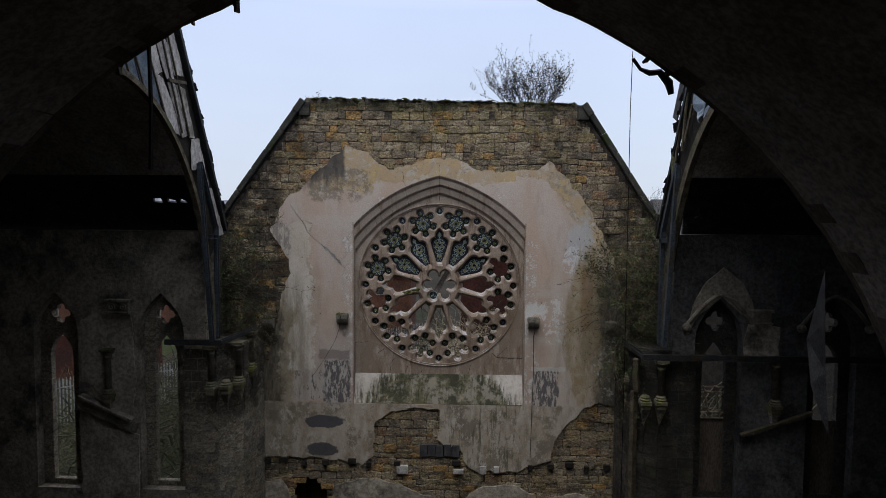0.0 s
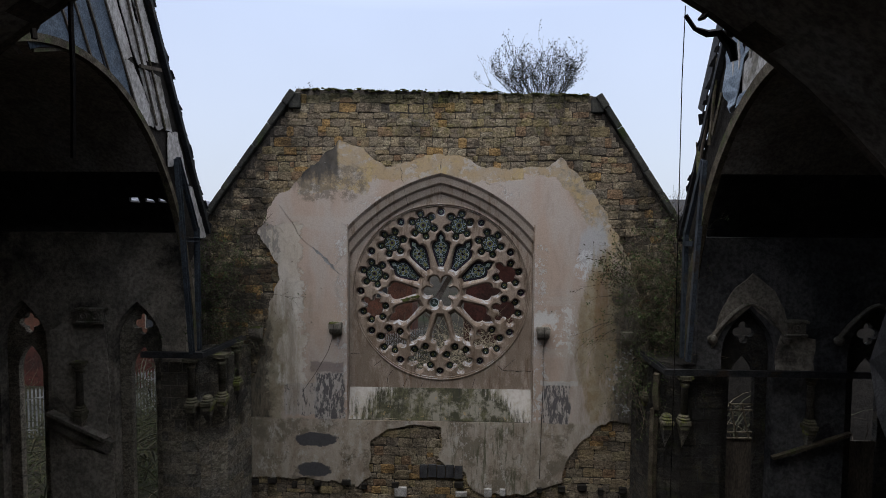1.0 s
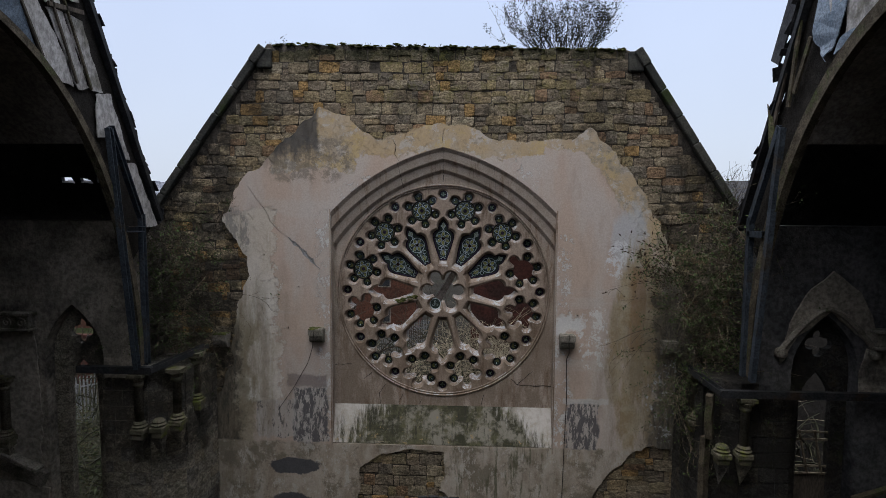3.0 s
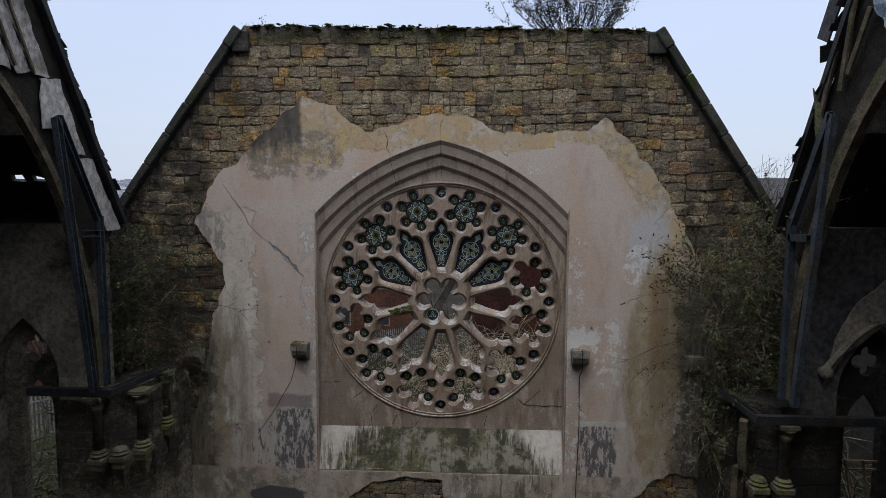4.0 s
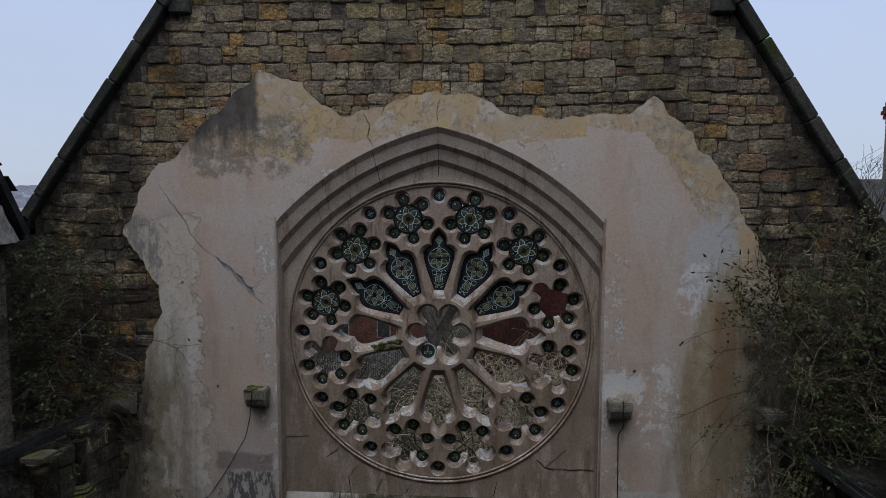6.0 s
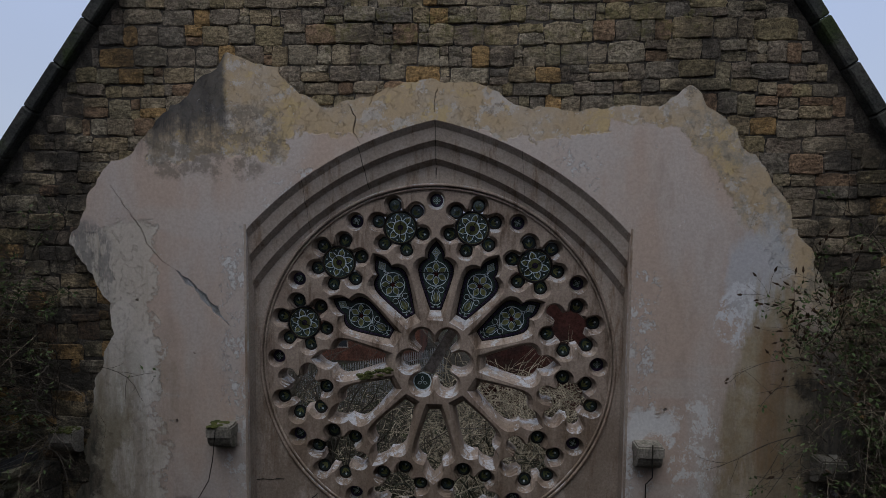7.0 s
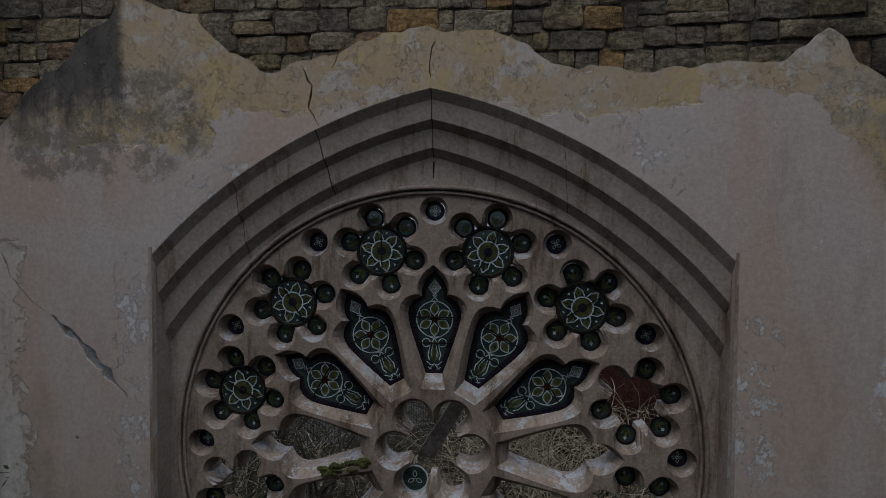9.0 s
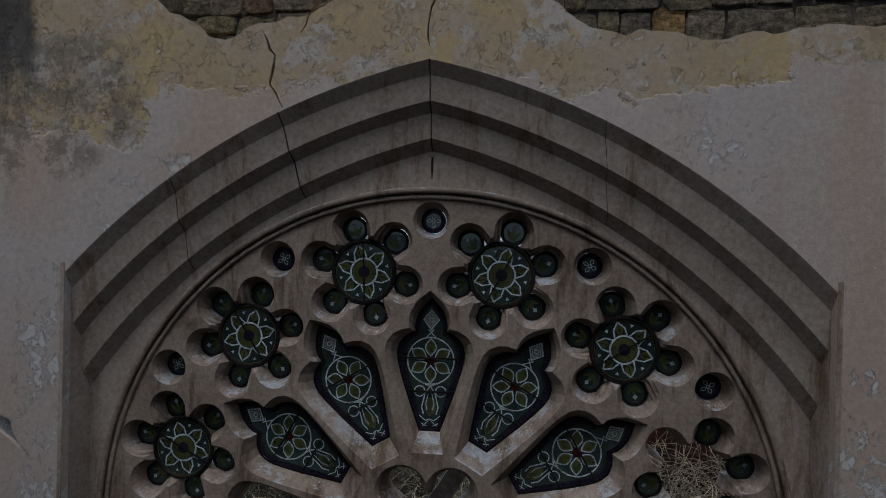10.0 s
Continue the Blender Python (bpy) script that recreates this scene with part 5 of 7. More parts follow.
bm = bmesh.new()
at = turned(5 * math.pi / 6) @ Matrix.Translation((0, 0, 0.352))
sheet(bm, circle(0, 0, 0.128, 22), GLASS, at)
pane = part("hub_pane", bm, M_GLASS, rose, "last dark pane in a lobe of the hub")
bm = bmesh.new()
for q in range(3):
    ribbon(bm, lens(0, 0, q * math.tau / 3 + 0.5, 0.01, 0.075, 0.018), 0.006, GLASS - 0.004, True, at)
ribbon(bm, circle(0, 0, 0.122, 22), 0.016, GLASS - 0.004, True, at)
part("came", bm, M_LEAD, pane)
for k in (0, 1, 2, 10, 11):
    at = turned(k * math.pi / 6)
    y = GLASS
    bm = bmesh.new()
    line = petal_outline(-0.06)
    mid = len(line) // 2
    for i in range(mid):
        a, b = line[i], line[i + 1]
        sheet(bm, [(a[0], a[1]), (b[0], b[1]), (-b[0], b[1]), (-a[0], a[1])] if b[0] > 0.001 else [(a[0], a[1]), (b[0], b[1]), (-a[0], a[1])], y, at)
    pane = part("petal_pane", bm, M_GLASS, rose, "leaded stained glass petal, dark green and blue")
    edge = [(x * 0.90, 0.725 + (r - 0.705) * 0.962) for x, r in petal_outline(0.0)]
    inner = [(x * 0.80 - math.copysign(0.004, x), 0.745 + (r - 0.705) * 0.915) for x, r in petal_outline(0.0)]
    bm = bmesh.new()
    ribbon(bm, edge, 0.032, y - 0.003, True, at)
    part("purple_border", bm, M_PURPLE, pane, "dark purple glass border")
    bm = bmesh.new()
    ribbon(bm, inner, 0.005, y - 0.005, True, at)
    rim = petal_outline(0.0)
    for i in range(len(rim)):
        for f in (0.0, 0.5):
            a = [v[i][0] + (v[(i + 1) % len(v)][0] - v[i][0]) * f for v in (rim, inner)]
            b = [v[i][1] + (v[(i + 1) % len(v)][1] - v[i][1]) * f for v in (rim, inner)]
            ribbon(bm, [(a[0], b[0]), (a[1], b[1])], 0.005, y - 0.005, False, at)
    ribbon(bm, rim, 0.014, y - 0.006, True, at)
    part("came", bm, M_IRON, pane)
    bm = bmesh.new()
    c0 = 1.205
    ribbon(bm, circle(0, c0, 0.168, 36), 0.010, y - 0.006, True, at)
    for q in range(6):
        ribbon(bm, lens(0, c0, q * math.pi / 3, 0.035, 0.158, 0.040), 0.008, y - 0.006, True, at)
    ribbon(bm, [(0, 1.43), (0.055, 1.50), (0, 1.57), (-0.055, 1.50)], 0.010, y - 0.006, True, at)
    ribbon(bm, [(0, 1.455), (0.036, 1.50), (0, 1.545), (-0.036, 1.50)], 0.005, y - 0.006, True, at)
    ribbon(bm, circle(0, 1.50, 0.016, 10), 0.010, y - 0.006, True, at)
    for q in (-1, 1):
        ribbon(bm, [(q * 0.02, 1.43), (-q * 0.04, 1.368)], 0.008, y - 0.006, False, at)
        ribbon(bm, [(q * 0.075, 1.052), (0.0, 1.022), (-q * 0.035, 0.975), (-q * 0.06, 0.87), (-q * 0.045, 0.82)], 0.009, y - 0.006, False, at)
        ribbon(bm, circle(q * 0.076, 0.985, 0.038, 16), 0.008, y - 0.006, True, at)
        ribbon(bm, [(q * 0.012, 0.97), (q * 0.03, 0.90), (q * 0.02, 0.85)], 0.006, y - 0.006, False, at)
        ribbon(bm, [(q * 0.075, 0.81), (q * 0.03, 0.775), (0, 0.785)], 0.007, y - 0.006, False, at)
        ribbon(bm, [(q * 0.06, 0.755), (q * 0.022, 0.735)], 0.007, y - 0.006, False, at)
        ribbon(bm, [(q * 0.05, 0.735), (q * 0.008, 0.775)], 0.006, y - 0.006, False, at)
    part("lead_pattern", bm, M_LEAD, pane, "pale painted flower, rings and diamond")
    bm = bmesh.new()
    for q in range(6):
        sheet(bm, lens(0, c0, q * math.pi / 3, 0.03, 0.156, 0.038), y - 0.002, at)
    sheet(bm, lens(0, 0.80, 0.0, 0.0, 0.15, 0.045), y - 0.002, at)
    sheet(bm, [(0, 1.43), (0.053, 1.50), (0, 1.57), (-0.053, 1.50)], y - 0.002, at)
    part("amber_light", bm, M_AMBER, pane, "amber glass petals of the flower")
    bm = bmesh.new()
    sheet(bm, circle(0, c0, 0.034, 14), y - 0.004, at)
    part("red_centre", bm, M_RUBY, pane, "ruby glass centre")
    for z, w in ((1.225, 0.24), (0.985, 0.175)):
        bm = bmesh.new()
        bar(bm, at @ Vector((-w, y - 0.014, z)), at @ Vector((w, y - 0.014, z)), 0.011)
        part("stay_bar", bm, M_IRON, pane)

# a broken slate board hanging in the open hub
plank = [(-0.238, 7.912), (0.281, 8.834), (0.441, 8.83), (-0.02, 7.957), (-0.05, 7.857)]
bm = slab([ragged(plank, 0.06, 0.012, rng)], 17.24, 17.275)
for v in bm.verts:
    v.co.y -= 0.485 * (v.co.z - 7.9)
tagged(part("broken_board", bm, M_BOARD), "grey splintered board caught in the open hub", "board")


# ---- corbels, wires, putlog hole blocks on the gable ----
def corbel(x, z, mossy):
    c = thing("corbel", "small weathered stone corbel with a mossy top" if mossy else "small weathered stone corbel on the plaster", "corbel", "corbels on the gable")
    bm = bmesh.new()
    block(bm, (x, WALL - 0.12, z + 0.08), (0.34, 0.26, 0.16))
    bmesh.ops.bevel(bm, geom=bm.edges[:], offset=0.02, segments=2, affect="EDGES")
    part("cap", bm, M_TRIM, c)
    bm = bmesh.new()
    v = []
    for k in range(7):
        a = k / 6 * math.pi / 2
        v.append((WALL - 0.22 * math.cos(a), z - 0.18 * math.sin(a)))
    v += [(WALL, z - 0.18), (WALL, z)]
    l, r = [bm.verts.new((x - 0.155, *p)) for p in v], [bm.verts.new((x + 0.155, *p)) for p in v]
    bm.faces.new(l)
    bm.faces.new(r[::-1])
    for i in range(len(v)):
        try:
            bm.faces.new((l[i], r[i], r[(i + 1) % len(v)], l[(i + 1) % len(v)]))
        except ValueError:
            pass
    bmesh.ops.remove_doubles(bm, verts=bm.verts, dist=0.0005)
    bmesh.ops.recalc_face_normals(bm, faces=bm.faces)
    part("roll", bm, M_TRIM, c)
    if mossy:
        bm = bmesh.new()
        g = random.Random(int(x * 10))
        for k in range(14):
            r = bmesh.ops.create_icosphere(bm, subdivisions=1, radius=1.0)["verts"]
            bmesh.ops.transform(bm, matrix=Matrix.Translation((x + g.uniform(-0.15, 0.15), WALL - g.uniform(0.02, 0.24), z + 0.16)) @ Matrix.Diagonal((0.05, 0.04, 0.018, 1)), verts=r)
        part("moss", bm, M_MOSS, c, "yellow-green moss")
    return c


corbel(-2.81, 7.27, True)
corbel(2.77, 7.22, False)
corbel(-5.0, 7.12, True)
corbel(4.98, 7.12, False)


def wire(name, pts, r, mat, label):
    bm = bmesh.new()
    tube(bm, pts, [r] * len(pts), 5)
    return tagged(part(name, bm, mat), label, "cable")


wire("cable", [(2.78, WALL - 0.27, 7.42), (2.79, WALL - 0.26, 7.0), (2.78, WALL - 0.03, 6.8), (2.80, WALL - 0.02, 5.8), (2.77, WALL - 0.02, 4.7), (2.74, WALL - 0.02, 3.2)], 0.008, M_IRON, "black cable running down the plaster")
wire("cable", [(-2.83, WALL - 0.27, 7.40), (-2.88, WALL - 0.25, 7.0), (-3.05, WALL - 0.03, 6.6), (-3.4, WALL - 0.02, 6.0), (-3.75, WALL - 0.02, 5.5)], 0.006, M_IRON, "thin cable hanging slantwise on the plaster")
# near-black blocks in place of putlog holes, painting the dark inside them
for k, x in enumerate((-5.45, -5.1, -4.62, -4.0, -3.35, -2.55, -2.05, -1.2, 0.55, 2.75, 3.35, 3.9, 4.4, 5.0)):
    bm = bmesh.new()
    block(bm, (x, WALL + 0.0, 2.93 + 0.05 * ((k * 7) % 3 - 1)), (0.14 + 0.05 * (k % 3), 0.10, 0.15))
    bmesh.ops.bevel(bm, geom=bm.edges[:], offset=0.01, segments=1, affect="EDGES")
    tagged(part("joist_end", bm, M_SHADOWHOLE), "near-black block standing for a shaded putlog hole in the gable wall", "joist", "joist ends on the gable")
for x, z, w, h in ((-1.05, 2.75, 0.34, 0.26), (0.62, 2.72, 0.32, 0.14), (1.35, 2.78, 0.2, 0.24), (1.75, 2.8, 0.16, 0.2)):
    bm = bmesh.new()
    block(bm, (x, WALL - 0.005, z), (w, 0.1, h))
    bmesh.ops.bevel(bm, geom=bm.edges[:], offset=0.015, segments=1, affect="EDGES")
    tagged(part("padstone", bm, M_WHITE), "whitewashed padstone set in the gable wall", "stone", "padstones on the gable")
for k in range(5):
    bm = bmesh.new()
    block(bm, (-0.42 + k * 0.24, WALL + 0.015, 3.33 + 0.02 * (k % 2)), (0.22, 0.06, 0.36))
    bmesh.ops.bevel(bm, geom=bm.edges[:], offset=0.008, segments=1, affect="EDGES")
    tagged(part("slate_panel", bm, M_SLATE), "dark slate panel set in the gable wall", "panel", "slate panels in the gable")


# ---- shafts, beams, struts at the corners of the crossing ----
def shaft(x, y, z0, z1, whole=True):
    c = thing("wall_shaft", "short stone shaft with carved capital and mossy base" if whole else "mossy stone base whose shaft is lost", "column", "shafts of the crossing")
    bm = bmesh.new()
    block(bm, (x, y, z0 - 0.10), (0.29, 0.29, 0.12))
    block(bm, (x, y, z0 - 0.21), (0.23, 0.23, 0.13))
    bmesh.ops.bevel(bm, geom=bm.edges[:], offset=0.02, segments=1, affect="EDGES")
    lathe(bm, (x, y, z0 - 0.03), [(0.135, 0), (0.15, 0.03), (0.115, 0.06), (0.125, 0.09), (0.09, 0.13)])
    part("base", bm, M_MOSSTONE, c, "moulded base, green with moss")
    bm = bmesh.new()
    tip = [bm.verts.new((x + a, y + b, z0 - 0.27)) for a, b in ((-0.11, -0.11), (0.11, -0.11), (0.11, 0.11), (-0.11, 0.11))]
    end = bm.verts.new((x, y + 0.08, z0 - 0.75))
    bm.faces.new(tip)
    for i in range(4):
        bm.faces.new((tip[i], tip[(i + 1) % 4], end))
    bmesh.ops.recalc_face_normals(bm, faces=bm.faces)
    part("bracket", bm, M_DARKSTONE, c)
    if whole:
        bm = bmesh.new()
        lathe(bm, (x, y, z0 + 0.1), [(0.085, 0), (0.082, (z1 - z0) * 0.72), (0.105, (z1 - z0) * 0.73), (0.105, (z1 - z0) * 0.75), (0.082, (z1 - z0) * 0.76)])
        part("shaft", bm, M_TRIM, c, "", True)
        bm = bmesh.new()
        lathe(bm, (x, y, z1 - 0.28), [(0.09, 0), (0.11, 0.05), (0.10, 0.10), (0.15, 0.18), (0.17, 0.19), (0.13, 0.21)])
        block(bm, (x, y, z1 - 0.03), (0.31, 0.31, 0.06))
        for q in range(8):
            a = q * math.pi / 4
            r = bmesh.ops.create_icosphere(bm, subdivisions=1, radius=0.035)["verts"]
            bmesh.ops.translate(bm, vec=(x + 0.125 * math.cos(a), y + 0.125 * math.sin(a), z1 - 0.11), verts=r)
        part("capital", bm, M_MOSSTONE, c, "leaf-carved capital")


M_MOSSTONE = plain("mossy_stone", (0.13, 0.115, 0.085), (0.07, 0.068, 0.045), 5, 0.95, 0.6, 0.02, c=(0.12, 0.135, 0.03))
for x, y, zb, zc, whole in ((-6.04, 14.56, 5.72, 6.80, True), (-5.65, 14.58, 5.76, 6.80, False), (-5.40, 14.85, 5.80, 6.84, True), (-5.31, 15.5, 6.0, 7.0, True),
                            (5.92, 14.56, 5.53, 6.57, True), (5.52, 14.58, 5.52, 6.57, False), (5.34, 15.5, 5.80, 6.76, True)):
    shaft(x, y, zb, zc, whole)

for s, z, corner, far in ((-1, 6.88, 5.72, 7.25), (1, 6.65, 5.42, 13.6)):
    b = thing("steel_beam", "dark painted steel beam lying over the capitals", "beam", "steel beams at the crossing")
    bm = bmesh.new()
    channel(bm, (s * corner, 14.52, z), (s * far, 14.52, z), 0.14, 0.10, 0.018, (0, 1, 0))
    part("long_beam", bm, M_BEAM, b)
    bm = bmesh.new()
    channel(bm, (s * (corner + 0.04), 14.47, z + 0.01), (s * 5.18, 15.75, z + 0.20), 0.14, 0.10, 0.018, (0, 0, 1))
    part("raking_beam", bm, M_BEAM, b)

for s in (-1, 1):
    for q in (1, -1):
        f = (lambda y: CY + q * (y - CY))
        g = thing("steel_strut", "blue-grey steel channel struts propping the timber arch", "strut", "struts at the transept arches")
        for p, e in (((13.70, 11.55), (14.26, 6.98)), ((13.74, 11.58), (14.58, 9.95)), ((14.60, 10.0), (14.60, 6.98)), ((14.1, 9.72), (14.62, 9.70))):
            bm = bmesh.new()
            channel(bm, (s * 5.86, f(p[0]), p[1]), (s * 5.86, f(e[0]), e[1]), 0.115, 0.09, 0.014, (1, 0, 0))
            part("channel", bm, M_STEEL, g)


# ---- broken ends of the transept roofs ----
U, N0 = Vector((-0.4649, 0.8854)), Vector((-0.8854, -0.4649))
FOOT = Vector((15.5, 9.92))


def spot(s, t, q):
    p = FOOT + U * s + N0 * t
    return CY + q * (p.x - CY), p.y


def clear(s, t, grow=0.16):
    p = FOOT + U * s + N0 * t
    return ((p.x - CY) / (4.13 + grow)) ** 2 + (max(0, p.y - ARCH_Z) / (5.97 + grow)) ** 2 > 1 and p.x >= CY


def runs(t0, t1):
    out, start, k = [], None, 0
    while k < 112:
        s = k * 0.1
        ok = clear(s, t0) and clear(s, t1)
        if ok and start is None:
            start = s
        if not ok and start is not None:
            out.append((start, s - 0.1))
            start = None
        k += 1
    if start is not None:
        out.append((start, 11.1))
    return [r for r in out if r[1] - r[0] > 0.3]


for side, name in ((-1, "roof_north"), (1, "roof_south")):
    roof = bpy.data.objects[name]
    rg = random.Random(31 + side)
    for q in (1, -1):
        # curved rib
        bm = bmesh.new()
        pts = ellipse(CY, 4.13, 5.97, 30, 0.0, 0.5)
        outer = ellipse(CY, 4.13 + (0.13 if side < 0 else 0.22), 5.97 + (0.13 if side < 0 else 0.22), 30, 0.0, 0.5)
        rings = []
        for (y, z), (y2, z2) in zip(pts, outer):
            rings.append([bm.verts.new((side * x, CY + q * (yy - CY), zz)) for x, yy, zz in ((5.88, y, z), (6.02, y, z), (6.02, y2, z2), (5.88, y2, z2))])
        for a, b in zip(rings, rings[1:]):
            for j in range(4):
                bm.faces.new((a[j], a[(j + 1) % 4], b[(j + 1) % 4], b[j]))
        bm.faces.new(rings[0])
        bm.faces.new(rings[-1])
        bmesh.ops.recalc_face_normals(bm, faces=bm.faces)
        part("curved_rib", bm, M_RIB, roof, "weathered curved timber rib")
        # near-black backing that paints the shade in the gaps, boards, felt and rafters
        foot = 0.24 if side > 0 and q > 0 else 0.03
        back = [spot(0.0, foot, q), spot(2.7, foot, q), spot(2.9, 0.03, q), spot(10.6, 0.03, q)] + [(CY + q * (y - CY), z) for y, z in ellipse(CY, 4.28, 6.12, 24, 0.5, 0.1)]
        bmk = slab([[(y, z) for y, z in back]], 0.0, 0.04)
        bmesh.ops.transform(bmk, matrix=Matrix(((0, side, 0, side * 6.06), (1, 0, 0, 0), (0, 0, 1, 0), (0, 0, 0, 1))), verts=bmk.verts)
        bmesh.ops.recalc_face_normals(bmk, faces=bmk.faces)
        part("backing", bmk, M_SHADOWHOLE, roof, "near-black sheet giving the shaded gaps between the boards")
        t = 0.04 if q < 0 else 9.0
        k = 0
        while t < 4.6:
            w = rg.uniform(0.46, 0.62)
            for a, b in runs(t, t + w - 0.05):
                s = a + rg.uniform(0, 0.2)
                while s < b - 0.2:
                    n = min(b - s, rg.uniform(1.2, 2.0))
                    miss = rg.random() < (0.08 if side < 0 else 0.25)
                    if not miss:
                        blue = t > 1.5 or (t > 1.0 and s > 5.0)
                        mat = M_FELT if blue and rg.random() < 0.8 else M_BOARD
                        if side > 0 and t < 1.6:
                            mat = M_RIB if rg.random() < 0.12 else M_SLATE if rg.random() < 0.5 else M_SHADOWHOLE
                        g0, g1 = rg.uniform(0.02, 0.06), rg.uniform(0.06, 0.20)
                        lean = rg.uniform(-0.03, 0.03)
                        e = [rg.uniform(-0.05, 0.05) for _ in range(2)]
                        corners = [(s + e[0], t + g0), (s - e[0], t + w - g1), (s + n * 0.55, t + w - g1 * 0.5 + lean), (s + n - 0.05 + e[1], t + w - g1 * 1.2 + lean), (s + n - 0.05 - e[1], t + g0 + lean)]
                        quad = [spot(a1, b1, q) for a1, b1 in ragged(corners, 0.08, 0.055, rg)]
                        x = side * (6.03 - rg.uniform(0.0, 0.03))
                        bm = slab([quad], 0.0, 0.018)
                        bmesh.ops.transform(bm, matrix=Matrix(((0, side, 0, x), (1, 0, 0, 0), (0, 0, 1, 0), (0, 0, 0, 1))), verts=bm.verts)
                        bmesh.ops.recalc_face_normals(bm, faces=bm.faces)
                        part("board" if mat is not M_FELT else "felt_strip", bm, mat, roof, "torn blue-grey roofing felt" if mat is M_FELT else "")
                    s += n
                # batten along the joint
                off = rg.uniform(0.0, 0.2)
                c, d = spot(a + 0.02, t - 0.01 + off, q), spot(a + (b - a) * rg.uniform(0.5, 1.0), t - 0.01, q)
                bm = bmesh.new()
                bar(bm, (side * 5.985, *c), (side * 5.985, *d), 0.03, 0.035, (1, 0, 0))
                part("batten", bm, M_RIB if k % 2 == 1 else M_TIMBER, roof)
            t += w
            k += 1
        # barge rafter and slates along the verge
        bm = bmesh.new()
        bar(bm, (side * 5.98, *spot(-0.05, foot + 0.03, q)), (side * 5.98, *spot(10.6, 0.06, q)), 0.10, 0.12, (1, 0, 0))
        part("verge_rafter", bm, M_BEAM, roof)
        for k in range(84):
            s = 0.1 + k * 0.124
            if rg.random() < 0.25:
                continue
            bm = bmesh.new()
            c = spot(s, (0.22 if side > 0 and q > 0 and s < 2.7 else -0.015) + rg.uniform(-0.03, 0.02), q)
            ln, out = rg.uniform(0.08, 0.26), rg.uniform(-0.04, 0.08)
            ang = math.atan2(U.y, q * U.x) + q * rg.uniform(-0.25, 0.35)
            m = Matrix.Rotation(ang, 4, "X") @ Matrix.Rotation(rg.uniform(-0.3, 0.3), 4, "Z")
            block(bm, (side * (6.05 - out), *c), (0.22, ln, 0.016), m)
            part("slate", bm, M_SLATE, roof)
# a lifted sheet on the south verge
bm = bmesh.new()
bar(bm, (5.95, *spot(3.1, -0.16, 1)), (5.95, *spot(5.6, -0.16, 1)), 0.3, 0.03, (1, 0, 0))
tagged(part("roof_sheet", bm, M_SLATE), "dark metal sheet lying along the broken roof edge", "sheet")
bm = bmesh.new()
tube(bm, [(5.93, 14.05, 11.1), (5.92, 14.12, 11.4), (5.93, 14.2, 11.75), (5.92, 14.33, 12.05)], [0.06, 0.06, 0.045, 0.008], 6)
tagged(part("splintered_post", bm, M_RIB), "pale splintered timber standing at the roof edge", "timber")


# what is left of the boards and felt on the two ends that face the gable
def panel(side, mat, pts, up=0, off=0.0, amp=0.02, sag=0.0):
    """A sheet in the plane of the broken roof end; the first points, as many as up, run on up the slope."""
    out = [(y + U.x * 2.8, z + U.y * 2.8) if k < up else (y, z) for k, (y, z) in enumerate(pts)]
    bm = slab([ragged(out, 0.07, amp, rng)], 0.0, 0.016)
    x = side * (6.02 - off)
    bmesh.ops.transform(bm, matrix=Matrix(((0, side, 0, x), (1, 0, 0, 0), (0, 0, 1, 0), (0, 0, 0, 1))), verts=bm.verts)
    for v in bm.verts:
        v.co.x += side * sag * math.sin(v.co.y * 17 + v.co.z * 5)
    bmesh.ops.recalc_face_normals(bm, faces=bm.faces)
    return bm


def strip(side, p, d, w, mat, parent, run=0.0):
    bm = bmesh.new()
    bar(bm, (side * 5.965, p[0] + U.x * run, p[1] + U.y * run), (side * 5.965, *d), w, 0.035, (1, 0, 0))
    part("batten", bm, mat, parent)


north, south = bpy.data.objects["roof_north"], bpy.data.objects["roof_south"]
for up, pts in ((2, [(11.63, 14.04), (11.92, 14.16), (12.3, 13.42), (11.94, 13.29)]), (2, [(12.01, 14.19), (12.38, 14.33), (12.68, 13.78), (12.81, 13.34), (12.46, 13.3)]),
                (2, [(12.47, 14.37), (12.75, 14.48), (13.08, 13.97), (13.27, 13.56), (12.81, 13.49), (12.68, 13.89)]), (0, [(11.94, 13.27), (12.34, 13.31), (12.92, 12.55), (13.04, 12.13), (12.62, 12.15), (12.4, 12.38)]),
                (0, [(12.49, 13.27), (12.85, 13.28), (13.43, 12.17), (13.16, 12.11), (13.06, 12.23)]), (0, [(12.9, 13.27), (13.31, 13.28), (13.79, 12.17), (13.48, 12.15)]),
                (0, [(13.59, 12.14), (14.0, 12.2), (14.52, 11.03), (14.33, 11.02), (13.86, 11.45), (13.6, 11.37)]), (0, [(14.33, 10.98), (14.7, 10.98), (15.4, 9.75), (15.0, 9.72)])):
    part("board", panel(-1, M_BOARD, pts, up, 0.02, 0.04), M_BOARD, north, "wide pale grey board with torn edges")
for up, pts in ((2, [(11.11, 13.85), (11.6, 14.03), (12.31, 12.42), (11.54, 12.81)]), (2, [(10.77, 13.72), (11.07, 13.83), (11.47, 12.82), (11.04, 12.99)]),
                (2, [(10.37, 13.56), (10.73, 13.7), (10.99, 13.0), (10.6, 13.12)]), (2, [(9.65, 13.29), (10.32, 13.54), (10.53, 13.12), (9.79, 12.85), (9.63, 12.78)])):
    part("felt_strip", panel(-1, M_FELT, pts, up, 0.03, 0.012, 0.012), M_FELT, north, "blue-grey roofing felt between battens")
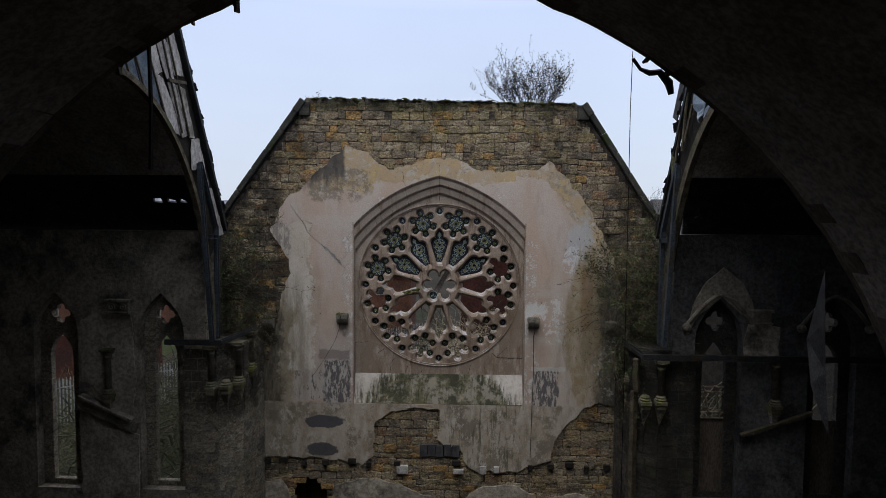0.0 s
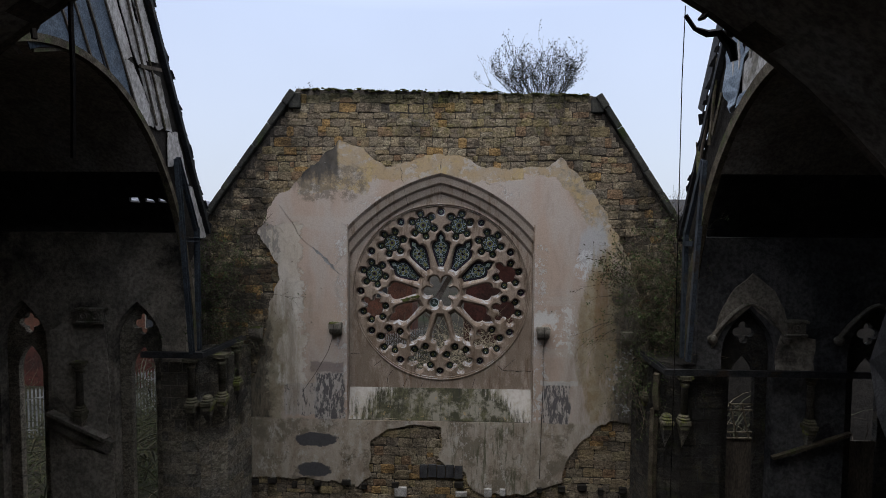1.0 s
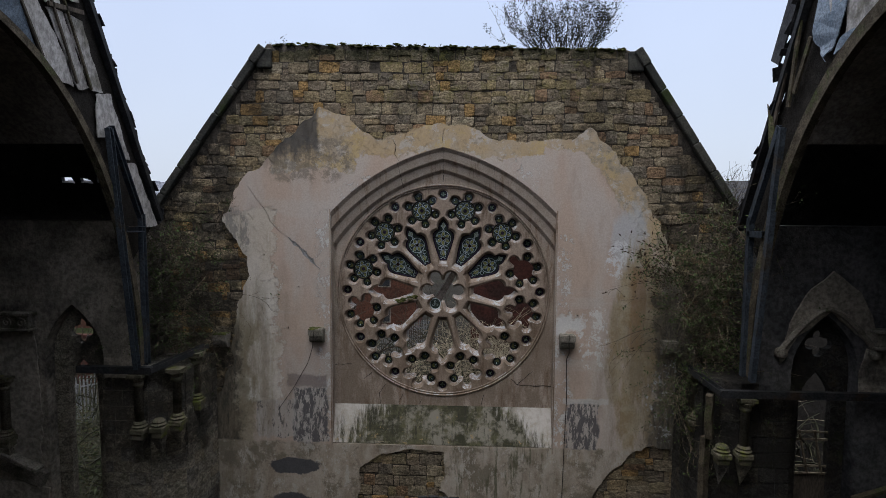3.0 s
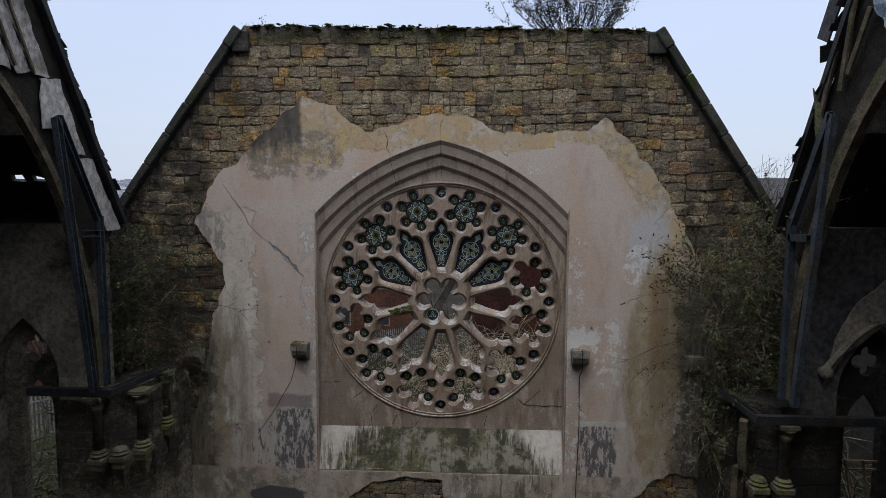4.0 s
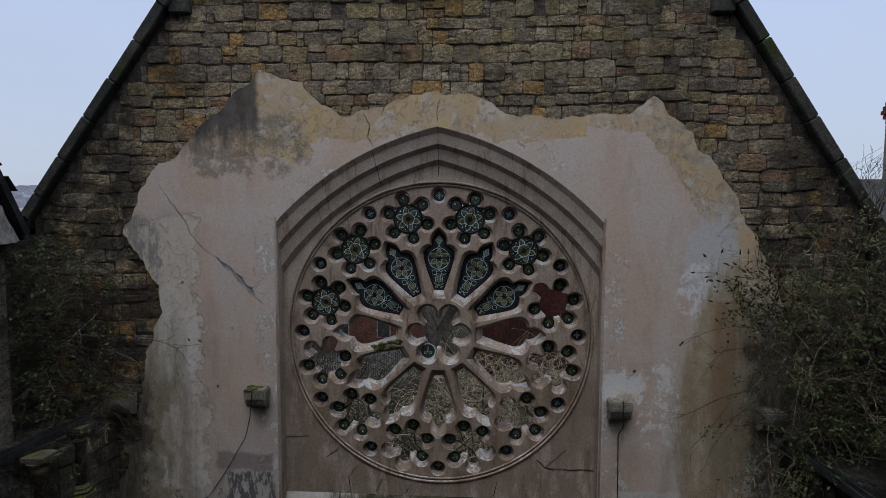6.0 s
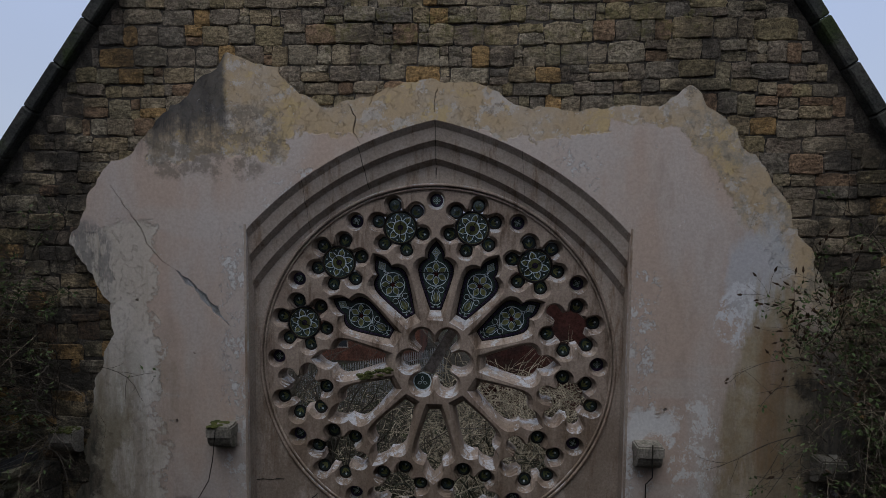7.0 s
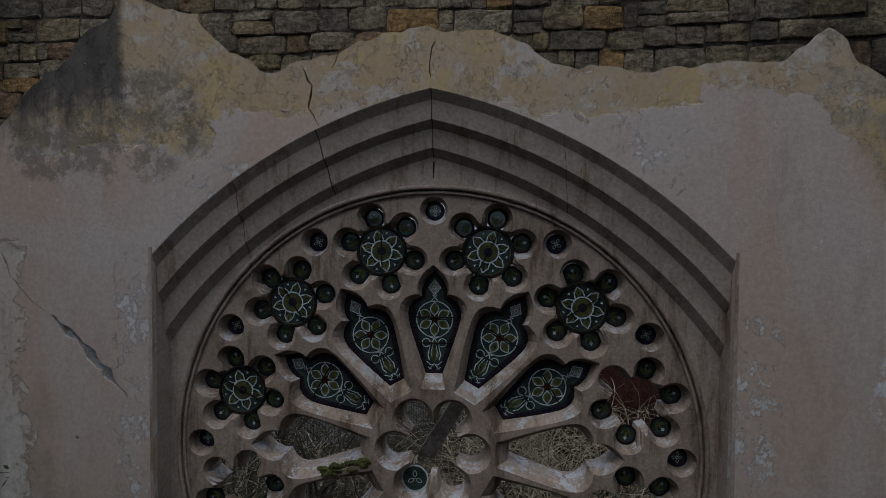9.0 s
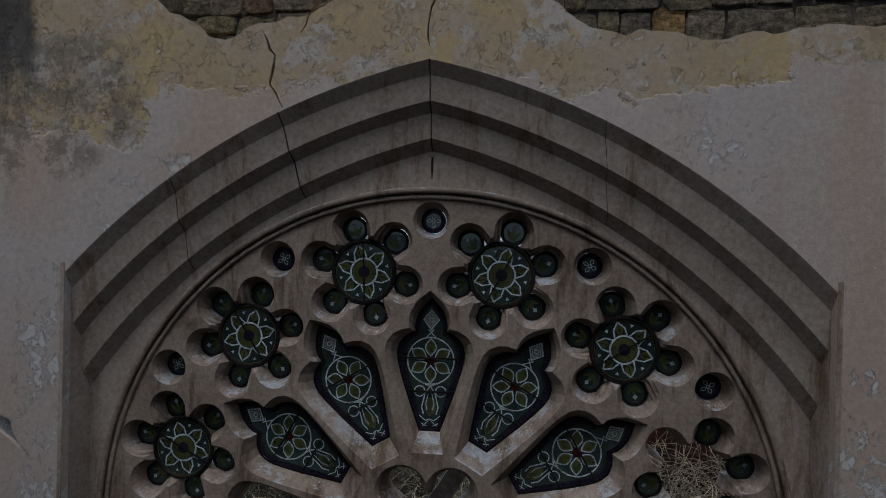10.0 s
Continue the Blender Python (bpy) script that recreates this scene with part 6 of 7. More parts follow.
for p, d in (((10.31, 13.54), (10.56, 13.12)), ((10.74, 13.7), (11.03, 12.97)), ((11.09, 13.84), (11.54, 12.82)), ((11.51, 14.0), (12.34, 12.45)), ((12.7, 14.29), (13.43, 12.17)), ((12.42, 14.3), (13.08, 12.2))):
    strip(-1, p, d, 0.035, M_TIMBER if p[0] < 12.6 else M_RIB, north, 2.8)
strip(-1, (9.63, 12.76), (10.62, 13.08), 0.05, M_RIB, north)
strip(-1, (12.5, 13.30), (13.3, 13.42), 0.07, M_TIMBER, north)
for up, pts in ((2, [(13.02, 14.24), (12.6, 14.13), (12.4, 13.79), (12.39, 12.97), (12.59, 12.74), (12.85, 12.4), (12.93, 12.63), (13.12, 12.82), (13.13, 13.65)]),
                (1, [(12.46, 13.99), (11.44, 13.46), (11.08, 13.14), (11.31, 13.01), (11.65, 13.32), (11.97, 13.51), (12.29, 13.34)]), (0, [(12.67, 12.5), (12.33, 12.73), (12.09, 12.71), (12.11, 12.54), (12.57, 12.44)])):
    tagged(part("torn_felt", panel(1, M_RAG, pts, up, 0.06, 0.05, 0.03), M_RAG), "torn blue-grey felt hanging from the roof edge", "felt", "torn felt rags")
part("board", panel(1, M_BOARD, [(12.01, 13.48), (11.28, 13.06), (11.41, 12.92), (11.77, 12.81), (12.41, 12.61), (12.41, 13.24)], 0, 0.03, 0.02), M_BOARD, south, "pale stained board laid bare")
for p, d in (((13.05, 13.91), (12.71, 13.1)), ((12.76, 14.09), (12.49, 13.2)), ((12.19, 13.69), (12.1, 13.31))):
    strip(1, p, d, 0.03, M_BOARD, south, 0.3)
for a, b in (((13.45, 13.7), (13.75, 11.9)), ((13.9, 12.5), (14.25, 11.4)), ((13.2, 12.9), (13.6, 12.1))):
    strip(1, a, b, 0.09, M_RIB if a[0] < 13.5 else M_TIMBER, south)

# ---- the near arch, what hangs from it ----
arch = thing("crossing_arch", "dark timber arch rib of the nave with a broken edge", "arch", kind="structure")
bm = bmesh.new()
rings = []
for k, ((x, z), (x2, z2)) in enumerate(zip(nave_arch(0.0, 80), nave_arch(0.35, 80))):
    j = 0.03 * noise.noise(Vector((k * 0.7, 1, 1)))
    rings.append([bm.verts.new(p) for p in ((x * (1 + j * 0.1), 5.6, z + j), (x * (1 + j * 0.1), 5.95, z + j), (x2, 5.95, z2), (x2, 5.6, z2))])
for a, b in zip(rings, rings[1:]):
    for j in range(4):
        bm.faces.new((a[j], a[(j + 1) % 4], b[(j + 1) % 4], b[j]))
bmesh.ops.recalc_face_normals(bm, faces=bm.faces)
part("rib", bm, M_TIMBER, arch)
rg = random.Random(8)
for k in range(12):
    f = rg.choice((rg.uniform(0.30, 0.41), rg.uniform(0.60, 0.70)))
    x, z = nave_arch(0.02, 2, f, f)[0]
    bm = bmesh.new()
    d = Vector((rg.uniform(-0.14, 0.14), rg.uniform(-0.06, 0.06), -rg.uniform(0.03, 0.13)))
    bar(bm, (x, 5.95, z + 0.05), Vector((x, 5.95, z)) + d, rg.uniform(0.02, 0.07), rg.uniform(0.01, 0.04))
    part("splinter", bm, M_TIMBER, arch)
bm = bmesh.new()
tube(bm, [(2.42, 5.97, 11.93), (2.5, 5.97, 11.82), (2.6, 5.97, 11.78), (2.70, 5.97, 11.79), (2.80, 5.97, 11.68), (2.83, 5.97, 11.56)], [0.018, 0.018, 0.03, 0.035, 0.045, 0.03], 6)
tagged(part("hanging_debris", bm, M_IRON), "bent black iron hanging from the arch edge", "debris")
wire("cable", [(2.41, 5.95, 12.0), (2.40, 5.95, 11.4), (2.405, 5.95, 9.5), (2.40, 5.95, 6.0), (2.40, 5.95, 1.0), (2.40, 5.95, 0.0)], 0.0042, M_IRON, "thin black cable hanging from the arch")
wire("hanging_rod", [(-2.75, 5.93, 12.15), (-2.74, 5.93, 11.4), (-2.76, 5.93, 10.74)], 0.022, M_IRON, "dark iron rod hanging from the arch")
bm = bmesh.new()
pts = [(6.1, 8.46, 9.5), (5.98, 8.22, 8.75), (6.2, 9.0, 8.33), (6.1, 8.35, 8.0), (6.05, 8.6, 7.7), (6.1, 8.2, 7.0)]
vs = [bm.verts.new(p) for p in pts]
for f in ((0, 1, 2), (1, 3, 2), (2, 3, 4), (3, 5, 4)):
    bm.faces.new([vs[i] for i in f])
bmesh.ops.solidify(bm, geom=bm.faces[:], thickness=0.012)
tagged(part("hanging_sheet", bm, M_SLATE), "crumpled dark metal sheet hanging in the transept arch", "sheet")


# ---- fittings of the transept walls ----
def carved_corbel(cx, w, z, spots):
    c = thing("carved_corbel", "moulded stone corbel block with carved roundels", "corbel", "carved corbels in the transepts")
    bm = bmesh.new()
    block(bm, (cx, 14.65, z + 0.16), (w, 0.26, 0.07))
    block(bm, (cx, 14.67, z), (w - 0.1, 0.2, 0.26))
    block(bm, (cx, 14.65, z - 0.16), (w - 0.04, 0.24, 0.06))
    bmesh.ops.bevel(bm, geom=bm.edges[:], offset=0.012, segments=1, affect="EDGES")
    part("block", bm, M_TRIM, c)
    for q in spots:
        bm = bmesh.new()
        ring(bm, cx + q, 14.565, z, 0.075, 0.022, 18, 6)
        r = bmesh.ops.create_icosphere(bm, subdivisions=1, radius=0.03)["verts"]
        bmesh.ops.translate(bm, vec=(cx + q, 14.57, z), verts=r)
        part("roundel", bm, M_TRIM, c)


def hood(cx, s):
    h = thing("hood_mould", "pale pointed hood mould over a transept window", "moulding", "hood moulds in the transepts")
    bm = bmesh.new()
    pts = []
    for k in range(17):
        f = k / 8 - 1
        pts.append((cx + 0.86 * f, 14.68, 7.5 + 0.78 * (1 - abs(f) ** 1.55)))
    tube(bm, pts, [0.055] * 17, 6)
    part("moulding", bm, M_TRIM, h)
    for q in (-1, 1):
        bm = bmesh.new()
        r = bmesh.ops.create_icosphere(bm, subdivisions=2, radius=0.12)["verts"]
        bmesh.ops.translate(bm, vec=(cx + q * 0.87, 14.68, 7.42), verts=r)
        part("stop", bm, M_TRIM, h)


bm = slab([ragged([(-9.7, 7.4), (-9.0, 7.75), (-8.3, 7.85), (-8.2, 6.0), (-8.3, 4.75), (-9.05, 5.05), (-9.7, 5.9)], 0.1, 0.05, rng)], 14.722, 14.752)
tagged(part("plaster_patch", bm, M_GREYPLASTER), "grey plaster remaining between the lancets", "plaster")
carved_corbel(-8.57, 0.70, 7.80, (-0.15, 0.15))
carved_corbel(8.49, 0.54, 7.72, (0.0,))
for s in (-1, 1):
    for c in WINDOWS[s]:
        if s > 0:
            hood(c, s)
    shaft(s * 8.9, 14.62, 5.45, 6.65)
    if s < 0:
        bm = bmesh.new()
        block(bm, (s * 8.98, 14.64, 5.02), (1.6, 0.26, 0.09), Matrix.Rotation(s * -0.42, 4, "Y"))
        block(bm, (s * 8.95, 14.69, 4.80), (1.7, 0.14, 0.34), Matrix.Rotation(s * -0.42, 4, "Y"))
        bmesh.ops.bevel(bm, geom=bm.edges[:], offset=0.012, segments=1, affect="EDGES")
        tagged(part("sloping_ledge", bm, M_TRIM), "pale sloping stone ledge between the lancets", "ledge")
    if s > 0:
        continue
    bm = slab([ragged([(s * 8.15, 0.0), (s * 9.75, 0.0), (s * 9.75, 4.0), (s * 9.2, 4.4), (s * 8.15, 4.25)], 0.12, 0.05, rng)], 14.715, 14.755)
    tagged(part("plaster_patch", bm, M_GREYPLASTER), "grey crumbling plaster on the transept wall", "plaster")
bm = slab([ragged([(6.6, 7.2), (6.75, 8.0), (7.05, 8.6), (7.5, 9.0), (8.0, 8.6), (8.25, 8.2), (8.4, 7.5), (8.1, 7.7), (7.5, 8.22), (6.9, 7.75)], 0.1, 0.03, rng)], 14.70, 14.752)
tagged(part("plaster_patch", bm, M_DIMPLASTER), "pale plaster patch over a transept window", "plaster")
bm = slab([ragged([(8.12, 6.62), (9.0, 6.62), (9.02, 7.45), (8.75, 7.5), (8.2, 7.52), (8.1, 7.1)], 0.1, 0.03, rng)], 14.71, 14.752)
tagged(part("plaster_patch", bm, M_GREYPLASTER), "grey plaster patch beside a transept window", "plaster")
for c in WINDOWS[1]:
    shut = thing("boarded_panel", "dark boards closing the foot of a lancet", "boarding", "boarded lancets")
    for k in range(4):
        bm = bmesh.new()
        block(bm, (c - 0.255 + 0.17 * k, 15.05, 3.85), (0.162, 0.03, 2.05))
        part("plank", bm, M_TIMBER, shut)
lat = thing("window_lattice", "broken timber lattice in a transept lancet", "lattice")
for p, e in (((7.1, 5.75), (7.75, 5.75)), ((7.1, 5.6), (7.75, 5.6)), ((7.1, 5.05), (7.75, 5.05)), ((7.1, 4.9), (7.75, 4.9)), ((7.2, 5.78), (7.4, 4.88)), ((7.5, 5.78), (7.68, 4.88))):
    bm = bmesh.new()
    bar(bm, (p[0], 15.0, p[1]), (e[0], 15.0, e[1]), 0.035, 0.035)
    part("slat", bm, M_DEADTWIG, lat)
bm = bmesh.new()
bar(bm, (8.06, 14.62, 4.58), (9.86, 14.6, 5.22), 0.12, 0.07)
tagged(part("leaning_plank", bm, M_RIB), "grey plank leaning across the transept wall", "plank")


# a rotten pale post below the corner of the beam, and a brown one over it
for p, e, mat, label in (((5.34, 14.96, 5.62), (5.38, 14.98, 0.0), M_RIB, "brown rotten timber post against the corner pier"),
                         ((5.30, 14.72, 6.55), (5.36, 14.80, 5.66), M_RIB, "brown split timber post under the steel beam")):
    bm = bmesh.new()
    bar(bm, p, e, 0.13, 0.15)
    bmesh.ops.subdivide_edges(bm, edges=[q for q in bm.edges if abs(q.verts[0].co.z - q.verts[1].co.z) > 0.3], cuts=14)
    for v in bm.verts:
        v.co += Vector((0.03 * noise.noise(v.co * 3.1), 0.02 * noise.noise(v.co * 3.7), 0))
    tagged(part("timber_post", bm, mat), label, "post", "posts at the corner pier")

# ---- plants ----
def leaf(bm, p, size, g):
    d = Vector((g.uniform(-1, 1), g.uniform(-1, 0.4), g.uniform(-1, 0.6))).normalized() * size
    n = d.orthogonal().normalized()
    n.rotate(Matrix.Rotation(g.uniform(0, math.tau), 3, d))
    n *= size * 0.22
    bm.faces.new([bm.verts.new(p + v) for v in (Vector((0, 0, 0)), d * 0.5 + n, d, d * 0.5 - n)])


def branch(bm, lv, p, d, length, r, g, depth, droop, leaves=0.0, size=0.07):
    n = 5
    pts, rad = [p.copy()], [r]
    for k in range(n):
        d = (d + Vector((g.uniform(-0.28, 0.28), g.uniform(-0.22, 0.22), g.uniform(-0.2, 0.2) - droop))).normalized()
        p = p + d * length / n
        pts.append(p.copy())
        rad.append(max(0.0025, r * (1 - 0.75 * (k + 1) / n)))
        if lv is not None and g.random() < leaves:
            for _ in range(3):
                leaf(lv, p + Vector((g.uniform(-0.05, 0.05), g.uniform(-0.05, 0.05), g.uniform(-0.05, 0.05))), size * g.uniform(0.6, 1.3), g)
    tube(bm, pts, rad, 4 if depth > 1 else 3)
    if depth > 0:
        for k in range(g.choice((2, 3, 3, 4))):
            i = g.randint(1, n)
            e = (d + Vector((g.uniform(-0.9, 0.9), g.uniform(-0.6, 0.6), g.uniform(-0.4, 0.7)))).normalized()
            branch(bm, lv, pts[i], e, length * g.uniform(0.45, 0.7), rad[i] * 0.7, g, depth - 1, droop, leaves, size)


def plant(name, label, category, seeds, g, depth, length, r, droop, leaves, size, twig, leafmat):
    t = thing(name, label, category)
    bm, lv = bmesh.new(), bmesh.new()
    for p, d in seeds:
        branch(bm, lv, Vector(p), Vector(d).normalized(), length * g.uniform(0.7, 1.15), r, g, depth, droop, leaves, size)
    tagged(part("stem_mass", bm, twig, t), kind="stuff")
    tagged(part("foliage", lv, leafmat, t), kind="stuff")
    return t


g = random.Random(5)
plant("sapling", "leggy sapling with small dark leaves rooted on the wall top", "bush",
      [((2.62 + u * 0.5, 16.6 + g.uniform(-0.15, 0.15), 13.45), (u * 1.25 + g.uniform(-0.25, 0.25), g.uniform(-0.3, 0.3), g.uniform(0.6, 1.0))) for u in [k / 31.5 - 1 for k in range(64)]], g, 2, 0.92, 0.011, -0.12, 0.5, 0.05, M_DARKLEAF, M_DARKLEAF)
plant("weed", "thin dead weed on the wall top", "plant",
      [((-3.55 + g.uniform(-0.1, 0.1), 16.5, 13.4), (g.uniform(-0.5, 0.5), 0, 1.0)) for _ in range(5)], g, 1, 0.3, 0.006, 0.0, 0.3, 0.05, M_TWIG, M_DARKLEAF)
plant("dead_sapling", "thin leafless sapling beside the coping", "plant",
      [((6.25 + g.uniform(-0.2, 0.2), 16.1, 9.9), (g.uniform(-0.4, 0.4), 0, 1.0)) for _ in range(7)], g, 2, 0.8, 0.010, -0.05, 0.05, 0.04, M_TWIG, M_DARKLEAF)
def arching(bm, lv, hd, p, d, length, r, g, droop, twigs, leafy, heads=0.0):
    """A long bowed stem with side twigs; leaves in clusters, seed heads at the twigs' ends."""
    n = 8
    pts = [p.copy()]
    for k in range(n):
        d = (d + Vector((g.uniform(-0.2, 0.2), g.uniform(-0.16, 0.12), g.uniform(-0.16, 0.16) - droop))).normalized()
        p = p + d * length / n
        p.y = min(p.y, 16.17)
        pts.append(p.copy())
    tube(bm, pts, [r * (1 - 0.08 * k) for k in range(n + 1)], 4)
    for _ in range(twigs):
        i = g.randint(2, n)
        q = pts[i].copy()
        e = (pts[i] - pts[i - 1]).normalized()
        e = (e + Vector((g.uniform(-0.9, 0.9), g.uniform(-0.7, 0.3), g.uniform(-0.5, 0.9)))).normalized()
        run = [q]
        m = length * g.uniform(0.14, 0.36)
        for k in range(3):
            e = (e + Vector((g.uniform(-0.3, 0.3), g.uniform(-0.2, 0.15), g.uniform(-0.2, 0.25)))).normalized()
            q = q + e * m / 3
            q.y = min(q.y, 16.17)
            run.append(q.copy())
        tube(bm, run, [r * 0.55, r * 0.48, r * 0.42, r * 0.3], 3)
        if g.random() < leafy:
            for k in range(g.randint(3, 8)):
                leaf(lv, run[g.randint(1, 3)] + Vector((g.uniform(-0.06, 0.06), g.uniform(-0.06, 0.02), g.uniform(-0.06, 0.06))), g.uniform(0.035, 0.08), g)
        if g.random() < heads:
            h = run[-1]
            tube(hd, [h, h + e * 0.02, h + e * 0.05, h + e * 0.085], [0.005, 0.015, 0.011, 0.002], 5)


def shrub(label, stems, spread, g, droop, twigs, leafy, twig, heads=0.0, name="creeper", lean=0.0):
    t = thing(name, label, "bush" if heads else "creeper")
    bm, lv, hd = bmesh.new(), bmesh.new(), bmesh.new()
    (x0, x1), (z0, z1) = spread
    for _ in range(stems):
        x, z = g.uniform(x0, x1), z0 + (z1 - z0) * g.random() ** 1.2
        d = Vector((g.uniform(-0.8, 0.8) + lean, g.uniform(-0.8, -0.05), g.uniform(-0.3, 1.1))).normalized()
        arching(bm, lv, hd, Vector((x, g.uniform(15.85, 16.15), z)), d, g.uniform(0.5, 1.5), g.uniform(0.0035, 0.008), g, droop, twigs, leafy, heads)
    tagged(part("stem_mass", bm, twig, t), kind="stuff")
    tagged(part("foliage", lv, M_LEAF, t), kind="stuff")
    if heads:
        tagged(part("dried_bloom", hd, M_HEAD, t, "dark brown dried flower heads"), kind="stuff")
    else:
        hd.free()


M_HEAD = plain("dried_flower", (0.035, 0.022, 0.014), (0.06, 0.036, 0.022), 9, 0.95, 0.5, 0.01)
shrub("tangled bare creeper with green leaves against the gable", 210, ((-6.35, -5.0), (7.0, 9.75)), g, 0.13, 6, 0.42, M_TWIG, lean=-0.35)
shrub("pale arching dead stems over the corner of the gable", 46, ((-6.4, -5.15), (6.6, 9.5)), g, 0.17, 5, 0.1, M_DEADTWIG)
shrub("dense tangled shrub of bare stems and green leaves against the gable", 380, ((4.95, 6.35), (5.7, 9.9)), g, 0.13, 7, 0.42, M_DEADTWIG)
shrub("dark tangled thorn stems against the gable", 120, ((5.2, 6.35), (5.6, 10.2)), g, 0.10, 6, 0.3, M_TWIG)
shrub("wiry bush with dried flower heads reaching over the plaster", 26, ((4.75, 5.15), (8.3, 9.3)), g, 0.02, 8, 0.35, M_TWIG, 0.75, "buddleia", -1.0)
shrub("thin bare stems hanging down the plaster", 11, ((4.5, 5.1), (7.3, 8.8)), g, 0.10, 6, 0.05, M_TWIG, 0.12, "buddleia", -0.55)


# ---- outside: scrub, fence, walls, houses, far hill ----
rg = random.Random(77)


def scrub(name, label, count, box, mat, length, r, lift=0.5):
    bm = bmesh.new()
    for _ in range(count):
        x, y = rg.uniform(*box[0]), rg.uniform(*box[1])
        p = Vector((x, y, lift * rg.uniform(-0.1, 1.0)))
        d = Vector((rg.uniform(-0.8, 0.8), rg.uniform(-0.8, 0.8), rg.uniform(0.5, 1.6))).normalized()
        n = length * rg.uniform(0.6, 1.4)
        pts = [p.copy()]
        for k in range(5):
            d = (d + Vector((rg.uniform(-0.3, 0.3), rg.uniform(-0.3, 0.3), -0.30))).normalized()
            p = p + d * n / 5
            pts.append(p.copy())
        tube(bm, pts, [r * rg.uniform(0.6, 1.5) * (1 - 0.12 * k) for k in range(6)], 3)
    return tagged(part(name, bm, mat), label, "scrub", kind="stuff")


scrub("bramble_scrub", "pale tangle of dead bramble stems behind the church", 2600, ((-9, 10), (21.0, 31.0)), M_PALETWIG, 1.9, 0.017, 3.0)
scrub("bramble_bank", "high bank of pale dead bramble before the brick house", 2600, ((-0.8, 10), (24.5, 31.0)), M_PALETWIG, 1.9, 0.013, 4.2)
scrub("dark_scrub", "dark tangle of bramble and thorn behind the church", 3400, ((-15, 14), (18.5, 34.0)), M_DARKLEAF, 2.2, 0.026, 2.8)
scrub("tall_scrub", "tall pale tangle of dead stems before the brick house", 420, ((-0.5, 9), (25.0, 30.0)), M_PALETWIG, 5.4, 0.017)
scrub("thicket", "dark thicket of bare stems before the fence", 420, ((-9, 0), (23.0, 30.0)), M_TWIG, 5.6, 0.020)
bm = bmesh.new()
for _ in range(9000):
    leaf(bm, Vector((rg.uniform(-15, 14), rg.uniform(18.5, 38), abs(rg.gauss(0.2, 1.1)))), rg.uniform(0.10, 0.24), rg)
tagged(part("bramble_leaves", bm, M_HEDGE), "low green bramble leaves among the scrub", "scrub", kind="stuff")
bm = bmesh.new()
for _ in range(14000):
    leaf(bm, Vector((rg.uniform(-26, -11), rg.uniform(19.0, 28), abs(rg.gauss(0.1, 0.9)))), rg.uniform(0.06, 0.14), rg)
tagged(part("hedge_leaves", bm, M_HEDGE), "dark green low growth beside the transept", "scrub", kind="stuff")
scrub("verge_scrub", "yellowish thin scrub beside the transept", 750, ((-30, -11), (20.0, 31.0)), M_STRAW, 2.0, 0.018)
scrub("verge_scrub", "brown thin scrub beside the transept", 700, ((11, 30), (19.0, 31.0)), M_TWIG, 3.4, 0.018)


def bare_tree(x, y, h, seed):
    g = random.Random(seed)
    t = thing("bare_tree", "leafless tree with a dark mossy trunk behind the church", "tree", "bare trees behind the church")
    bm = bmesh.new()
    pts = [Vector((x, y, -0.1))]
    for k in range(5):
        pts.append(pts[-1] + Vector((g.uniform(-0.2, 0.2), g.uniform(-0.2, 0.2), h * 0.12)))
    tube(bm, pts, [0.16, 0.14, 0.13, 0.12, 0.11, 0.1], 7)
    part("trunk", bm, M_TWIG, t)
    bm = bmesh.new()
    for k in range(11):
        branch(bm, None, pts[g.randint(1, 5)], Vector((g.uniform(-1, 1), g.uniform(-1, 1), g.uniform(0.6, 1.4))).normalized(), h * g.uniform(0.3, 0.48), 0.07, g, 3, -0.03)
    part("crown", bm, M_TWIG, t)


for k, (x, y, h) in enumerate(((-3.6, 25.0, 6.5), (-6.5, 30.0, 7.0), (-1.2, 33.0, 6.0), (2.6, 26.0, 5.0), (6.5, 24.0, 6.0), (-17.5, 28.0, 6.0), (-24, 30, 6.5))):
    bare_tree(x, y, h, 50 + k)

# palisade fence
fence = thing("palisade_fence", "grey galvanised steel palisade fence with pointed pales", "fence")
a, b = Vector((-22.0, 23.0, 0.1)), Vector((-1.5, 41.0, 0.3))
u = (b - a).normalized()
bm = bmesh.new()
outline = [(-0.035, 0), (0.035, 0), (0.035, 2.15), (0.0, 2.3), (-0.035, 2.15)]
pale = slab([outline], -0.012, 0.012)
me = bpy.data.meshes.new("pale")
pale.to_mesh(me)
pale.free()
me.materials.append(M_GALV)
n = int((b - a).length / 0.145)
for k in range(min(n, 290)):
    ob = new("pale", me)
    ob.parent = fence
    ob.matrix_local = Matrix.Translation(a + u * (0.145 * k)) @ Matrix.Rotation(math.atan2(u.y, u.x), 4, "Z")
for z in (0.35, 1.8):
    bm = bmesh.new()
    bar(bm, a + Vector((0, 0.04, z)), b + Vector((0, 0.04, z)), 0.05, 0.05)
    part("rail", bm, M_GALV, fence)
bm = bmesh.new()
for k in range(9):
    p = a.lerp(b, k / 8)
    bm2 = bmesh.new()
    block(bm2, p + Vector((0, 0.09, 0.9)), (0.09, 0.09, 2.0))
    part("post", bm2, M_GALV, fence)
bm.free()

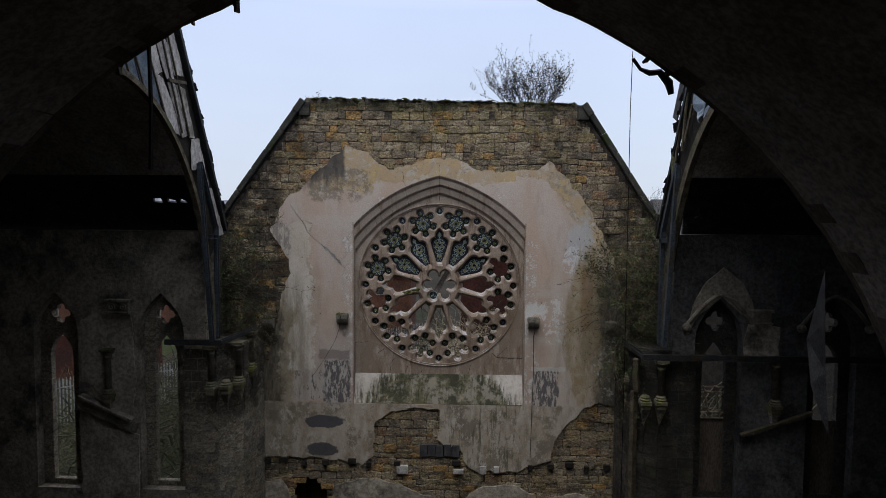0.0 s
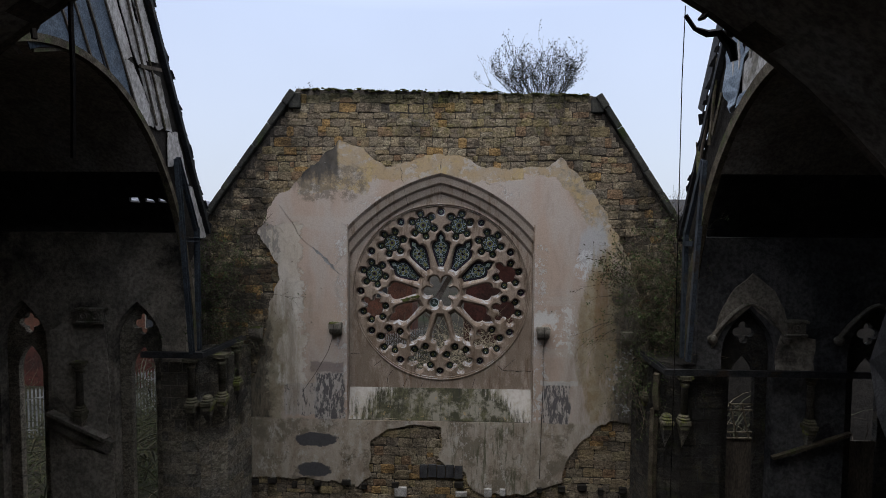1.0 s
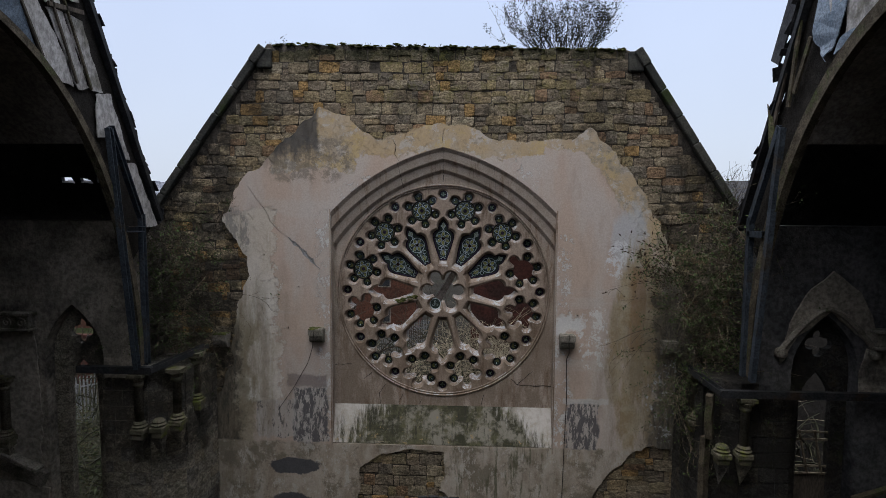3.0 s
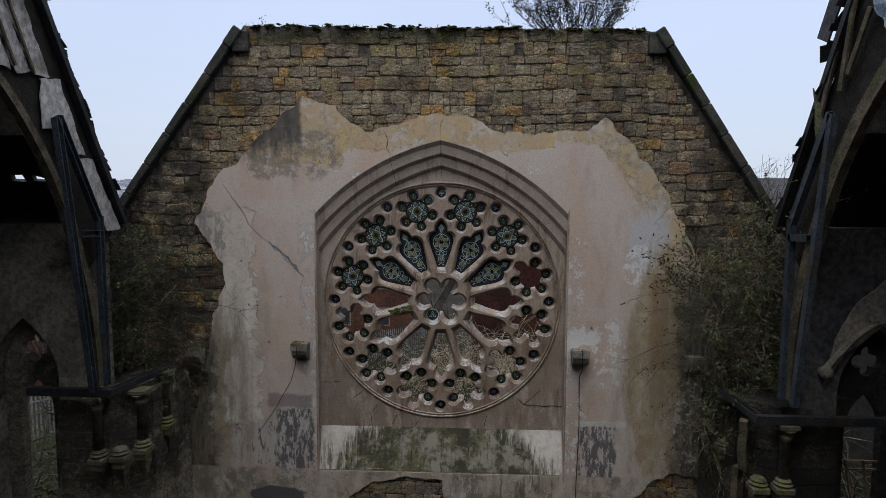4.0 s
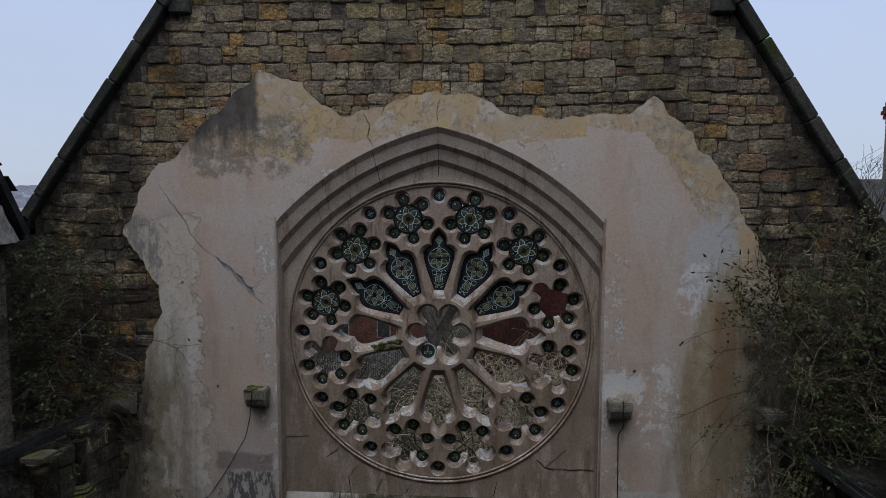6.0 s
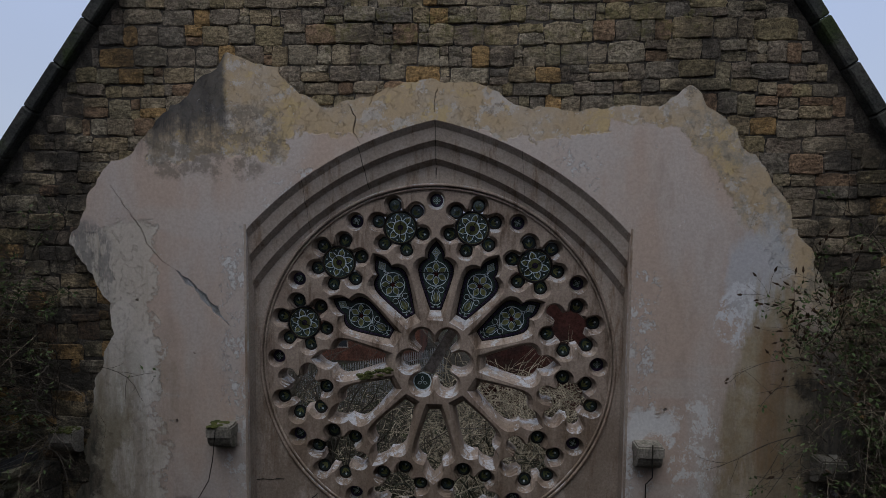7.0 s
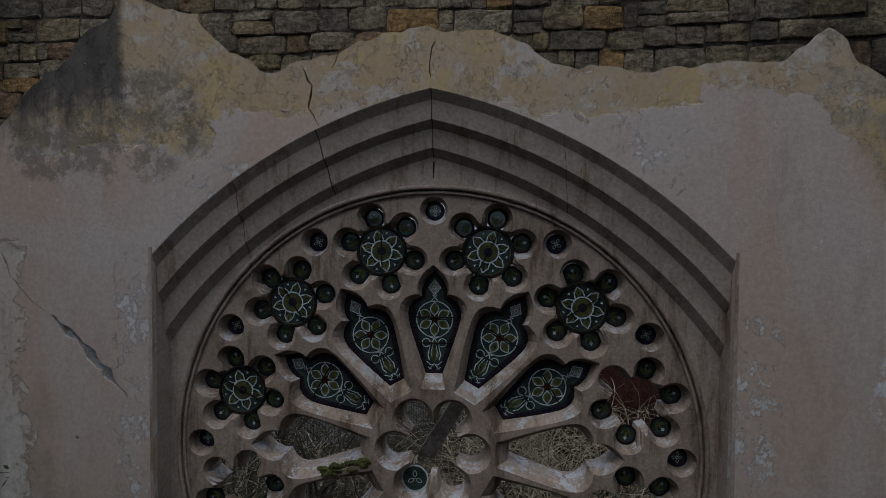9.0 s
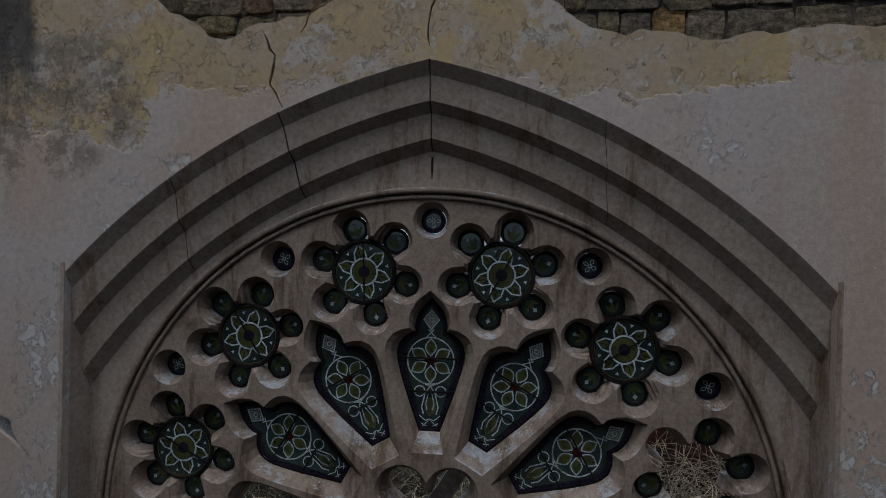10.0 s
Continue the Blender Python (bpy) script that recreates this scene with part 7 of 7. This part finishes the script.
bm = bmesh.new()
block(bm, (-31, 34.0, 1.2), (26, 0.3, 2.9))
block(bm, (-31, 34.0, 2.7), (26, 0.4, 0.12))
tagged(part("garden_wall", bm, M_BRICK), "long red brick boundary wall beyond the fence", "wall")
bm = bmesh.new()
block(bm, (34, 38.0, 1.0), (26, 0.3, 2.6))
tagged(part("garden_wall", bm, M_BRICK), "red brick boundary wall beyond the church", "wall")
bm = bmesh.new()
v = [bm.verts.new(p) for p in ((-60, 36, 0.05), (-21, 36, 0.05), (-21, 58, 0.05), (-60, 58, 0.05))]
bm.faces.new(v)
tagged(part("lawn", bm, M_LAWN), "green lawn beyond the boundary wall", "lawn", kind="structure")


def house(x, y, w, d, eave, ridge, chimneys, label, glazed=True, face=None):
    h = thing("house", label, "house", "houses beyond the church")
    bm = bmesh.new()
    block(bm, (x, y, eave / 2), (w, d, eave))
    part("wall", bm, face or M_BRICK, h)
    bm = bmesh.new()
    o = 0.35
    v = [bm.verts.new(p) for p in ((x - w / 2 - o, y - d / 2 - o, eave - 0.2), (x + w / 2 + o, y - d / 2 - o, eave - 0.2), (x + w / 2 + o, y, ridge), (x - w / 2 - o, y, ridge),
                                   (x - w / 2 - o, y + d / 2 + o, eave - 0.2), (x + w / 2 + o, y + d / 2 + o, eave - 0.2))]
    for f in ((0, 1, 2, 3), (3, 2, 5, 4), (0, 3, 4), (1, 5, 2), (0, 4, 5, 1)):
        bm.faces.new([v[i] for i in f])
    bmesh.ops.recalc_face_normals(bm, faces=bm.faces)
    part("roof", bm, M_SLATE, h)
    for k in range(int(w // 3) if glazed else 0):
        for z in (1.6, 4.4):
            if z + 1 < eave:
                bm = bmesh.new()
                cx = x - w / 2 + 1.5 + 3 * k
                block(bm, (cx, y - d / 2 - 0.01, z), (1.0, 0.06, 1.4))
                win = part("window", bm, M_TRIM, h, "stone framed window")
                bm = bmesh.new()
                block(bm, (cx, y - d / 2 - 0.045, z), (0.84, 0.02, 1.22))
                part("pane", bm, M_WINDOW, win, "dark window pane")
    for cx, top in chimneys:
        bm = bmesh.new()
        block(bm, (cx, y, (ridge + top) / 2 - 0.6), (1.05, 0.7, top - ridge + 0.2))
        block(bm, (cx, y, top - 1.15), (1.3, 0.95, 0.12))
        block(bm, (cx, y, top - 0.98), (1.2, 0.85, 0.14))
        part("chimney", bm, M_BRICK, h, "tall red brick chimney")
        bm = bmesh.new()
        lathe(bm, (cx, y, top - 0.92), [(0.42, 0), (0.30, 0.2), (0.2, 0.55), (0.26, 0.6), (0.24, 0.95), (0.28, 1.0)], 8)
        part("chimney_pot", bm, M_TRIM, h, "tapering stone chimney pot")
    return h


house(7.2, 35.0, 13.0, 8.0, 8.9, 10.2, (), "dark red brick house close behind the church", False)
house(-11.5, 50.0, 16.0, 6.0, 5.6, 7.0, (), "orange brick house with pale windows beyond the fence", True, M_ORANGE)
house(23.5, 36.0, 12.0, 8.0, 7.6, 10.9, (), "red brick house with a slate roof")
# walls near-black so the view through the south lancets reads as shade
vestry = house(13.6, 25.4, 8.2, 5.0, 9.0, 11.15, (), "vestry with walls painted near-black as shade, slate roof and a tall chimney", False, M_SHADOWHOLE)
house(-33.0, 51.0, 24.0, 8.0, 5.0, 7.6, (), "orange brick house beyond the lawn", True, M_ORANGE)
house(-58.0, 66.0, 20.0, 8.0, 4.4, 7.2, (), "red brick house with slate roof beyond the lawn")

bm = bmesh.new()
block(bm, (13.6, 25.05, 11.4), (1.6, 0.8, 2.9))
stack = part("chimney", bm, M_OLDBRICK, vestry, "tall sooty brick chimney with a corbelled cap")
bm = bmesh.new()
block(bm, (12.785, 25.05, 11.4), (0.03, 0.82, 2.88))
part("rendered_side", bm, M_GREYSIDE, stack, "grey cement render on one side")
one = bmesh.new()
block(one, (0, 0, 0), (1, 1, 1))
brick = bpy.data.meshes.new("brick")
one.to_mesh(brick)
one.free()
brick.materials.append(M_OLDBRICK)
red = brick.copy()
red.materials.clear()
red.materials.append(M_REDPAINT)
for row, grow in enumerate((0.03, 0.08, 0.12, 0.09, 0.05, 0.03)):
    z = 12.86 + row * 0.13
    for k in range(8):
        ob = new("brick", red if row == 1 or (row == 2 and k % 3 == 0) else brick)
        ob.parent = stack
        ob.matrix_local = Matrix.Translation((12.8 - grow + (k + 0.5) * (1.6 + 2 * grow) / 8, 24.65 - grow + 0.06, z)) @ Matrix.Diagonal(((1.6 + 2 * grow) / 8 - 0.012, 0.12, 0.115, 1))
    for k in range(4):
        ob = new("brick", red if row == 1 or (row == 2 and k % 3 == 0) else brick)
        ob.parent = stack
        ob.matrix_local = Matrix.Translation((12.8 - grow + 0.06, 24.78 - grow + (k + 0.5) * (0.67 + 2 * grow) / 4, z)) @ Matrix.Diagonal((0.12, (0.67 + 2 * grow) / 4 - 0.012, 0.115, 1))
bm = bmesh.new()
block(bm, (13.6, 25.05, 13.62), (1.5, 0.74, 0.1))
part("flaunching", bm, M_GREYSIDE, stack)
for x in (13.25, 13.9):
    bm = bmesh.new()
    lathe(bm, (x, 25.05, 13.62), [(0.27, 0), (0.2, 0.18), (0.165, 0.42), (0.165, 0.5), (0.21, 0.53), (0.21, 0.66), (0.17, 0.68)], 12)
    for k in range(6):
        a = k * math.tau / 6
        r = bmesh.ops.create_cone(bm, cap_ends=True, segments=4, radius1=0.07, radius2=0.0, depth=0.14)["verts"]
        bmesh.ops.translate(bm, vec=(x + 0.17 * math.cos(a), 25.05 + 0.17 * math.sin(a), 14.35), verts=r)
    part("chimney_pot", bm, M_GREYSIDE, stack, "buff crowned chimney pot")

# far hill with its town
bm = bmesh.new()
prev = None
for k in range(81):
    a = radians(20 + 140 * k / 80)
    r = 1500
    top = 34 + 22 * math.exp(-((math.degrees(a) - 122) / 13) ** 2) + 6 * noise.noise(Vector((k * 0.16, 3, 3)))
    cur = [bm.verts.new((r * f * math.cos(a), 10 + r * f * math.sin(a), z)) for f, z in ((0.55, -8), (0.75, top * 0.35), (0.9, top * 0.8), (1.0, top))]
    if prev:
        for i in range(3):
            bm.faces.new((prev[i], cur[i], cur[i + 1], prev[i + 1]))
    prev = cur
tagged(part("backdrop_hill", bm, M_HILL, None, "", True), "hazy blue-grey hillside of a far town", "hill", kind="structure")
bm = bmesh.new()
for _ in range(1500):
    a, f = radians(rg.uniform(95, 150)), rg.uniform(0.56, 1.0)
    top = 34 + 22 * math.exp(-((math.degrees(a) - 122) / 13) ** 2)
    z = (-8 + (top * 0.35 + 8) * (f - 0.55) / 0.2) if f < 0.75 else top * (0.35 + 0.45 * (f - 0.75) / 0.15) if f < 0.9 else top * (0.8 + 0.2 * (f - 0.9) / 0.1)
    c = Vector((1500 * f * math.cos(a), 10 + 1500 * f * math.sin(a), z + 2))
    block(bm, c, (rg.uniform(6, 16), rg.uniform(6, 12), rg.uniform(4, 7)), Matrix.Rotation(rg.uniform(0, 3), 4, "Z"))
tagged(part("far_town", bm, M_TOWN), "grey roofs and walls of a far hillside town", "houses", kind="stuff")
bm = bmesh.new()
block(bm, (-905, 1440, 59), (95, 20, 12), Matrix.Rotation(0.5, 4, "Z"))
block(bm, (-890, 1445, 66), (30, 16, 6), Matrix.Rotation(0.5, 4, "Z"))
tagged(part("far_building", bm, M_TOWN), "long flat-roofed building on the far hilltop", "building")
